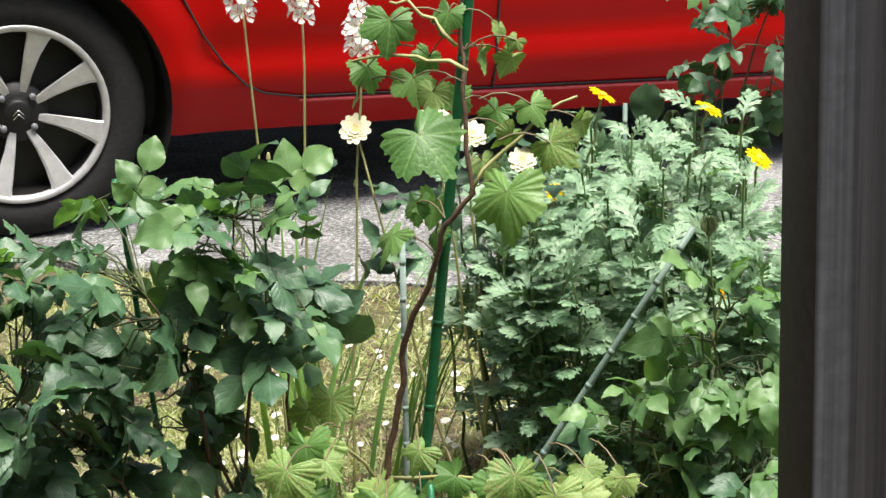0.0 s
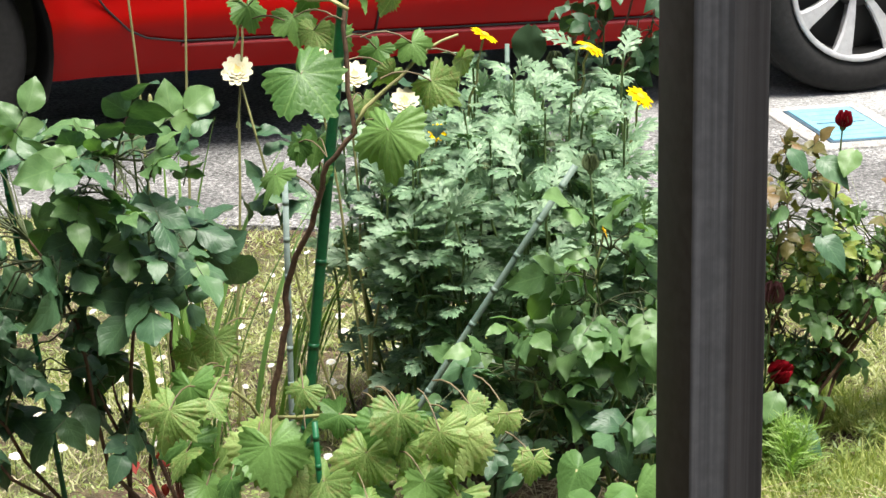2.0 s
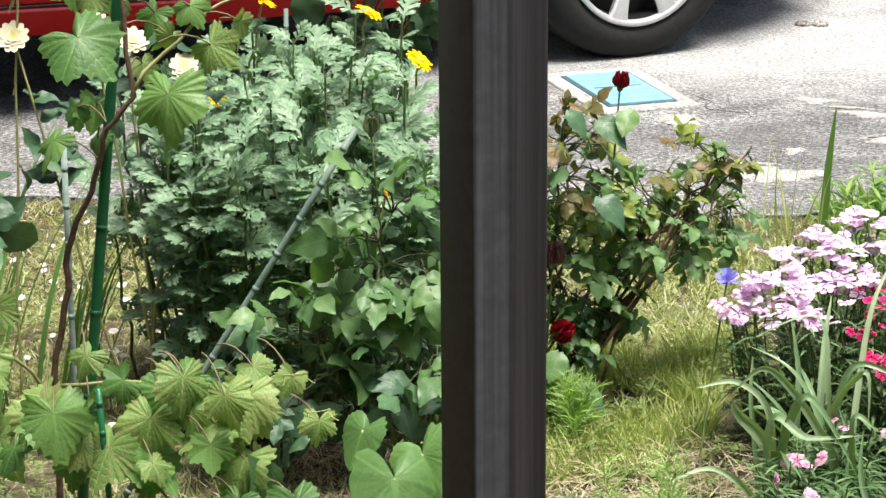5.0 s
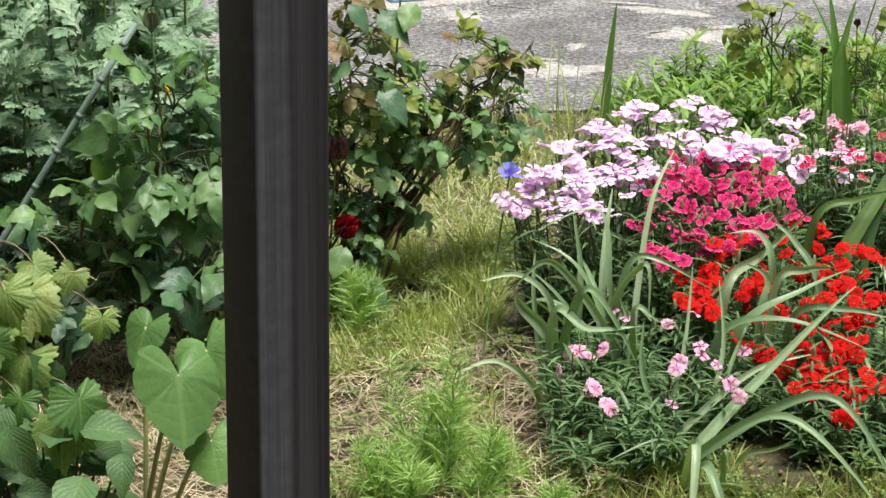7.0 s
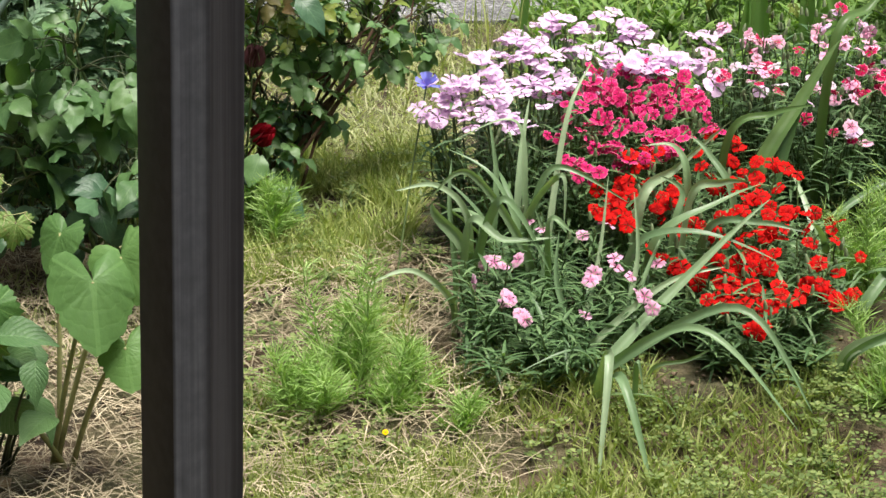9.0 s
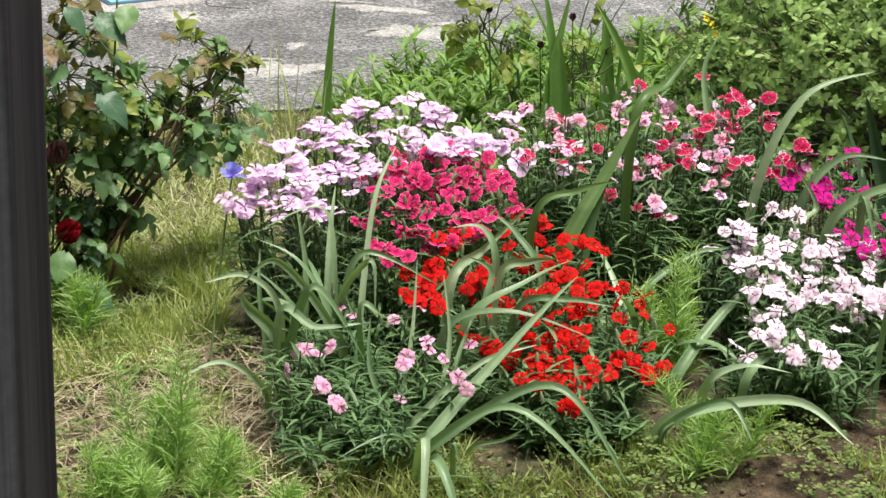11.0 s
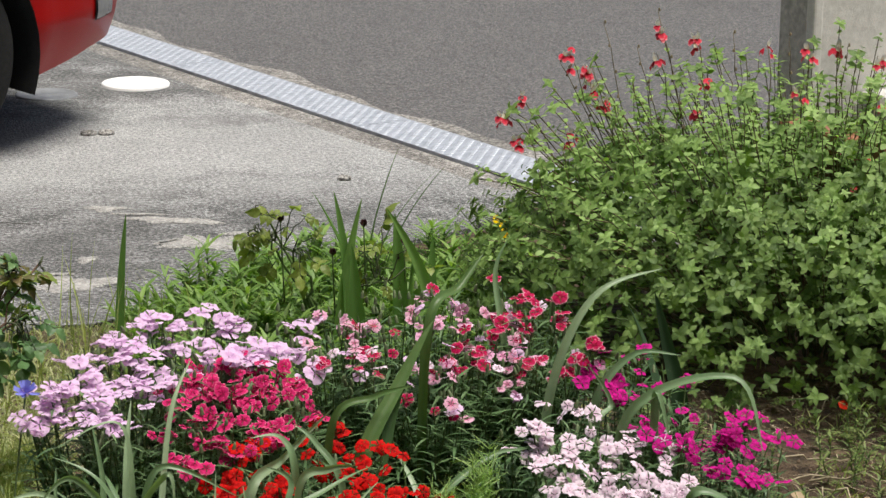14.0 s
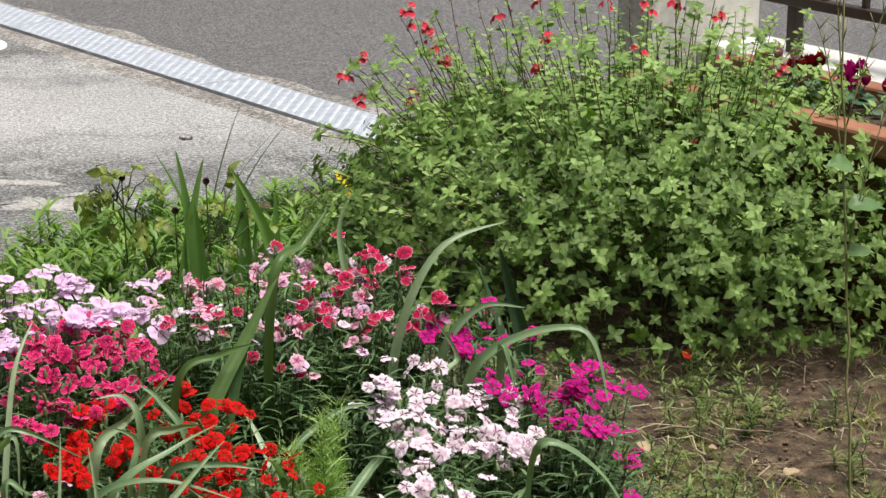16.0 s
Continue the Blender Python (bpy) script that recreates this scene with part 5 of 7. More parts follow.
# ---- stakes ----
def stake(name, label, a, b, radius, material, ribs=True):
    root = thing(name, (a[0], a[1], 0), label, "garden stake", "garden stakes")
    put("rod", mesh_of("rod", tube(bend(a, b, 0, 6), radius, 12), material), root)
    if ribs:
        d = np.array(b) - np.array(a)
        L = np.linalg.norm(d)
        bumps = [tube([np.array(a) + d * t - d / L * 0.004, np.array(a) + d * t + d / L * 0.004], radius * 1.09, 10) for t in np.arange(0.05, 0.98, 0.09)]
        for s in bumps:
            put("rib", mesh_of("rib", s, material), root)
    return root


stake("garden_stake", "thick green plastic coated garden stake holding a vine", (-0.96, 3.181, -0.03), (-0.808, 3.221, 1.35), 0.0078, MAT_STAKE)
stake("garden_stake", "thin weathered grey garden stake upright in soil", (-1.003, 3.376, -0.03), (-0.999, 3.377, 0.60), 0.0045, MAT_GREYSTAKE)
stake("garden_stake", "grey green garden stake leaning across a daisy clump", (-0.98, 3.496, -0.02), (-0.598, 3.571, 0.59), 0.0052, MAT_TEALSTAKE)
stake("garden_stake", "short faded teal garden stake among yellow daisies", (-0.842, 4.24, -0.02), (-0.832, 4.24, 0.635), 0.0042, MAT_TEALSTAKE)
stake("garden_stake", "thin dark green stake inside a rose bush", (-1.27, 3.17, -0.02), (-1.35, 3.145, 0.735), 0.0042, MAT_STAKE)
stake("garden_stake", "short dark green stake among vine leaves", (-0.80, 2.87, -0.02), (-0.822, 2.872, 0.42), 0.004, MAT_STAKE)


# ---- grape vine ----
def vine():
    r = np.random.default_rng(5)
    root = thing("grape_vine", (-0.985, 3.2, 0), "grape vine climbing a green stake, broad lobed leaves", "vine")
    trunk = [(-0.985, 3.2, -0.02), (-0.975, 3.19, 0.3), (-0.955, 3.19, 0.42), (-0.945, 3.19, 0.5), (-0.905, 3.18, 0.6), (-0.875, 3.17, 0.68), (-0.84, 3.17, 0.73), (-0.845, 3.175, 0.86), (-0.86, 3.2, 0.95), (-0.84, 3.2, 1.15)]
    P = np.array(trunk)
    t = np.linspace(0, 1, 40)
    P = np.stack([np.interp(t, np.linspace(0, 1, len(P)), P[:, k]) for k in range(3)], 1)
    P[:, 0] += 0.003 * np.sin(t * 31) + 0.002 * np.sin(t * 77)
    put("stem", mesh_of("stem", tube(P, [0.005, 0.0045, 0.0036, 0.0025], 8), MAT_WOOD), root, None, "twisted brown woody stem")
    side = [tube(bend(a, b, 0.02, 8, 0.004, r), [0.0032, 0.0018], 5) for a, b in (((-0.975, 3.19, 0.3), (-0.6, 2.96, 0.36)), ((-0.975, 3.19, 0.28), (-1.05, 3.05, 0.42)), ((-0.86, 3.19, 0.93), (-0.95, 3.18, 0.99)), ((-0.84, 3.17, 0.73), (-0.70, 3.22, 0.86)), ((-0.84, 3.17, 0.9), (-1.02, 3.2, 0.9)), ((-0.97, 3.19, 0.25), (-0.75, 2.92, 0.25)))]
    for s in side:
        put("shoot", mesh_of("shoot", s, MAT_STRAWSTEM), root)
    big = variants("vine_leaf", LEAF_VINE, lambda i: grape_leaf(1.0, 0.88 - 0.04 * i, 0.12, i), 5)
    young = variants("vine_leaf", LEAF_VINE_YOUNG, lambda i: grape_leaf(1.0, 0.9 - 0.03 * i, 0.14, 20 + i, 0.16), 5)
    stalks = []

    def place(x, y, z, s, kind, k, spin=None):
        a = r.normal(0, 0.5) if spin is None else spin
        tip = np.array([math.sin(a), -0.35, -math.cos(a)])
        nrm = np.array([0.1, -0.6, 0.75]) + r.normal(0, 0.5, 3)
        o = np.array([x, y, z + s * 0.12])
        put("leaf", kind[k % 5], root, frame_to(o, tip, nrm, s * 1.12))
        j = np.argmin(np.linalg.norm(P - o, axis=1))
        q = o + (P[j] - o) * min(1, 0.07 / (np.linalg.norm(P[j] - o) + 1e-6))
        stalks.append(tube(bend(o, q + (0, 0, 0.01), 0.012, 5), 0.0012, 4, False))
    upper = [(-0.887, 3.09, 0.815, 0.105), (-0.776, 3.12, 0.735, 0.105), (-0.95, 3.18, 0.955, 0.072), (-0.734, 3.2, 0.79, 0.07), (-0.955, 3.18, 0.655, 0.07), (-0.87, 3.19, 0.97, 0.05),
             (-0.99, 3.2, 0.89, 0.055), (-0.925, 3.2, 0.875, 0.06), (-0.90, 3.21, 0.7, 0.06), (-0.83, 3.2, 0.915, 0.045), (-0.79, 3.22, 0.905, 0.045), (-0.70, 3.24, 0.815, 0.055)]
    for k, (x, y, z, s) in enumerate(upper):
        place(x, y, z, s, young if k in (3, 10, 11) else big, k)
    sprouts = [(-0.895, 3.19, 0.86, 0.052), (-0.805, 3.21, 0.95, 0.03), (-0.78, 3.2, 0.935, 0.028), (-0.79, 3.21, 0.8, 0.045), (-0.83, 3.2, 0.765, 0.045), (-1.06, 3.1, 0.42, 0.052), (-1.005, 3.2, 0.86, 0.04),
               (-0.905, 3.21, 0.905, 0.042), (-0.87, 3.23, 0.845, 0.058), (-0.815, 3.22, 0.83, 0.055), (-0.925, 3.2, 0.7, 0.048), (-0.895, 3.19, 0.66, 0.048), (-0.76, 3.2, 0.845, 0.05)]
    for k, (x, y, z, s) in enumerate(sprouts):
        place(x, y, z, s, young if k < 7 else big, k)
    for k in range(40):
        u = r.random()
        x = -1.02 + 0.46 * u
        place(x, 2.98 - 0.12 * r.random(), 0.265 + 0.16 * r.random() - 0.04 * (u > 0.85), r.uniform(0.045, 0.098), young if r.random() < 0.42 else big, k)
    for k, (x, y, z, s) in enumerate([(-0.879, 2.86, 0.375, 0.095), (-0.64, 2.93, 0.385, 0.085), (-0.72, 2.91, 0.415, 0.075), (-0.645, 2.92, 0.30, 0.085), (-0.838, 2.88, 0.455, 0.05), (-1.01, 3.05, 0.455, 0.065), (-0.585, 2.95, 0.41, 0.045), (-0.55, 2.95, 0.35, 0.05)]):
        place(x, y, z, s, big if k == 0 else young, k)
    for s in stalks:
        put("leaf_stalk", mesh_of("leaf_stalk", s, MAT_SHOOT), root)
    a = np.linspace(0, 11, 40)
    curl = [tube(np.stack([x + 0.05 * a / 11 + 0.006 * np.cos(a), y + 0.006 * np.sin(a), z + 0.02 * np.sin(a / 4)], 1), 0.0007, 4, False) for x, y, z in ((-0.6, 2.93, 0.41), (-0.57, 2.93, 0.36))]
    for s in curl:
        put("tendril", mesh_of("tendril", s, MAT_STRAWSTEM), root)


vine()


# ---- tall white spikes and grassy leaves ----
def flower_spikes():
    r = np.random.default_rng(9)
    bloom = variants("floret", P_SNOW, lambda i: flower5(0.02, 0.7, 0.5, 0.2, 0.03, i), 2)
    for x, y, z, bx, by in ((-1.346, 3.684, 0.905, -1.30, 3.72), (-1.255, 3.716, 0.898, -1.275, 3.72), (-1.168, 3.744, 0.838, -1.21, 3.75)):
        root = thing("flower_spike", (bx, by, 0), "slender white flower spike on a thin pale stalk", "flower", "white flower spikes")
        put("stalk", mesh_of("stalk", tube(bend((bx, by, -0.01), (x, y, z + 0.02), 0.0, 8, 0.002, r), [0.003, 0.0018], 5), MAT_STRAWSTEM), root)
        for k in range(26):
            a, h = k * 2.4, -0.03 + 0.08 * k / 26
            w = 0.019 * math.sin(math.pi * (0.15 + 0.8 * k / 26))
            p = (x + w * math.cos(a), y + w * math.sin(a), z + h)
            put("floret", bloom[k % 2], root, turn_to(p, (math.cos(a) + r.normal(0, 0.3), math.sin(a) - 0.2, 0.25 + 0.5 * k / 26), r.uniform(0.008, 0.015), a))
        bud = dome(0.004, 0.012)
        put("bud", mesh_of("bud", bud, MAT_STRAWSTEM), root, Matrix.Translation((bx * 0.45 + x * 0.55 + 0.002, by, z * 0.7)))
    tuft = thing("leaf_tuft", (-1.29, 3.76, 0), "tuft of tall narrow green grassy leaves", "grass tuft")
    for k in range(30):
        bx, by = -1.28 + r.normal(0, 0.035), 3.76 + r.normal(0, 0.05)
        put("blade", mesh_of("blade", strap((bx, by, -0.01), r.uniform(0, 360), r.uniform(0.25, 0.62), r.uniform(0.007, 0.012), r.uniform(80, 89), r.uniform(40, 80)), LEAF_BLADE), tuft)
    tuft = thing("leaf_tuft", (-1.16, 3.95, 0), "tuft of tall narrow green grassy leaves", "grass tuft")
    for k in range(22):
        put("blade", mesh_of("blade", strap((-1.18 + r.normal(0, 0.02), 3.95 + r.normal(0, 0.03), -0.01), r.uniform(-40, 60), r.uniform(0.2, 0.46), r.uniform(0.006, 0.01), r.uniform(74, 88), r.uniform(45, 75)), LEAF_BLADE), tuft)


flower_spikes()


# ---- daisy clump ----
def daisy(root, p, axis, size, petal, stem_to, centre=True, k=0):
    head = put("flower", variants("daisy_flower", petal, lambda i: (daisy_petals(13, 0.2, 0.02, 2, i) if petal is P_YELLOW else daisy_petals(11, 0.3, 0.25, 4, i)), 2)[k % 2], root, turn_to(p, axis, size, k), "yellow daisy flower" if petal is P_YELLOW else "cream daisy flower")
    if centre:
        put("flower_centre", mesh_of("flower_centre", dome(size * 0.3, size * 0.16), CENTRE_YELLOW), head, turn_to(np.array(p) + np.array(axis) / np.linalg.norm(axis) * size * 0.05, axis, 1.0))
    put("flower_stem", mesh_of("flower_stem", tube(bend(stem_to, p, 0.0, 7, 0.003), [0.0028, 0.002], 5), MAT_STRAWSTEM), root)


def mum_clump():
    r = np.random.default_rng(13)
    root = thing("marguerite_clump", (-0.82, 4.02, 0), "bushy clump of grey green cut leaves with yellow daisies", "daisy plant")
    stems, ms = [], []
    for k in range(120):
        a, q = r.uniform(0, 2 * np.pi), math.sqrt(r.random())
        bx, by = -0.76 + 0.33 * q * math.cos(a), 4.0 + 0.24 * q * math.sin(a)
        top = 0.6 - 0.18 * q * q + r.normal(0, 0.05)
        top -= 0.1 * max(0, (-0.9 - bx) / 0.2)
        tx, ty = bx + 0.05 * q * math.cos(a) + r.normal(0, 0.015), by + 0.05 * q * math.sin(a) - 0.03
        P = bend((bx, by, 0), (tx, ty, top), 0.0, 9, 0.006, r)
        stems.append(tube(P, [0.0034, 0.002], 5, False))
        for h in np.arange(0.16, 1.0, 0.075):
            i = h * 8
            j = int(i)
            p = P[min(j, 7)] * (1 - (i - j)) + P[min(j + 1, 8)] * (i - j)
            if h < 0.5 and r.random() < 0.55:
                continue
            for _ in range(2):
                b = r.uniform(0, 2 * np.pi)
                d = np.array([math.cos(b), math.sin(b) - 0.25, 0.3 + 0.95 * h + r.normal(0, 0.3)])
                ms.append(frame_to(p, d, (0.05, -0.4, 0.9) + r.normal(0, 0.35, 3), r.uniform(0.04, 0.07)))
    tagged(put("stem", mesh_of("stem", merge(stems), MAT_STEM), root), kind="stuff")
    order = sorted(range(len(ms)), key=lambda i: ms[i][1, 3] - 0.6 * ms[i][2, 3])
    vs = variants("leaf", LEAF_MUM, mum_blade)
    for n, i in enumerate(order[:300]):
        put("leaf", vs[n % 4], root, ms[i])
    for v in range(4):
        put("foliage", mesh_of("foliage", spread(mum_blade(v), [ms[i] for i in order[300 + v::4]]), LEAF_MUM), root)
    for k, (p, ax) in enumerate((((-0.832, 4.036, 0.692), (0.5, 0.05, 0.85)), ((-0.655, 4.069, 0.667), (0.45, -0.02, 0.88)), ((-0.557, 3.982, 0.605), (0.6, -0.2, 0.75)), ((-0.89, 3.922, 0.548), (0.1, -0.7, 0.4)), ((-0.568, 3.66, 0.463), (0.7, 0.2, 0.3)))):
        daisy(root, p, ax, 0.026 if k < 3 else 0.016, P_YELLOW, (p[0] - 0.03, p[1], p[2] - 0.16), True, k)
    for k, (x, y, z) in enumerate(((-0.78, 3.9, 0.50), (-0.70, 3.93, 0.53), (-0.81, 3.92, 0.49), (-0.93, 3.8, 0.42), (-0.99, 3.8, 0.40), (-0.88, 3.85, 0.46))):
        put("bud", mesh_of("bud", dome(0.009, 0.009), BUD_GREEN), root, Matrix.Translation((x, y, z)))
    cream = thing("cream_chrysanthemum", (-1.02, 3.82, 0), "cream white chrysanthemum blooms on slender stems", "chrysanthemum")
    for k, (p, ax) in enumerate((((-1.179, 3.741, 0.683), (0.1, -0.8, 0.5)), ((-0.919, 3.812, 0.625), (0.2, -0.7, 0.6)), ((-0.998, 3.792, 0.669), (0.3, -0.5, 0.7)), ((-1.06, 3.79, 0.70), (0.1, -0.4, 0.9)))):
        daisy(cream, p, ax, 0.027 - 0.003 * (k % 2), P_CREAM, (-1.04 + 0.02 * k, 3.84, 0.0), False, k)
        for j in range(15):
            d = unit(r)
            put("leaf", variants("leaf", LEAF_ROSE, rose_blade)[j % 4], cream, frame_to((p[0] + 0.055 * r.normal() + 0.04, p[1] + 0.03, p[2] - 0.04 - 0.2 * r.random()), d * (1, 1, 0.4), (0, -0.4, 0.9), 0.045))


mum_clump()


# ---- big soft leaves by the post ----
def broad_leaf_plant():
    r = np.random.default_rng(17)
    root = thing("broad_leaved_plant", (-0.52, 2.99, 0), "low plant with large soft heart shaped light green leaves", "plant")
    vs = variants("broad_leaf", LEAF_BIG, lambda i: lobed_leaf(1.0, 3, 0.12, 0.03, 0.06, 60 + i, 0.75, 0.25))
    stalks = []
    spots = [(-0.445, 2.90, 0.30, 0.118, 0.15), (-0.415, 2.95, 0.315, 0.10, 0.5), (-0.405, 2.91, 0.205, 0.085, 0.2), (-0.585, 2.84, 0.29, 0.105, -0.5), (-0.62, 2.85, 0.25, 0.09, -0.9), (-0.5, 2.99, 0.33, 0.08, -0.3),
             (-0.54, 2.9, 0.2, 0.085, -0.4), (-0.64, 2.88, 0.2, 0.09, 0.3), (-0.70, 2.86, 0.24, 0.09, 0.2), (-0.57, 2.98, 0.38, 0.075, 0.4), (-0.52, 2.92, 0.12, 0.07, 0.3), (-0.60, 2.9, 0.13, 0.08, -0.2), (-0.67, 2.92, 0.14, 0.08, 0.1), (-0.76, 2.88, 0.17, 0.09, 0.4), (-0.84, 2.88, 0.2, 0.09, -0.3), (-0.56, 2.93, 0.25, 0.09, 0.2), (-0.5, 2.95, 0.2, 0.08, -0.5), (-0.66, 2.95, 0.3, 0.09, 0.4), (-0.73, 2.93, 0.1, 0.08, 0.2)]
    heart = (0, 1, 2, 5, 11)
    for k, (x, y, z, s, a) in enumerate(spots):
        if k not in heart:
            continue
        tip = np.array([math.sin(a), -0.45, -math.cos(a) * 0.8])
        put("leaf", vs[k % 4], root, frame_to((x, y, z), tip, np.array([0.05, -0.75, 0.65]) + r.normal(0, 0.2, 3), s * (1.0 if k == 0 else 0.9)))
        stalks.append(tube(bend((-0.5 + r.normal(0, 0.012), 2.97, 0), (x, y, z), 0.03, 8), [0.0045, 0.0022], 6))
    low = thing("ribbed_leaf_plant", (-0.62, 2.93, 0), "low plant with pointed ribbed mid green leaves", "plant")
    ovate = variants("ribbed_leaf", LEAF_RIBBED, lambda i: leaf(1.0, [0.05, 0.24, 0.33, 0.35, 0.31, 0.22, 0.11, 0.008], fold=0.15 + 0.1 * i, droop=0.2 + 0.1 * i, twist=0.2 * (i - 1.5), across=4, ripple=0.02))
    for k in range(60):
        u, v = r.random(), r.random()
        x, y, z = -0.84 + 0.34 * u, 2.83 + 0.12 * v, 0.08 + 0.19 * r.random() * (1 - 0.3 * abs(2 * u - 1))
        d = np.array([r.normal(0, 0.8), -0.35 + r.normal(0, 0.4), r.normal(0.0, 0.35)])
        put("leaf", ovate[k % 4], low, frame_to((x, y, z), d, np.array([0, -0.5, 0.8]) + r.normal(0, 0.25, 3), r.uniform(0.05, 0.085)))
        put("leaf_stalk", mesh_of("leaf_stalk", tube(bend((-0.66 + 0.5 * (x + 0.68), 2.94, 0), (x, y, z), 0.02, 6), [0.0026, 0.0015], 5), MAT_TWIG), low)
    for s in stalks:
        put("leaf_stalk", mesh_of("leaf_stalk", s, MAT_STRAWSTEM), root)


broad_leaf_plant()


# ---- pinks ----
def dianthus(name, label, poly, count, size, petals, seed, lift=0.0, fill=1.0, facing=(0, -0.45, 0.8), cluster=3, smooth_edge=0.17, tilt=0.34):
    """A clump of pinks: stems with narrow leaves and flat flowers over a patch of the bed."""
    r = np.random.default_rng(seed)
    cx, cy = np.mean(np.array(poly), 0)
    root = thing("pink_clump", (cx, cy, 0.04), label, "dianthus", "dianthus clumps")
    stems, ms = [], []

    def top_of(p):
        return 0.12 + 0.25 * (p[1] - 3.1) + lift

    def stem_to(p, z):
        g = float(bed_height(np.array(p[0]), np.array(p[1])))
        b = (p[0] + (cx - p[0]) * 0.25 + r.normal(0, 0.02), p[1] + (cy - p[1]) * 0.15 + 0.03 + r.normal(0, 0.02), g - 0.01)
        P = bend(b, (p[0], p[1], z), 0.0, 7, 0.003, r)
        stems.append(tube(P, [0.0018, 0.0012], 4, False))
        for h in np.linspace(0.12, 0.95, 11):
            i = h * 6
            j = min(int(i), 5)
            q = P[j] * (1 - (i - j)) + P[j + 1] * (i - j)
            a = r.uniform(0, 6.28)
            for s in (0, math.pi):
                d = np.array([math.cos(a + s), math.sin(a + s), 0.5 + r.normal(0, 0.25)])
                ms.append((q, d, r.uniform(0.022, 0.05)))
    left = count
    k = 0
    while left > 0:
        p = in_polygon(poly, r)
        z = top_of(p) + r.normal(0, 0.012)
        stem_to(p, z)
        for _ in range(min(left, int(r.integers(1, cluster + 1)))):
            o = np.array([p[0] + r.normal(0, size * 0.55), p[1] + r.normal(0, size * 0.55), z + r.normal(0, size * 0.2)])
            ax = np.array(facing) + r.normal(0, tilt, 3)
            mat = petals[int(r.integers(len(petals)))]
            vs = variants("pink_flower", mat, lambda i: flower5(smooth_edge, 0.22 + 0.12 * (i % 3), 0.58 + 0.04 * (i % 2), 0.36, 0.09, i), 6)
            put("flower", vs[k % 6], root, turn_to(o, ax, size * 0.5 * r.uniform(0.7, 1.12), r.uniform(0, 6)))
            k += 1
            left -= 1
    for _ in range(int(count * 0.7 * fill) + 18):
        p = in_polygon(poly, r) + r.normal(0, 0.02, 2)
        stem_to(p, max(0.08, top_of(p) * r.uniform(0.55, 0.98)))
    tagged(put("stem", mesh_of("stem", merge(stems), MAT_STEM), root), kind="stuff")
    ms = frames(np.array([m[0] for m in ms]), np.array([m[1] for m in ms]), np.array([(0.0, 0.0, 1.0)] * len(ms)), [m[2] for m in ms])
    tagged(put("foliage", mesh_of("foliage", merge([spread(thin_blade(0), ms[::2]), spread(thin_blade(2), ms[1::2])]), LEAF_DIANTHUS), root), kind="stuff")
    bud = variants("bud", BUD_GREEN, lambda i: dome(0.0035, 0.014, 6, 3), 1)[0]
    for _ in range(int(count * (0.25 if fill < 2.5 or count < 50 else 0.8))):
        p = in_polygon(poly, r)
        put("bud", bud, root, turn_to((p[0], p[1], top_of(p) + r.normal(0, 0.015)), (r.normal(0, 0.2), r.normal(0, 0.2), 1), 1.0))
    return root


dianthus("pinks", "lilac pink dianthus clump in full bloom", [(-0.04, 3.72), (0.06, 3.9), (0.15, 4.0), (0.44, 3.97), (0.43, 3.83), (0.3, 3.82), (0.16, 3.74), (0.1, 3.64), (-0.03, 3.64)], 205, 0.037, [P_LILAC], 101, 0.012, 0.9, (0, -0.06, 0.95), 5, 0.05, 0.24)
dianthus("pinks", "deep pink dianthus clump in full bloom", [(0.17, 3.72), (0.2, 3.8), (0.31, 3.85), (0.41, 3.8), (0.42, 3.68), (0.28, 3.57), (0.18, 3.52)], 185, 0.0275, [P_MAGENTA], 102, 0.01, 0.8, (0, -0.35, 0.85), 4)
dianthus("pinks", "bright scarlet dianthus clump spilling to the soil", [(0.2, 3.42), (0.29, 3.61), (0.44, 3.7), (0.57, 3.52), (0.61, 3.4), (0.57, 3.25), (0.44, 3.12), (0.36, 3.3)], 195, 0.029, [P_RED], 103, 0.0, 1.3, (0, -0.45, 0.75), 4)
dianthus("pinks", "mixed pale pink dianthus clump with many buds", [(0.39, 3.95), (0.59, 4.08), (0.86, 4.0), (0.9, 3.82), (0.69, 3.7), (0.5, 3.72), (0.43, 3.85)], 165, 0.0275, [P_MIX, P_WHITE, P_CRIMSON, P_LPINK, P_LILAC, P_MIX, P_CRIMSON], 104, 0.0, 3.0, (0, -0.2, 0.9), 3)
dianthus("pinks", "crimson dianthus clump with white rimmed petals", [(0.72, 3.88), (0.78, 4.06), (0.9, 3.98), (0.92, 3.8), (0.8, 3.76)], 34, 0.031, [P_CRIMSON], 105, 0.02, 1.2, (0, -0.35, 0.85), 3)
dianthus("pinks", "pale pink and white dianthus clump", [(0.7, 3.64), (0.85, 3.72), (0.98, 3.58), (0.92, 3.36), (0.82, 3.26), (0.71, 3.32), (0.76, 3.45)], 118, 0.033, [P_WHITE], 106, 0.0, 1.6, (0, -0.3, 0.88), 4, 0.07)
dianthus("pinks", "magenta purple dianthus clump leaning outwards", [(0.88, 3.82), (1.01, 3.92), (1.05, 3.74), (1.16, 3.6), (1.13, 3.42), (1.05, 3.25), (1.0, 3.5), (0.92, 3.66)], 105, 0.03, [P_PURPLE], 107, 0.0, 1.4, (0.15, -0.3, 0.85), 4)
dianthus("pinks", "sparse light pink dianthus clump with leafy stems", [(0.0, 3.4), (0.12, 3.5), (0.24, 3.42), (0.34, 3.3), (0.2, 3.14), (0.03, 3.16)], 24, 0.028, [P_LPINK], 108, 0.0, 6.0, (0, -0.4, 0.75), 2)


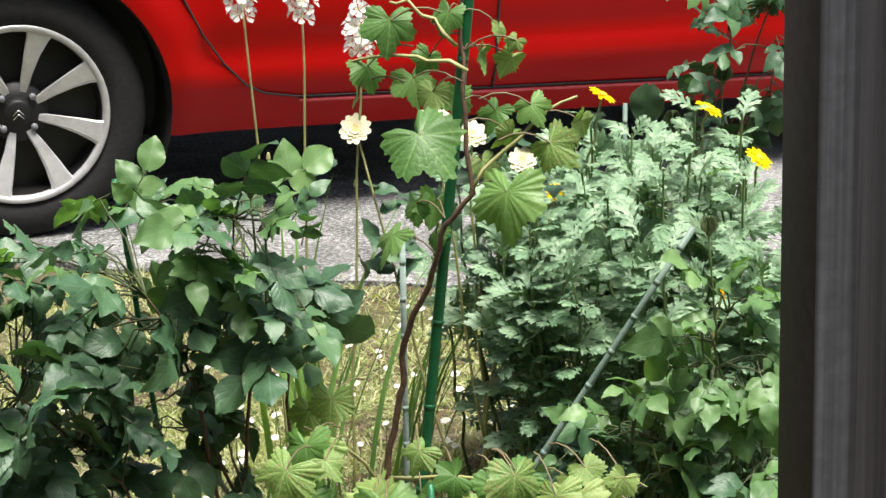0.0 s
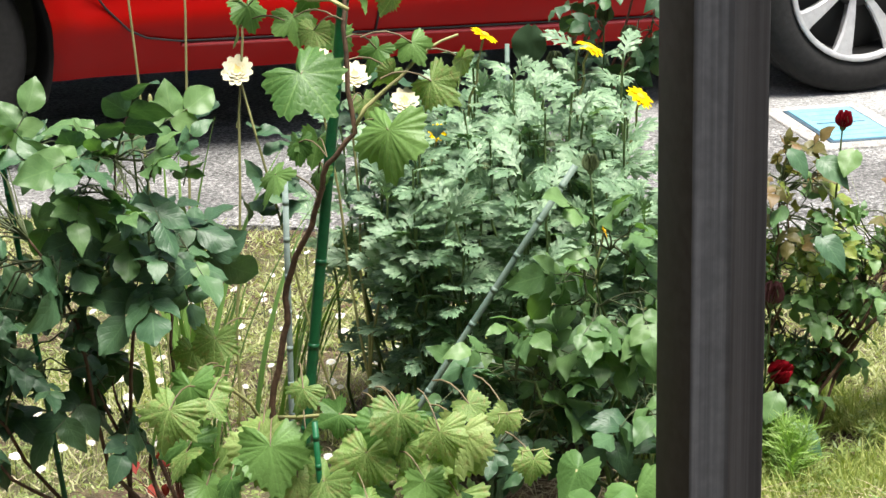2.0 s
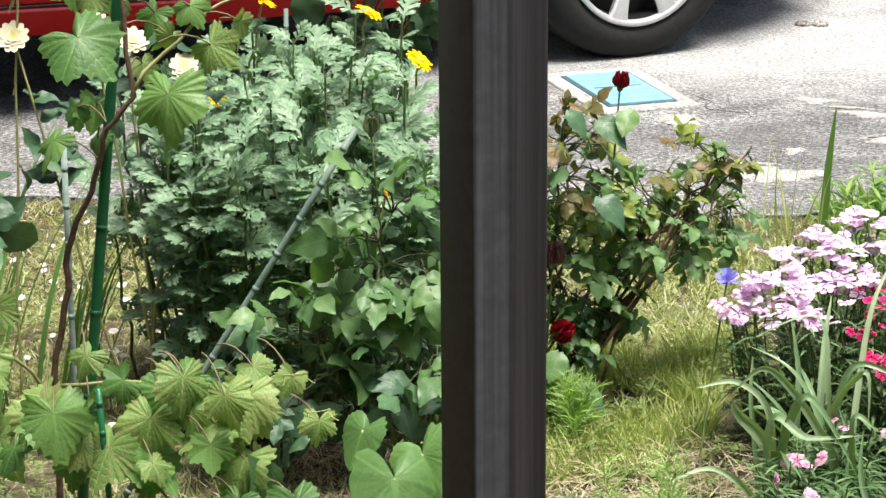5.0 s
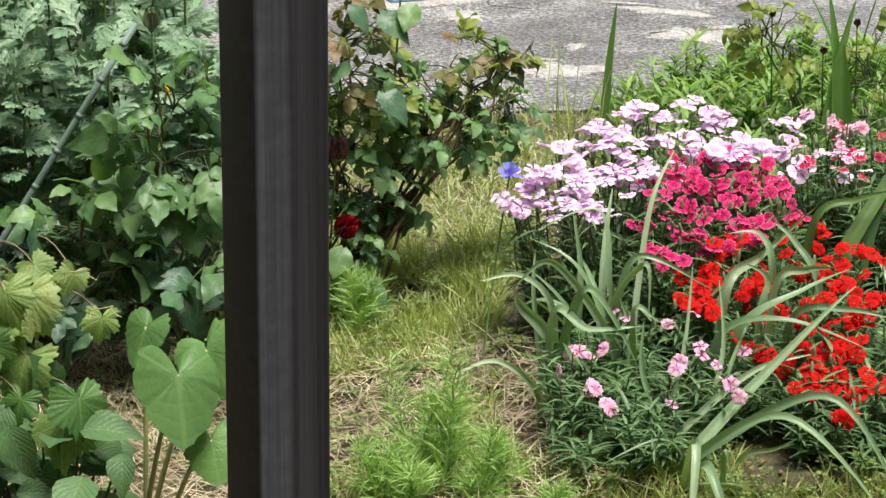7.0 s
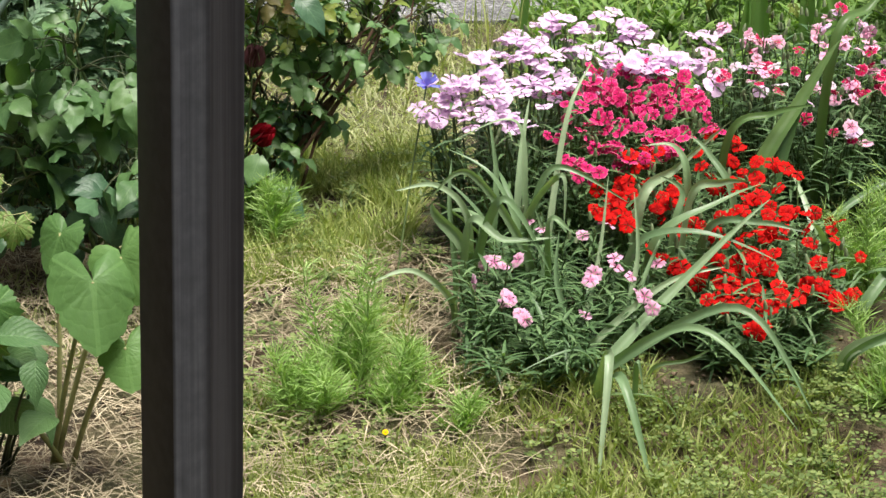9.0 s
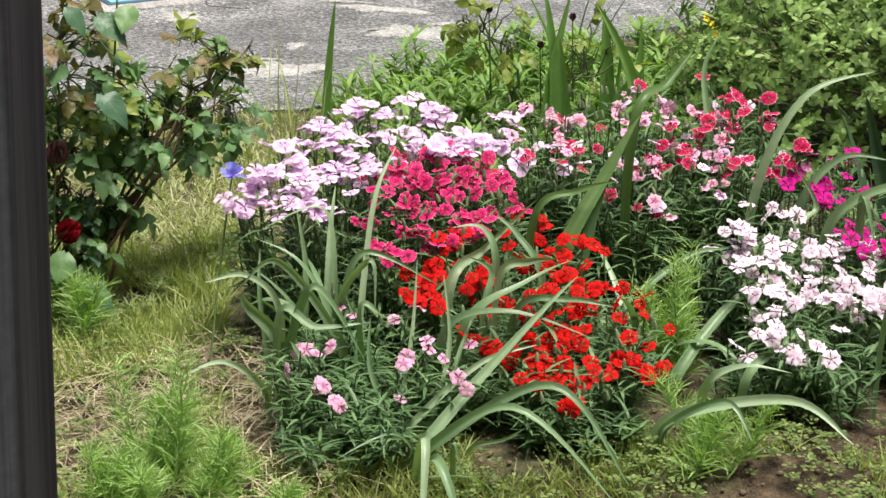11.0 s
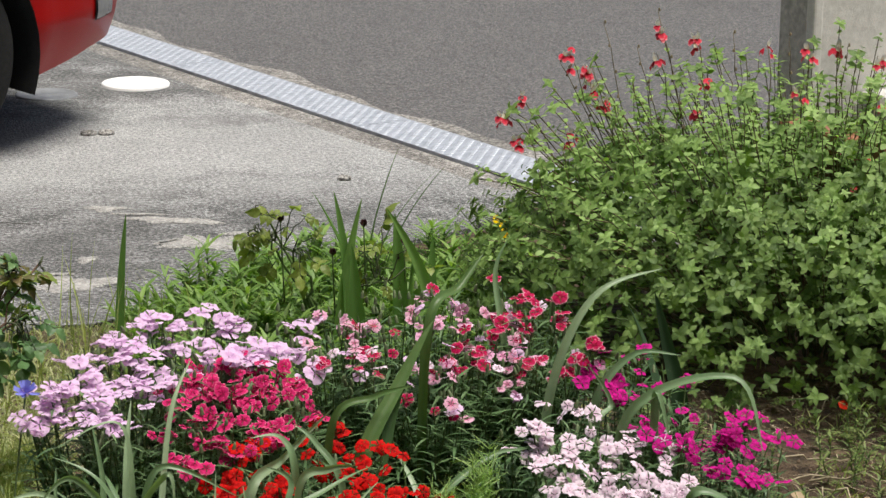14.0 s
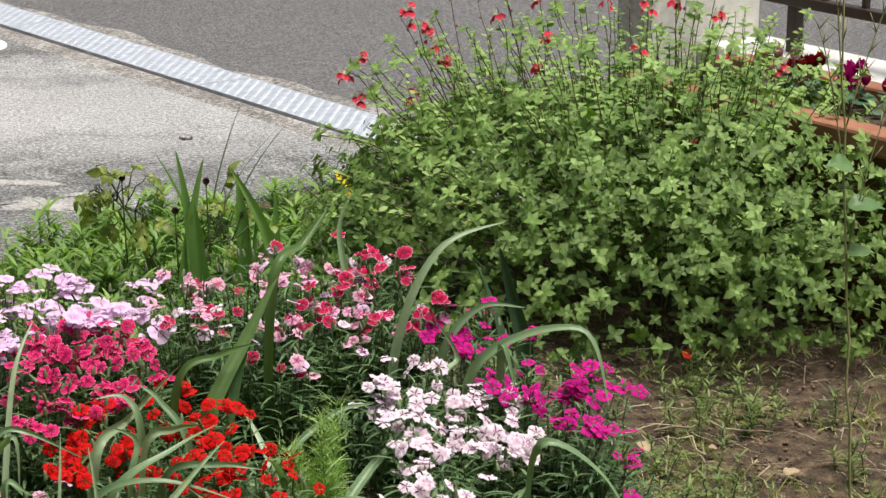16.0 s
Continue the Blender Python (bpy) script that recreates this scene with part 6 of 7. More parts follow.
# ---- arching strap leaves ----
def strap_plant(label, base, leaves, cat="strap leaf plant", material=None, group="strap leaf plants"):
    root = thing("strap_leaf_plant", base, label, cat, group)
    for az, length, width, e0, e1, roll in leaves:
        b = (base[0] + 0.012 * math.cos(radians(az)), base[1] + 0.012 * math.sin(radians(az)), base[2] - 0.01)
        put("leaf", mesh_of("leaf", strap(b, az, length, width, e0, e1, 18, roll), material or LEAF_STRAP), root)
    return root


def random_straps(n, seed, lengths, widths, e0, e1, az=(0, 360)):
    r = np.random.default_rng(seed)
    return [(r.uniform(*az), r.uniform(*lengths), r.uniform(*widths), r.uniform(*e0), r.uniform(*e1), r.normal(0, 0.5)) for _ in range(n)]


def curve_strap(pts, width, r, n=18):
    """A ribbon leaf from the soil through its base and crown to its tip."""
    b, a, t = [np.array(p, float) for p in pts]
    foot = np.array([b[0] + (b[0] - a[0]) * 0.12, b[1] + 0.02, min(0.03, b[2] - 0.02)])
    K = [foot * 2 - b, foot, b, a, t, t + (t - a) * 0.5 + (0, 0, -0.4 * abs(t[2] - a[2]))]
    P = []
    for i in range(1, 4):
        for s in np.linspace(0, 1, 8, endpoint=False):
            p0, p1, p2, p3 = K[i - 1:i + 3]
            P.append(0.5 * (2 * p1 + (p2 - p0) * s + (2 * p0 - 5 * p1 + 4 * p2 - p3) * s * s + (3 * p1 - p0 - 3 * p2 + p3) * s ** 3))
    P = np.array(P + [t])
    T = np.gradient(P, axis=0)
    T /= np.linalg.norm(T, axis=1)[:, None] + 1e-9
    ref = np.array([r.normal(0, 0.25), -0.75, 0.65 + r.normal(0, 0.2)])
    V, U, m = [], [], len(P)
    tw = r.normal(0, 0.5)
    for i in range(m):
        q = i / (m - 1)
        sd = np.cross(T[i], ref)
        sd /= np.linalg.norm(sd) + 1e-9
        up = np.cross(sd, T[i])
        sd, up = sd * math.cos(tw * q) + up * math.sin(tw * q), up * math.cos(tw * q) - sd * math.sin(tw * q)
        w = width * 0.45 * min(1.0, 0.7 + q) * (1 - q ** 3) + 0.0004
        for c in (-1, -0.5, 0, 0.5, 1):
            V.append(P[i] + sd * c * w + up * 0.5 * abs(c) * w)
            U.append((0.5 + 0.5 * c, q))
    F = [(i * 5 + j, i * 5 + j + 1, (i + 1) * 5 + j + 1, (i + 1) * 5 + j) for i in range(m - 1) for j in range(4)]
    return np.array(V), F, np.array(U)


def arching_plant(label, leaves, material=None):
    x, y = leaves[0][0][0], leaves[0][0][1] + 0.02
    r = np.random.default_rng(int(1000 * abs(x) + 10))
    root = thing("strap_leaf_plant", (x, y, 0.03), label, "strap leaf plant", "strap leaf plants")
    for b, a, t, w in leaves:
        put("leaf", mesh_of("leaf", curve_strap((b, a, t), w, r), material or LEAF_STRAP), root)


arching_plant("clump of arching pale green strap leaves bending to the soil", [
    ((0.229, 3.180, 0.071), (0.354, 3.100, 0.179), (0.493, 3.030, 0.062), 0.017),
    ((0.242, 3.200, 0.072), (0.411, 3.140, 0.195), (0.516, 3.070, 0.072), 0.018),
    ((0.227, 3.170, 0.032), (0.235, 3.100, 0.132), (0.220, 2.985, -0.039), 0.02),
    ((0.239, 3.170, 0.041), (0.255, 3.090, 0.098), (0.301, 2.985, -0.038), 0.022),
    ((0.241, 3.150, 0.051), (0.312, 3.100, 0.068), (0.344, 3.050, 0.031), 0.012),
    ((0.234, 3.200, 0.072), (0.333, 3.270, 0.164), (0.473, 3.360, 0.277), 0.021),
    ((0.221, 3.180, 0.080), (0.185, 3.140, 0.122), (0.107, 3.100, 0.101), 0.009),
    ((0.276, 3.140, 0.048), (0.275, 3.120, 0.118), (0.287, 3.120, 0.066), 0.009)])
arching_plant("narrow upright strap leaves among sparse pinks", [
    ((0.220, 3.250, 0.084), (0.322, 3.280, 0.171), (0.409, 3.300, 0.193), 0.012),
    ((0.198, 3.300, 0.061), (0.227, 3.350, 0.176), (0.239, 3.400, 0.290), 0.011),
    ((0.255, 3.280, 0.072), (0.284, 3.330, 0.177), (0.277, 3.380, 0.273), 0.01),
    ((0.215, 3.280, 0.053), (0.170, 3.320, 0.141), (0.169, 3.360, 0.214), 0.012),
    ((0.133, 3.360, 0.069), (0.155, 3.400, 0.162), (0.135, 3.420, 0.226), 0.013),
    ((0.264, 3.280, 0.055), (0.296, 3.320, 0.164), (0.333, 3.380, 0.231), 0.012),
    ((0.304, 3.180, 0.083), (0.349, 3.160, 0.105), (0.378, 3.150, 0.126), 0.006)])
arching_plant("tangled looping pale strap leaves beside lilac pinks", [
    ((0.126, 3.420, 0.153), (0.037, 3.420, 0.280), (-0.022, 3.400, 0.247), 0.015),
    ((0.048, 3.400, 0.145), (0.087, 3.370, 0.258), (0.161, 3.360, 0.147), 0.018),
    ((0.040, 3.400, 0.207), (0.090, 3.360, 0.198), (0.170, 3.370, 0.202), 0.016),
    ((0.036, 3.450, 0.193), (-0.012, 3.430, 0.254), (-0.073, 3.400, 0.255), 0.012),
    ((0.133, 3.450, 0.123), (0.076, 3.470, 0.250), (-0.000, 3.500, 0.289), 0.013),
    ((0.076, 3.500, 0.157), (0.077, 3.520, 0.241), (0.064, 3.550, 0.317), 0.012),
    ((0.121, 3.500, 0.214), (0.103, 3.520, 0.328), (0.010, 3.500, 0.302), 0.01),
    ((0.110, 3.500, 0.158), (0.115, 3.550, 0.269), (0.125, 3.600, 0.339), 0.013)])
arching_plant("pale twisted strap leaves at the bed edge", [
    ((0.130, 3.460, 0.174), (0.163, 3.460, 0.279), (0.274, 3.440, 0.235), 0.013),
    ((0.121, 3.460, 0.192), (0.171, 3.430, 0.277), (0.179, 3.420, 0.193), 0.014),
    ((0.015, 3.360, 0.101), (-0.045, 3.320, 0.161), (-0.113, 3.280, 0.149), 0.011),
    ((0.160, 3.380, 0.134), (0.157, 3.370, 0.228), (0.188, 3.360, 0.215), 0.016),
    ((0.038, 3.420, 0.150), (-0.008, 3.420, 0.209), (-0.019, 3.420, 0.230), 0.024),
    ((0.022, 3.450, 0.101), (0.008, 3.470, 0.211), (0.009, 3.500, 0.273), 0.01),
    ((0.159, 3.500, 0.142), (0.182, 3.570, 0.319), (0.219, 3.640, 0.389), 0.011),
    ((0.091, 3.400, 0.087), (0.059, 3.410, 0.155), (0.053, 3.410, 0.204), 0.014)])
arching_plant("arching strap leaves between scarlet pinks", [
    ((0.292, 3.450, 0.234), (0.349, 3.520, 0.265), (0.440, 3.600, 0.319), 0.019),
    ((0.280, 3.350, 0.196), (0.370, 3.330, 0.232), (0.493, 3.320, 0.193), 0.015),
    ((0.310, 3.360, 0.202), (0.401, 3.380, 0.260), (0.475, 3.420, 0.282), 0.017),
    ((0.360, 3.420, 0.248), (0.410, 3.440, 0.272), (0.451, 3.450, 0.272), 0.016),
    ((0.367, 3.500, 0.237), (0.347, 3.520, 0.295), (0.300, 3.520, 0.298), 0.013),
    ((0.437, 3.500, 0.217), (0.400, 3.530, 0.282), (0.370, 3.550, 0.306), 0.014),
    ((0.390, 3.400, 0.208), (0.465, 3.380, 0.232), (0.529, 3.360, 0.228), 0.013),
    ((0.342, 3.420, 0.198), (0.353, 3.440, 0.254), (0.317, 3.440, 0.279), 0.012)])
arching_plant("long arching grey green leaves beside magenta pinks", [
    ((0.809, 3.740, 0.278), (0.882, 3.760, 0.433), (1.006, 3.800, 0.468), 0.017),
    ((0.911, 3.620, 0.277), (1.071, 3.580, 0.344), (1.107, 3.520, 0.234), 0.018),
    ((0.943, 3.360, 0.232), (1.035, 3.320, 0.196), (1.079, 3.220, 0.091), 0.018),
    ((0.641, 3.420, 0.101), (0.747, 3.520, 0.181), (0.903, 3.640, 0.219), 0.021),
    ((0.884, 3.750, 0.245), (0.950, 3.760, 0.332), (1.027, 3.740, 0.336), 0.016),
    ((0.773, 3.950, 0.279), (0.764, 4.000, 0.408), (0.787, 4.020, 0.466), 0.013),
    ((0.864, 4.000, 0.330), (0.867, 4.000, 0.378), (0.849, 3.990, 0.398), 0.01),
    ((0.953, 3.620, 0.232), (0.952, 3.600, 0.320), (0.973, 3.570, 0.220), 0.015)])
arching_plant("arching green leaves drooping below white pinks", [
    ((0.593, 3.200, 0.117), (0.751, 3.140, 0.169), (0.824, 3.060, 0.136), 0.02),
    ((0.586, 3.200, 0.104), (0.660, 3.150, 0.164), (0.692, 3.100, 0.123), 0.013),
    ((0.722, 3.300, 0.142), (0.780, 3.350, 0.168), (0.812, 3.380, 0.180), 0.016),
    ((0.650, 3.260, 0.140), (0.700, 3.240, 0.180), (0.768, 3.220, 0.178), 0.014),
    ((0.559, 3.500, 0.160), (0.666, 3.550, 0.237), (0.739, 3.580, 0.242), 0.014),
    ((0.869, 3.660, 0.239), (0.898, 3.680, 0.277), (0.864, 3.700, 0.335), 0.012)])
arching_plant("stout dark green upright leaves rising above pinks", [
    ((0.479, 3.600, 0.215), (0.552, 3.660, 0.336), (0.608, 3.700, 0.421), 0.03),
    ((0.505, 3.600, 0.178), (0.544, 3.660, 0.309), (0.591, 3.700, 0.385), 0.022),
    ((0.603, 3.720, 0.402), (0.663, 3.780, 0.453), (0.709, 3.820, 0.497), 0.018),
    ((0.515, 3.620, 0.207), (0.530, 3.640, 0.236), (0.544, 3.660, 0.309), 0.014),
    ((0.437, 3.620, 0.280), (0.504, 3.620, 0.323), (0.565, 3.600, 0.346), 0.014)], LEAF_SWORD)
arching_plant("two broad dark green upright leaves beside the salvia", [
    ((1.046, 3.950, 0.176), (1.020, 3.970, 0.288), (0.990, 3.980, 0.362), 0.032),
    ((1.094, 3.970, 0.168), (1.074, 3.990, 0.271), (1.047, 4.000, 0.370), 0.036)], LEAF_SHEATH)
strap_plant("short tangled strap leaves low among pinks", (0.13, 3.5, 0.06), random_straps(9, 2, (0.16, 0.26), (0.009, 0.014), (60, 85), (-60, 30), (60, 300)))
strap_plant("short strap leaves low between scarlet and white pinks", (0.6, 3.5, 0.06), random_straps(8, 3, (0.16, 0.28), (0.009, 0.015), (60, 85), (-60, 30)))


def sword_clump(label, base, n, seed, heights, spread_=0.04, width=(0.014, 0.024)):
    r = np.random.default_rng(seed)
    root = thing("sword_leaf_plant", base, label, "sword leaf plant", "sword leaf plants")
    for k in range(n):
        b = np.array([base[0] + r.normal(0, spread_), base[1] + r.normal(0, spread_ * 0.6), 0.02])
        L, lean = r.uniform(*heights), r.normal(0.04, 0.3) if n > 1 else 0.08
        mid = b + L * 0.55 * np.array([math.sin(lean * 0.7), 0.02, math.cos(lean * 0.7)])
        tip = b + L * np.array([math.sin(lean), 0.05, math.cos(lean)])
        put("leaf", mesh_of("leaf", curve_strap((b, mid, tip), r.uniform(*width), r), LEAF_BLADE if width[1] > 0.01 else LEAF_SWORD), root)


sword_clump("single upright green sword shaped leaf", (0.146, 4.96, 0), 1, 1, (0.28, 0.29), 0.0, (0.024, 0.025))
sword_clump("group of upright green sword shaped leaves", (0.63, 4.9, 0), 3, 5, (0.28, 0.37), 0.045, (0.03, 0.042))
sword_clump("group of upright green sword shaped leaves", (0.74, 4.86, 0), 6, 8, (0.2, 0.33), 0.06, (0.03, 0.044))
sword_clump("thin dark grass stalks standing upright", (0.72, 5.15, 0), 3, 9, (0.33, 0.4), 0.05, (0.003, 0.005))


# ---- feathery seedlings ----
def feathery(base, height, n, seed, label):
    r = np.random.default_rng(seed)
    root = thing("feathery_plant", base, label, "feathery plant", "feathery plants")
    stems, ms = [], []
    for k in range(n):
        b = np.array(base) + (r.normal(0, 0.03), r.normal(0, 0.025), 0)
        t = b + (r.normal(0, 0.03), r.normal(0, 0.03), height * r.uniform(0.6, 1.1))
        P = bend(b, t, 0, 7, 0.003, r)
        stems.append(tube(P, [0.0018, 0.0009], 4, False))
        for h in np.linspace(0.1, 0.97, 20):
            p = P[0] + (P[-1] - P[0]) * h
            for _ in range(5):
                d = unit(r) * (1, 1, 0.4) + (0, 0, 0.7)
                L = 0.052 * (1.1 - 0.5 * h) * r.uniform(0.6, 1.2)
                ms.append(frame_to(p, d, unit(r), L))
                q = p + d / np.linalg.norm(d) * L * 0.5
                ms.append(frame_to(q, d + unit(r) * 0.9, unit(r), L * 0.6))
                ms.append(frame_to(q, d + unit(r) * 0.9, unit(r), L * 0.6))
    put("stem", mesh_of("stem", merge(stems), LEAF_FENNEL), root)
    put("foliage", mesh_of("foliage", spread(leaf(1.0, [0.026, 0.026, 0.02, 0.006], 0.2, 0.3, across=1), ms), LEAF_FENNEL), root)


feathery((-0.12, 3.22, 0), 0.2, 7, 3, "bright green feathery seedling with thread leaves")
feathery((-0.03, 3.18, 0), 0.09, 4, 13, "bright green feathery seedling with thread leaves")
feathery((-0.17, 3.14, 0), 0.1, 4, 23, "bright green feathery seedling with thread leaves")
feathery((0.64, 3.5, 0.04), 0.21, 6, 4, "bright green feathery seedling with thread leaves")
feathery((-0.26, 3.86, 0), 0.12, 5, 5, "feathery seedling growing under a rose bush")
feathery((0.62, 3.2, 0.04), 0.13, 4, 6, "feathery seedling beside scarlet pinks")


def cornflower():
    root = thing("cornflower", (-0.075, 3.62, 0), "single blue cornflower on a thin dark stem", "cornflower")
    p = (-0.035, 3.76, 0.305)
    put("stem", mesh_of("stem", tube(bend((-0.075, 3.62, -0.01), p, 0.02, 9), [0.002, 0.0014], 5), MAT_STEM), root)
    r = np.random.default_rng(2)
    out = []
    for k in range(16):
        b = leaf(1.0, [0.06, 0.1, 0.22, 0.12], 0.4, -0.1, across=2, teeth=2, depth=0.4)
        M = np.array((Matrix.Rotation(k * 2.4, 3, "Z") @ Matrix.Rotation(r.uniform(0.1, 1.1), 3, "X")))
        out.append((b[0] @ M.T, b[1], b[2]))
    put("flower", mesh_of("flower", merge(out), P_BLUE), root, turn_to(p, (0.2, -0.5, 0.8), 0.022), "blue cornflower head")


cornflower()


# ---- salvia ----
def salvia():
    r = np.random.default_rng(77)
    c = np.array([1.66, 4.97, 0.0])
    root = thing("salvia_bush", c, "rounded leafy salvia bush with red and white flowers", "salvia bush")
    stems, woody, ms, sprigs, young = [], [], [], [], []

    def height(dx, dy):
        """How high the dense foliage reaches over a spot of the bush."""
        q2 = (dx / 0.78) ** 2 + (dy / (0.71 if dy < 0 else 0.5)) ** 2
        return 0.42 * math.sqrt(max(0.0, 1 - q2 ** 1.6)) * (1 - 0.28 * max(0.0, dx / 0.78) ** 1.5)

    def rosette(p, ax, size, out, layers=2):
        e1 = np.cross(ax, unit(r))
        e1 /= np.linalg.norm(e1)
        e2 = np.cross(ax, e1)
        for layer in range(layers):
            for s in range(4 if layer == 0 else 2):
                t = s * (1.57 if layer == 0 else 3.14) + 0.78 * layer + r.normal(0, 0.12)
                d = e1 * math.cos(t) + e2 * math.sin(t) + ax * (0.15 + 0.5 * layer)
                out.append(frame_to(p + ax * 0.008 * layer, d, ax + r.normal(0, 0.12, 3), size * r.uniform(0.8, 1.15) * (1 - 0.4 * layer)))

    # leafy stems, paired leaves crossing from node to node, a rosette at each tip
    for k in range(700):
        a, q = r.uniform(0, 2 * np.pi), math.sqrt(r.random()) * 0.98
        dx, dy = 0.78 * q * math.cos(a), (0.71 if math.sin(a) < 0 else 0.5) * q * math.sin(a)
        top = max(0.05, height(dx, dy) + r.normal(0, 0.03))
        lift = r.uniform(0.04, 0.2) if r.random() < (0.4 if dx < 0.1 else 0.25) and dx < 0.5 else 0.0
        base = c + (0.35 * dx, 0.35 * dy, 0)
        tip = c + (dx + 0.25 * lift * math.cos(a), dy, top + lift)
        P = bend(base, tip, 0.04 * q, 9, 0.008, r)
        (woody if lift else stems).append(tube(P, [0.0022, 0.0011], 4, False))
        sprigs.append(P)
        spin = r.uniform(0, 3)
        lo = 0.45 if lift == 0 else 0.6
        for n_, h in enumerate(np.linspace(lo, 0.97, 8)):
            i = h * 8
            j = min(int(i), 7)
            p = P[j] * (1 - (i - j)) + P[j + 1] * (i - j)
            for s in (0, math.pi):
                b = spin + n_ * 1.57 + s
                d = np.array([math.cos(b), math.sin(b) - 0.1, 0.35 + r.normal(0, 0.25)])
                (young if lift and h > 0.7 else ms).append(frame_to(p, d, (0, -0.3, 1) + r.normal(0, 0.3, 3), r.uniform(0.016, 0.027) * (1.15 - 0.35 * h)))
        out = np.array([dx, dy, 0.0]) * 1.2 + (0, -0.2, 0.75) + r.normal(0, 0.22, 3)
        rosette(P[-1], out / np.linalg.norm(out), r.uniform(0.016, 0.026), young if r.random() < 0.6 else ms)
    # side shoots at the surface
    for k in range(2300):
        a, q = r.uniform(np.pi * 0.85, 2 * np.pi + 0.15 * np.pi), r.random() ** 0.35
        dx, dy = 0.79 * q * math.cos(a), 0.72 * q * math.sin(a)
        z = height(dx, dy) if q < 0.93 else r.uniform(0.02, 0.25)
        if r.random() < 0.5:
            z *= r.uniform(0.15, 1.0)
        p = c + np.array([dx, dy, 0.02 + z])
        ax = np.array([dx / 0.78, dy / 0.56, 0.55]) + (0, -0.15, 0) + r.normal(0, 0.3, 3)
        ax /= np.linalg.norm(ax)
        rosette(p, ax, r.uniform(0.011, 0.025), young if r.random() < 0.08 + 0.4 * z else ms)
        stems.append(tube([p - ax * 0.06 + r.normal(0, 0.006, 3), p], 0.0011, 4, False))
    # inner leaves, deep in the shade
    for k in range(2600):
        a, q, h = r.uniform(0, 2 * np.pi), math.sqrt(0.25 + 0.6 * r.random()), r.random()
        dx, dy = 0.76 * q * math.cos(a), 0.54 * q * math.sin(a)
        p = c + (dx, dy, 0.02 + 0.92 * h * height(dx, dy))
        d = unit(r)
        for s in (-1, 1):
            ms.append(frame_to(p, s * d * (1, 1, 0.5) + (0, 0, 0.3), (0, -0.4, 0.9) + r.normal(0, 0.4, 3), r.uniform(0.014, 0.024)))
    tagged(put("stem", mesh_of("stem", merge(stems), MAT_STEM), root), kind="stuff")
    order = sorted(range(len(ms)), key=lambda i: ms[i][1, 3] + 0.3 * r.random())
    vs = variants("leaf", LEAF_SALVIA, salvia_blade, 2)
    for n, i in enumerate(order[:300]):
        put("leaf", vs[n % 2], root, ms[i])
    tagged(put("foliage", mesh_of("foliage", spread(salvia_blade(0), [ms[i] for i in order[300:]]), LEAF_SALVIA), root), kind="stuff")
    tagged(put("shoot", mesh_of("shoot", merge(woody), MAT_SHOOT), root), kind="stuff")
    lip = leaf(1.0, [0.1, 0.2, 0.36, 0.46, 0.2], 0.3, 0.5, teeth=3, depth=0.25, across=4)
    hood = leaf(0.7, [0.16, 0.2, 0.16, 0.05], 0.8, -0.4, across=2)
    lobe = [(lip[0] @ np.array(Matrix.Rotation(s * 0.9, 3, "Z")).T * 0.7, lip[1], lip[2]) for s in (-1, 1)]
    red = mesh_of("lip", merge([lip] + lobe), petal_mat("salvia_red", (0.55, 0.015, 0.035), (0.74, 0.05, 0.085), (0.84, 0.4, 0.42)))
    white = mesh_of("hood", hood, P_SNOW)
    spots = [(1.302, 5.029, 0.655), (0.982, 5.101, 0.452), (1.01, 5.1, 0.405), (1.745, 4.894, 0.60), (1.40, 5.0, 0.545), (1.19, 5.06, 0.485), (1.115, 5.08, 0.60), (1.165, 5.07, 0.565), (1.165, 5.07, 0.52), (1.66, 4.9, 0.63),
             (1.60, 4.92, 0.625), (1.52, 4.95, 0.62), (1.38, 5.0, 0.64), (1.71, 4.85, 0.42), (1.68, 4.86, 0.42), (1.70, 4.85, 0.345), (1.58, 4.9, 0.535), (1.30, 5.03, 0.59), (1.39, 5.0, 0.48), (1.02, 5.1, 0.5), (1.75, 4.85, 0.52), (1.13, 5.07, 0.42), (1.88, 4.85, 0.5)]
    tall = []
    for k, (x, y, z) in enumerate(spots):
        j = min(range(len(sprigs)), key=lambda i: np.linalg.norm(sprigs[i][-1][:2] - (x, y)))
        P = bend(sprigs[j][5], (x, y, z + 0.02), 0.0, 7, 0.004, r)
        tall.append(tube(P, [0.0016, 0.001], 4))
        for h in range(1, 6):
            for s in (0, math.pi):
                b = h * 1.57 + s
                young.append(frame_to(P[h], (math.cos(b), math.sin(b), 0.5), (0, -0.3, 1), r.uniform(0.012, 0.022)))
        for s in range(int(r.integers(3, 6))):
            b = r.uniform(0, 6.28)
            d = np.array([math.cos(b), math.sin(b) - 0.5, -0.1])
            o = (x + 0.008 * math.cos(b), y + 0.008 * math.sin(b), z + 0.008 * r.normal())
            put("flower", red, root, frame_to(o, d + (0, 0, -0.35), (0, -0.3, 1), r.uniform(0.014, 0.019)), "red lipped flower")
            if r.random() < 0.75:
                put("flower_hood", white, root, frame_to(o, d + (0, 0, 0.9), (0, 0, 1), 0.026), "white flower hood")
    for x, y, z in ((1.30, 5.03, 0.70), (1.19, 5.06, 0.67), (1.10, 5.08, 0.585), (1.45, 4.97, 0.66), (1.26, 5.04, 0.62), (1.56, 4.93, 0.66), (1.68, 4.9, 0.64)):
        j = min(range(len(sprigs)), key=lambda i: np.linalg.norm(sprigs[i][-1][:2] - (x, y)))
        P = bend(sprigs[j][5], (x, y, z), 0.0, 9, 0.002, r)
        tall.append(tube(P, [0.0015, 0.0008], 4))
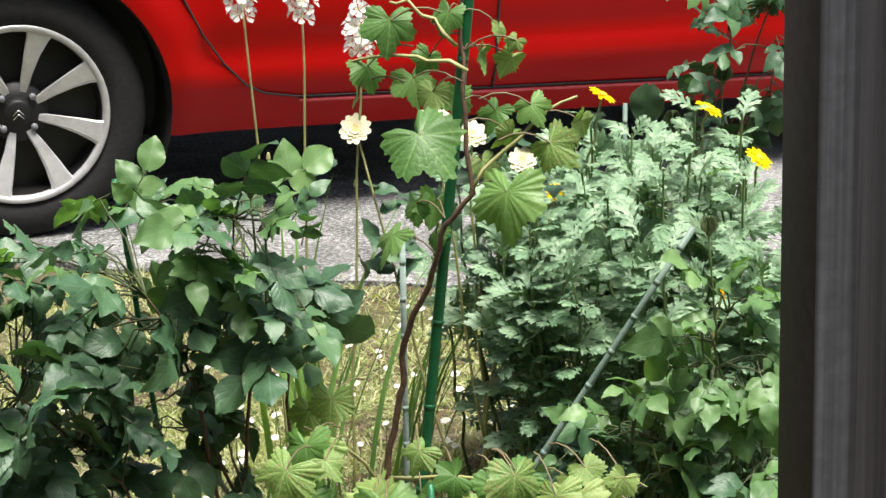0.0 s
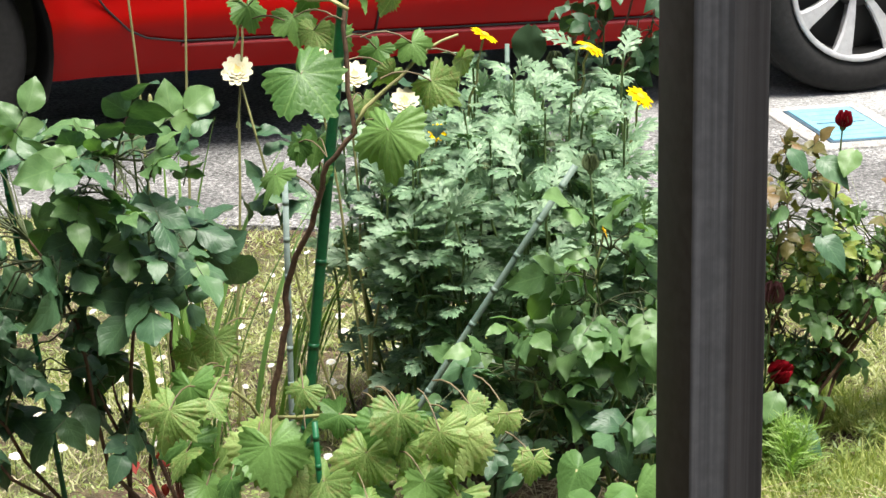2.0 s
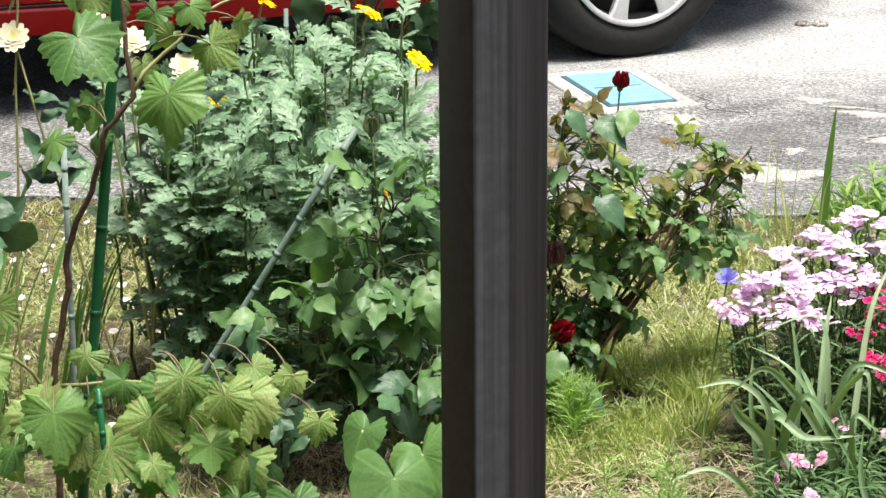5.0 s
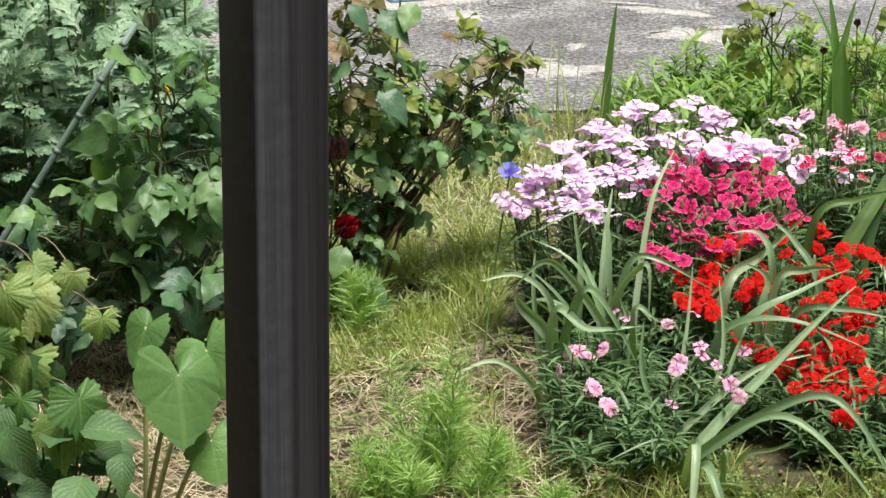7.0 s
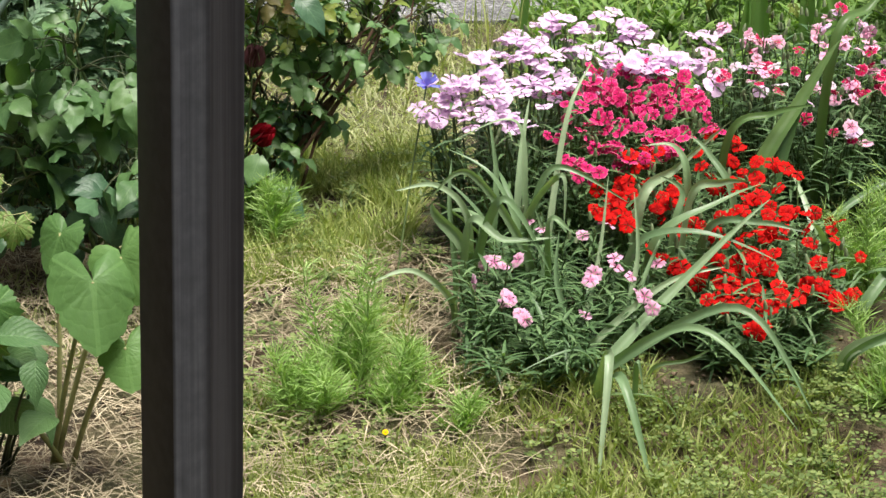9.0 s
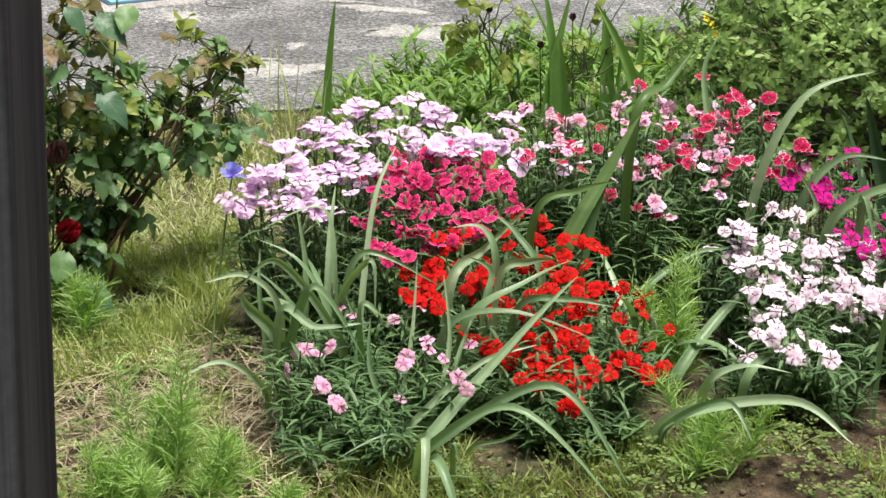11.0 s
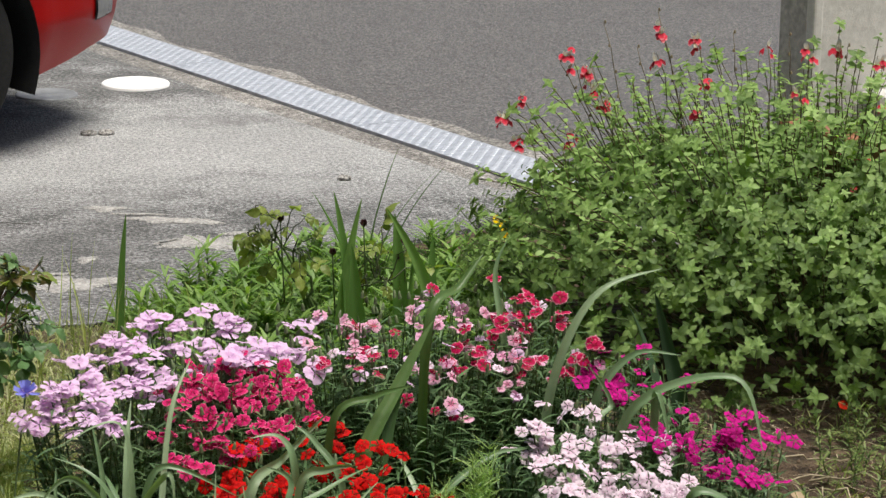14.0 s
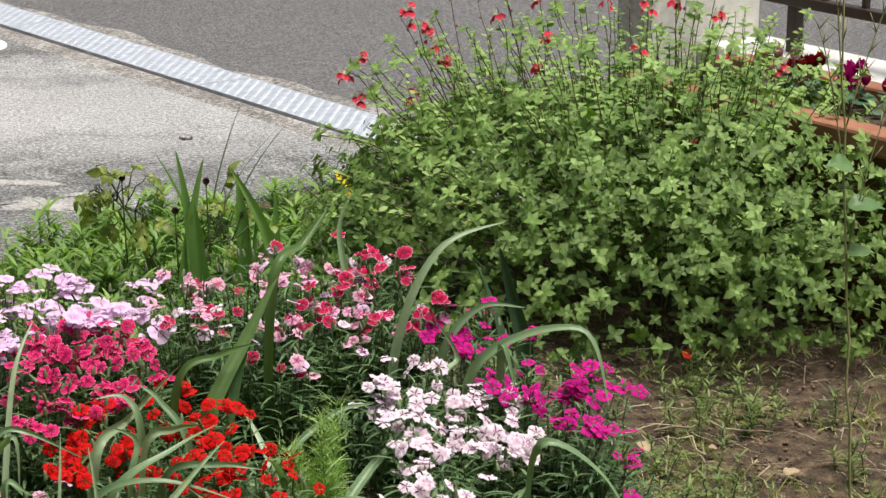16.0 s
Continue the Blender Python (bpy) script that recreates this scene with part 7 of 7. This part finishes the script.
        for h in range(3, 9):
            b = dome(0.003, 0.008, 6, 2)
            tall.append((b[0] + P[h] + (0.003 * (-1) ** h, 0, 0), b[1], b[2]))
    for k in range(95):
        a, q = r.uniform(0, 6.28), math.sqrt(r.random()) * 0.85
        if q * math.cos(a) > 0.45:
            continue
        p0 = c + (0.74 * q * math.cos(a), 0.45 * q * math.sin(a), 0.0)
        p0[2] = height(p0[0] - c[0], p0[1] - c[1]) - 0.08
        P = bend(p0, p0 + (r.normal(0, 0.03) + 0.05 * q * math.cos(a), r.normal(0, 0.02), r.uniform(0.14, 0.27)), 0.0, 10, 0.003, r)
        tall.append(tube(P, [0.0014, 0.0008], 4))
        for h in range(1, 10):
            for s in (0, math.pi):
                b = h * 1.57 + s + k
                young.append(frame_to(P[h], (math.cos(b), math.sin(b), 0.55), (0, -0.3, 1) + r.normal(0, 0.2, 3), r.uniform(0.018, 0.031) * (1.15 - 0.06 * h)))
    put("flower_stem", mesh_of("flower_stem", merge(tall), MAT_SHOOT), root)
    tagged(put("young_foliage", mesh_of("young_foliage", spread(salvia_blade(0), young), LEAF_SALVIA_YOUNG), root, None, "light yellow green young leaves"), kind="stuff")


salvia()


# ---- grass, weeds and litter ----
def scattered(n, region, r, keep):
    """Random places in a rectangle that a rule allows."""
    out = []
    while len(out) < n:
        x, y = r.uniform(region[0], region[1]), r.uniform(region[2], region[3])
        if keep is None or keep(x, y, r):
            out.append((x, y))
    return np.array(out)


def blades(name, label, n, region, length, width, material, seed, lean=0.35, category="grass", keep=None):
    r = np.random.default_rng(seed)
    base = leaf(1.0, [0.5, 0.42, 0.3, 0.02], 0.2, 0.25, across=1)
    base[0][:, 2] = -0.25 * base[0][:, 1] ** 2
    xy = scattered(n, region, r, keep)
    O = np.column_stack([xy, bed_height(xy[:, 0], xy[:, 1]) - 0.015])
    d = np.column_stack([r.normal(0, lean, (n, 2)), np.ones(n)])
    L = r.uniform(*length, n)
    M = frames(O, d, unit(r, n), L)
    M[:, :3, 0] *= (r.uniform(*width, n) / L)[:, None]
    ob = put(name, mesh_of(name, spread(base, M), material))
    return tagged(ob, label, category, kind="stuff")


def lumpy(x, y, f=2.2, z=0.0):
    return noise.noise((x * f, y * f, z)) + 0.5 * noise.noise((x * f * 3, y * f * 3, z + 5))


def on_soil(x, y):
    edge = 5.23 if x < 0.1 else 5.23 + (x - 0.1) * 0.79
    return y < edge


def in_bed(x, y):
    return -0.05 < x < 1.12 and 3.15 < y < 4.15


blades("lawn", "short yellowish green lawn grass with dry blades", 44000, (-2.3, 0.45, 4.0, 5.24), (0.014, 0.042), (0.0022, 0.004), GRASS_LAWN, 1, 1.5, "lawn", lambda x, y, r: on_soil(x, y) and (lumpy(x, y) > -0.25 or r.random() < 0.4))
blades("weedy_grass", "uneven weedy grass between flower beds", 13000, (-0.55, 0.2, 2.75, 4.4), (0.02, 0.07), (0.002, 0.0042), GRASS_WEED, 2, 0.7, "grass", lambda x, y, r: not in_bed(x, y) and lumpy(x, y, 3.1, 3) > 0.05 + (0.25 if y < 3.5 and x < -0.05 else 0) - 0.2 * (y > 3.7))
blades("weedy_grass", "thin weedy grass on the bed's front edge", 16000, (-0.35, 1.5, 2.75, 3.25), (0.02, 0.06), (0.002, 0.004), GRASS_WEED, 3, 0.7, "grass", lambda x, y, r: lumpy(x, y, 4.0, 9) > -0.15)
blades("weedy_grass", "thin grass and weeds over bare soil", 4200, (1.0, 2.6, 3.0, 4.75), (0.015, 0.05), (0.002, 0.004), GRASS_WEED, 4, 0.8, "grass", lambda x, y, r: not in_bed(x, y) and lumpy(x, y, 3.4, 13) > 0.12 - 0.25 * (y < 3.6))
blades("weedy_grass", "shaded weedy grass under rose bushes", 11000, (-2.0, -0.4, 3.3, 4.2), (0.012, 0.04), (0.002, 0.004), GRASS_LAWN, 5, 0.8, "grass", lambda x, y, r: lumpy(x, y, 3.0, 17) > -0.1)
blades("tall_grass", "lush bright green tall grass along the drive", 5600, (0.15, 1.12, 4.35, 5.7), (0.03, 0.085), (0.006, 0.012), LEAF_TALL, 6, 0.85, "grass", lambda x, y, r: on_soil(x, y - 0.03) and y > 4.25 + 0.3 * x and lumpy(x, y, 4, 21) > -0.2)
blades("tall_grass", "thin upright grass stems at the lawn's edge", 130, (-0.25, 0.4, 4.3, 5.2), (0.12, 0.25), (0.002, 0.004), GRASS_WEED, 7, 0.15, "grass")


def weeds(n, region, seed, keep, label):
    r = np.random.default_rng(seed)
    base = leaf(1.0, [0.1, 0.4, 0.48, 0.4, 0.1], 0.15, 0.1, across=2)
    xy = np.repeat(scattered(n, region, r, keep), 5, 0)
    a = np.tile(np.arange(5) * 1.26, n) + xy[:, 0] * 50
    d = np.column_stack([np.cos(a), np.sin(a), r.uniform(0, 0.6, n * 5)])
    z = bed_height(xy[:, 0], xy[:, 1]) + np.repeat(r.uniform(0, 0.03, n), 5)
    O = np.column_stack([xy, z]) + d * (0.004, 0.004, 0)
    ob = put("low_weeds", mesh_of("low_weeds", spread(base, frames(O, d, np.tile((0.0, 0.0, 1.0), (n * 5, 1)), r.uniform(0.0035, 0.009, n * 5))), LEAF_CLOVER))
    tagged(ob, label, "weeds", kind="stuff")


weeds(1300, (-0.6, 1.6, 2.75, 3.25), 1, lambda x, y, r: lumpy(x, y, 5, 31) > 0.1, "low clover like weeds on bare soil")
weeds(1100, (0.25, 1.35, 2.9, 3.34), 5, lambda x, y, r: lumpy(x, y, 6, 41) > -0.1, "low clover like weeds at the foot of the pinks")
weeds(600, (-0.45, 0.05, 3.2, 4.2), 2, lambda x, y, r: lumpy(x, y, 5, 33) > 0.1, "low clover like weeds in the grass path")
weeds(1100, (1.1, 2.5, 3.0, 4.5), 3, lambda x, y, r: lumpy(x, y, 5, 35) > 0.15, "low weeds on bare soil by the salvia")
weeds(900, (-2.2, -0.9, 3.2, 4.6), 4, lambda x, y, r: lumpy(x, y, 5, 37) > 0.05, "low weeds in the lawn")


def litter(n, region, seed, label, length=(0.02, 0.11)):
    r = np.random.default_rng(seed)
    base = leaf(1.0, [0.5, 0.5, 0.4, 0.2], 0.3, 0.06, across=1)
    xy = scattered(n, region, r, None)
    a = r.uniform(0, 6.28, n)
    d = np.column_stack([np.cos(a), np.sin(a), r.normal(0.05, 0.12, n)])
    L = length[0] + (length[1] - length[0]) * r.random(n) ** 2
    O = np.column_stack([xy, bed_height(xy[:, 0], xy[:, 1]) + r.uniform(-0.006, 0.008, n)])
    M = frames(O, d, np.tile((0.0, 0.0, 1.0), (n, 1)), L)
    M[:, :3, 0] *= (r.uniform(0.0008, 0.0021, n) / L)[:, None]
    ob = put("straw_litter", mesh_of("straw_litter", spread(base, M), MAT_STRAW))
    tagged(ob, label, "straw", kind="stuff")


litter(6000, (-0.75, 0.12, 2.75, 3.75), 1, "dry straw scattered over bare soil")
litter(1100, (1.1, 2.5, 3.0, 4.6), 2, "dry stalks scattered over soil by the salvia", (0.02, 0.09))
litter(1200, (-2.2, -0.6, 3.3, 4.6), 3, "dry straw in the lawn under roses")


def fallen_leaves():
    r = np.random.default_rng(6)
    vs = variants("dry_leaf", DRY_LEAF, rose_blade)
    for x, y in ((1.0, 3.1), (1.12, 3.22), (1.42, 3.9), (1.5, 3.75), (-0.6, 2.82), (-0.58, 2.9), (1.6, 4.1), (1.3, 3.95), (-1.0, 3.6), (-0.94, 3.7), (0.8, 3.08)):
        ob = put("fallen_leaf", vs[int(r.integers(4))], None, frame_to((x, y, float(bed_height(np.array(x), np.array(y))) + 0.006), (r.normal(), r.normal(), 0.1), (0, -0.1, 1), r.uniform(0.022, 0.036)))
        tagged(ob, "dry brown fallen leaf lying on bare soil", "leaf", "fallen leaves")


fallen_leaves()


def lawn_daisies():
    r = np.random.default_rng(8)
    root = thing("lawn_daisies", (-1.5, 4.1, 0), "scattered tiny white and pink lawn daisies", "lawn daisies")
    vs = variants("small_daisy", P_SNOW, lambda i: daisy_petals(13, 0.2, 0.05, 1, i), 2)
    stems = []
    for k in range(140):
        x, y = r.uniform(-1.95, -0.85), r.uniform(3.5, 4.9)
        z = r.uniform(0.02, 0.06)
        f = put("flower", vs[k % 2], root, turn_to((x, y, z), (r.normal(0, 0.2), -0.3, 0.9), r.uniform(0.006, 0.011), k))
        stems.append(tube([(x, y, -0.01), (x, y, z)], 0.0008, 4, False))
    tagged(put("stem", mesh_of("stem", merge(stems), MAT_STEM), root), kind="stuff")


lawn_daisies()


def small_red_plant():
    root = thing("red_seedling", (-1.2, 3.42, 0), "small plant with bright red withered leaves", "plant")
    r = np.random.default_rng(3)
    mat = leaf_mat("withered_red_leaf", (0.09, 0.008, 0.006), (0.2, 0.015, 0.01), (0.34, 0.04, 0.02), 0.6, 5, 0.3)
    for k in range(26):
        z = r.uniform(0.03, 0.27)
        p = np.array([-1.25 + 0.42 * (z - 0.06) + r.normal(0, 0.02), 3.4 + r.normal(0, 0.02), z])
        put("leaf", variants("leaf", mat, rose_blade)[k % 4], root, frame_to(p, unit(r), (0, -0.6, 0.7), r.uniform(0.016, 0.03)))
        put("twig", mesh_of("twig", tube(bend((-1.2, 3.42, 0), p, 0.02, 5), 0.0011, 4), MAT_REDSTEM), root)


small_red_plant()


def lone_flower(label, p, base, size, petal, n=1):
    r = np.random.default_rng(int(1e3 * abs(p[0])))
    root = thing("small_flower", base, label, "flower")
    for k in range(n):
        o = (p[0] + r.normal(0, 0.02) * (n > 1), p[1] + r.normal(0, 0.02) * (n > 1), p[2] + r.normal(0, 0.01) * (n > 1))
        put("flower", variants("pink_flower", petal, lambda i: flower5(0.05, 0.3, 0.66, 0.3, 0.05, i), 4)[k % 4], root, turn_to(o, (0, -0.6, 0.7), size))
        put("stem", mesh_of("stem", tube(bend(base, o, 0, 5), 0.0014, 4), MAT_STEM), root)


lone_flower("yellow flowers at the drive's edge", (1.065, 5.45, 0.125), (1.065, 5.46, 0), 0.013, P_YELLOW, 7)
lone_flower("single orange red flower near the soil", (1.505, 4.3, 0.05), (1.505, 4.32, 0), 0.011, P_ORANGE, 1)
lone_flower("small yellow flowers in weeds below white pinks", (0.955, 3.24, 0.035), (0.955, 3.25, 0), 0.009, P_YELLOW, 4)
lone_flower("tiny yellow flower in the weeds", (-0.07, 3.05, 0.03), (-0.07, 3.06, 0), 0.0045, P_YELLOW)


def seed_weed():
    r = np.random.default_rng(12)
    root = thing("seeding_weed", (1.44, 3.3, 0), "tall thin weed with slim seed pods", "weed")
    P = bend((1.44, 3.3, -0.01), (1.375, 3.325, 0.98), 0.0, 16, 0.002, r)
    parts = [tube(P, [0.0026, 0.0014], 5)]
    side = [bend(P[j], P[j] + (dx, 0.0, 0.22), 0.02, 8) for j, dx in ((8, 0.05), (10, -0.05), (11, 0.07), (12, -0.03))]
    parts += [tube(s, [0.0015, 0.0009], 4) for s in side]
    put("stem", mesh_of("stem", merge(parts), MAT_STRAWSTEM), root)
    pods = []
    for s in side + [P[11:]]:
        for q in s[2:]:
            for k in range(2):
                d = np.array([r.normal(0, 0.6), r.normal(0, 0.6), 1.0])
                pods.append(tube([q, q + d / np.linalg.norm(d) * 0.032], [0.0012, 0.0005], 4))
    put("seed_pod", mesh_of("seed_pod", merge(pods), MAT_STRAWSTEM), root)
    for k, (z, s) in enumerate(((0.6, 0.05), (0.66, 0.045), (0.53, 0.04))):
        put("leaf", variants("leaf", LEAF_ROSE_LIGHT, rose_blade)[k], root, frame_to((1.405, 3.31, z), ((-1) ** k, -0.3, 0.3), (0, -0.5, 0.8), s))


seed_weed()


def cyclamen(n, s, petal, seed):
    r = np.random.default_rng(seed)
    x, y, _ = nd(n, s)
    root = thing("cyclamen", (x, y, 0.375), "potted cyclamen with marbled leaves in a planter box", "cyclamen", "cyclamen in the planter")
    vs = variants("round_leaf", LEAF_ROSE, lambda i: lobed_leaf(1.0, 3, 0.05, 0.02, 0.06, 90 + i, 0.6, 0.2))
    for k in range(30):
        a, q = r.uniform(0, 6.28), r.uniform(0.01, 0.085)
        put("leaf", vs[k % 4], root, frame_to((x + q * math.cos(a), y + q * math.sin(a), 0.385 + 0.05 * r.random()), (math.cos(a), math.sin(a), -0.2), (0, -0.3, 0.9), r.uniform(0.018, 0.03)))
    fl = []
    for k in range(5):
        b = leaf(1.0, [0.15, 0.3, 0.34, 0.2, 0.03], 0.2, -0.2, across=2)
        M = np.array(Matrix.Rotation(k * 1.2566, 3, "Z") @ Matrix.Rotation(1.15, 3, "X"))
        fl.append((b[0] @ M.T, b[1], b[2]))
    me = mesh_of("flower", merge(fl), petal)
    stems = []
    for k in range(9):
        o = (x + r.normal(0, 0.035), y + r.normal(0, 0.03), 0.43 + 0.03 * r.random())
        put("flower", me, root, turn_to(o, (r.normal(0, 0.25), -0.2, 1), 0.034, k))
        put("stem", mesh_of("stem", tube([(x, y, 0.37), o], 0.0013, 4, False), MAT_REDSTEM), root)


cyclamen(3.93, -3.62, P_PURPLE, 1)
cyclamen(3.95, -3.85, P_LPINK, 2)
cyclamen(3.92, -3.74, P_ROSE, 3)
cyclamen(3.93, -3.42, P_MAGENTA, 4)


def leafy_weeds(n, region, height, seed, label, material, keep, size=1.0):
    """Upright leafy stems with narrow leaves."""
    r = np.random.default_rng(seed)
    stems, O, D, S = [], [], [], []
    for x, y in scattered(n, region, r, keep):
        h = r.uniform(*height)
        P = bend((x, y, -0.02), (x + r.normal(0, 0.02), y + r.normal(0, 0.02), h), 0, 6, 0.002, r)
        stems.append(tube(P, [0.0016, 0.001], 4, False))
        for q in np.linspace(0.15, 1.0, 9):
            p = P[0] + (P[-1] - P[0]) * q
            for _ in range(3):
                a = r.uniform(0, 6.28)
                O.append(p)
                D.append((math.cos(a), math.sin(a), 0.5 + 0.6 * q + r.normal(0, 0.25)))
                S.append(size * r.uniform(0.03, 0.065))
    M = frames(np.array(O), np.array(D), np.tile((0.0, 0.0, 1.0), (len(O), 1)), S)
    b = leaf(1.0, [0.04, 0.085, 0.09, 0.06, 0.006], 0.25, 0.35, across=2)
    root = thing("leafy_weeds", (np.mean(region[:2]), np.mean(region[2:]), 0), label, "weeds", kind="stuff")
    tagged(put("stem", mesh_of("stem", merge(stems), MAT_STEM), root), kind="stuff")
    tagged(put("foliage", mesh_of("foliage", spread(b, M), material), root), kind="stuff")


leafy_weeds(240, (0.2, 1.1, 4.45, 5.7), (0.04, 0.1), 1, "lush green leafy weeds behind the flower bed", LEAF_TALL, lambda x, y, r: on_soil(x, y - 0.02) and y > 4.3 + 0.3 * x)
leafy_weeds(90, (1.2, 1.75, 3.35, 4.3), (0.02, 0.075), 3, "yellow green seedlings on bare soil", LEAF_CLOVER, lambda x, y, r: lumpy(x, y, 5, 35) > 0.0, 0.4)
leafy_weeds(14, (-0.3, 0.0, 3.5, 4.2), (0.02, 0.045), 2, "small leafy weeds in the grass path", LEAF_CLOVER, lambda x, y, r: True, 0.5)


def clods(n, region, seed, label):
    """Crumbs of soil lying on the bed and path."""
    r = np.random.default_rng(seed)
    xy = scattered(n, region, r, None)
    V = np.array([(1, 0, 0), (-1, 0, 0), (0, 1, 0), (0, -1, 0), (0, 0, 0.8), (0, 0, -0.8)]) * r.uniform(0.7, 1.2, (6, 1))
    F = [(0, 2, 4), (2, 1, 4), (1, 3, 4), (3, 0, 4), (2, 0, 5), (1, 2, 5), (3, 1, 5), (0, 3, 5)]
    S = 0.0015 + 0.005 * r.random(n) ** 3
    O = np.column_stack([xy, bed_height(xy[:, 0], xy[:, 1]) - 0.008])
    W, FF, U = spread((V, F, np.zeros((6, 2))), frames(O, unit(r, n), unit(r, n), S))
    FF = FF[:, :3]
    ob = put("soil_crumbs", mesh_of("soil_crumbs", (W, FF, U), MAT_CRUMB, False))
    tagged(ob, label, "soil", kind="stuff")


clods(6000, (1.0, 2.4, 3.0, 4.7), 1, "loose dark crumbs of soil beside the salvia")
clods(5000, (-0.8, 1.3, 2.75, 3.9), 2, "loose dark crumbs of soil in the bed and path")


def dead_twigs():
    r = np.random.default_rng(44)
    for k, (x, y, a, L) in enumerate(((1.22, 3.95, 0.4, 0.2), (1.3, 3.8, 1.2, 0.16), (1.35, 4.02, -0.3, 0.22), (1.45, 3.7, 1.35, 0.12), (1.28, 4.1, 0.1, 0.18), (1.4, 3.88, 2.2, 0.14), (-0.3, 3.1, 0.3, 0.18), (-0.4, 3.3, -0.5, 0.2), (-0.2, 3.45, 0.2, 0.22))):
        P = bend((x, y, 0.002), (x + L * math.cos(a), y + L * math.sin(a), 0.006), 0.012, 8, 0.006, r)
        P[:, 2] = np.clip(P[:, 2], 0.0, 1)
        ob = put("dead_twig", mesh_of("dead_twig", tube(P, [0.0024, 0.0012], 5), MAT_STRAW))
        tagged(ob, "dry pale twig lying on bare soil", "twig", "dead twigs")


dead_twigs()
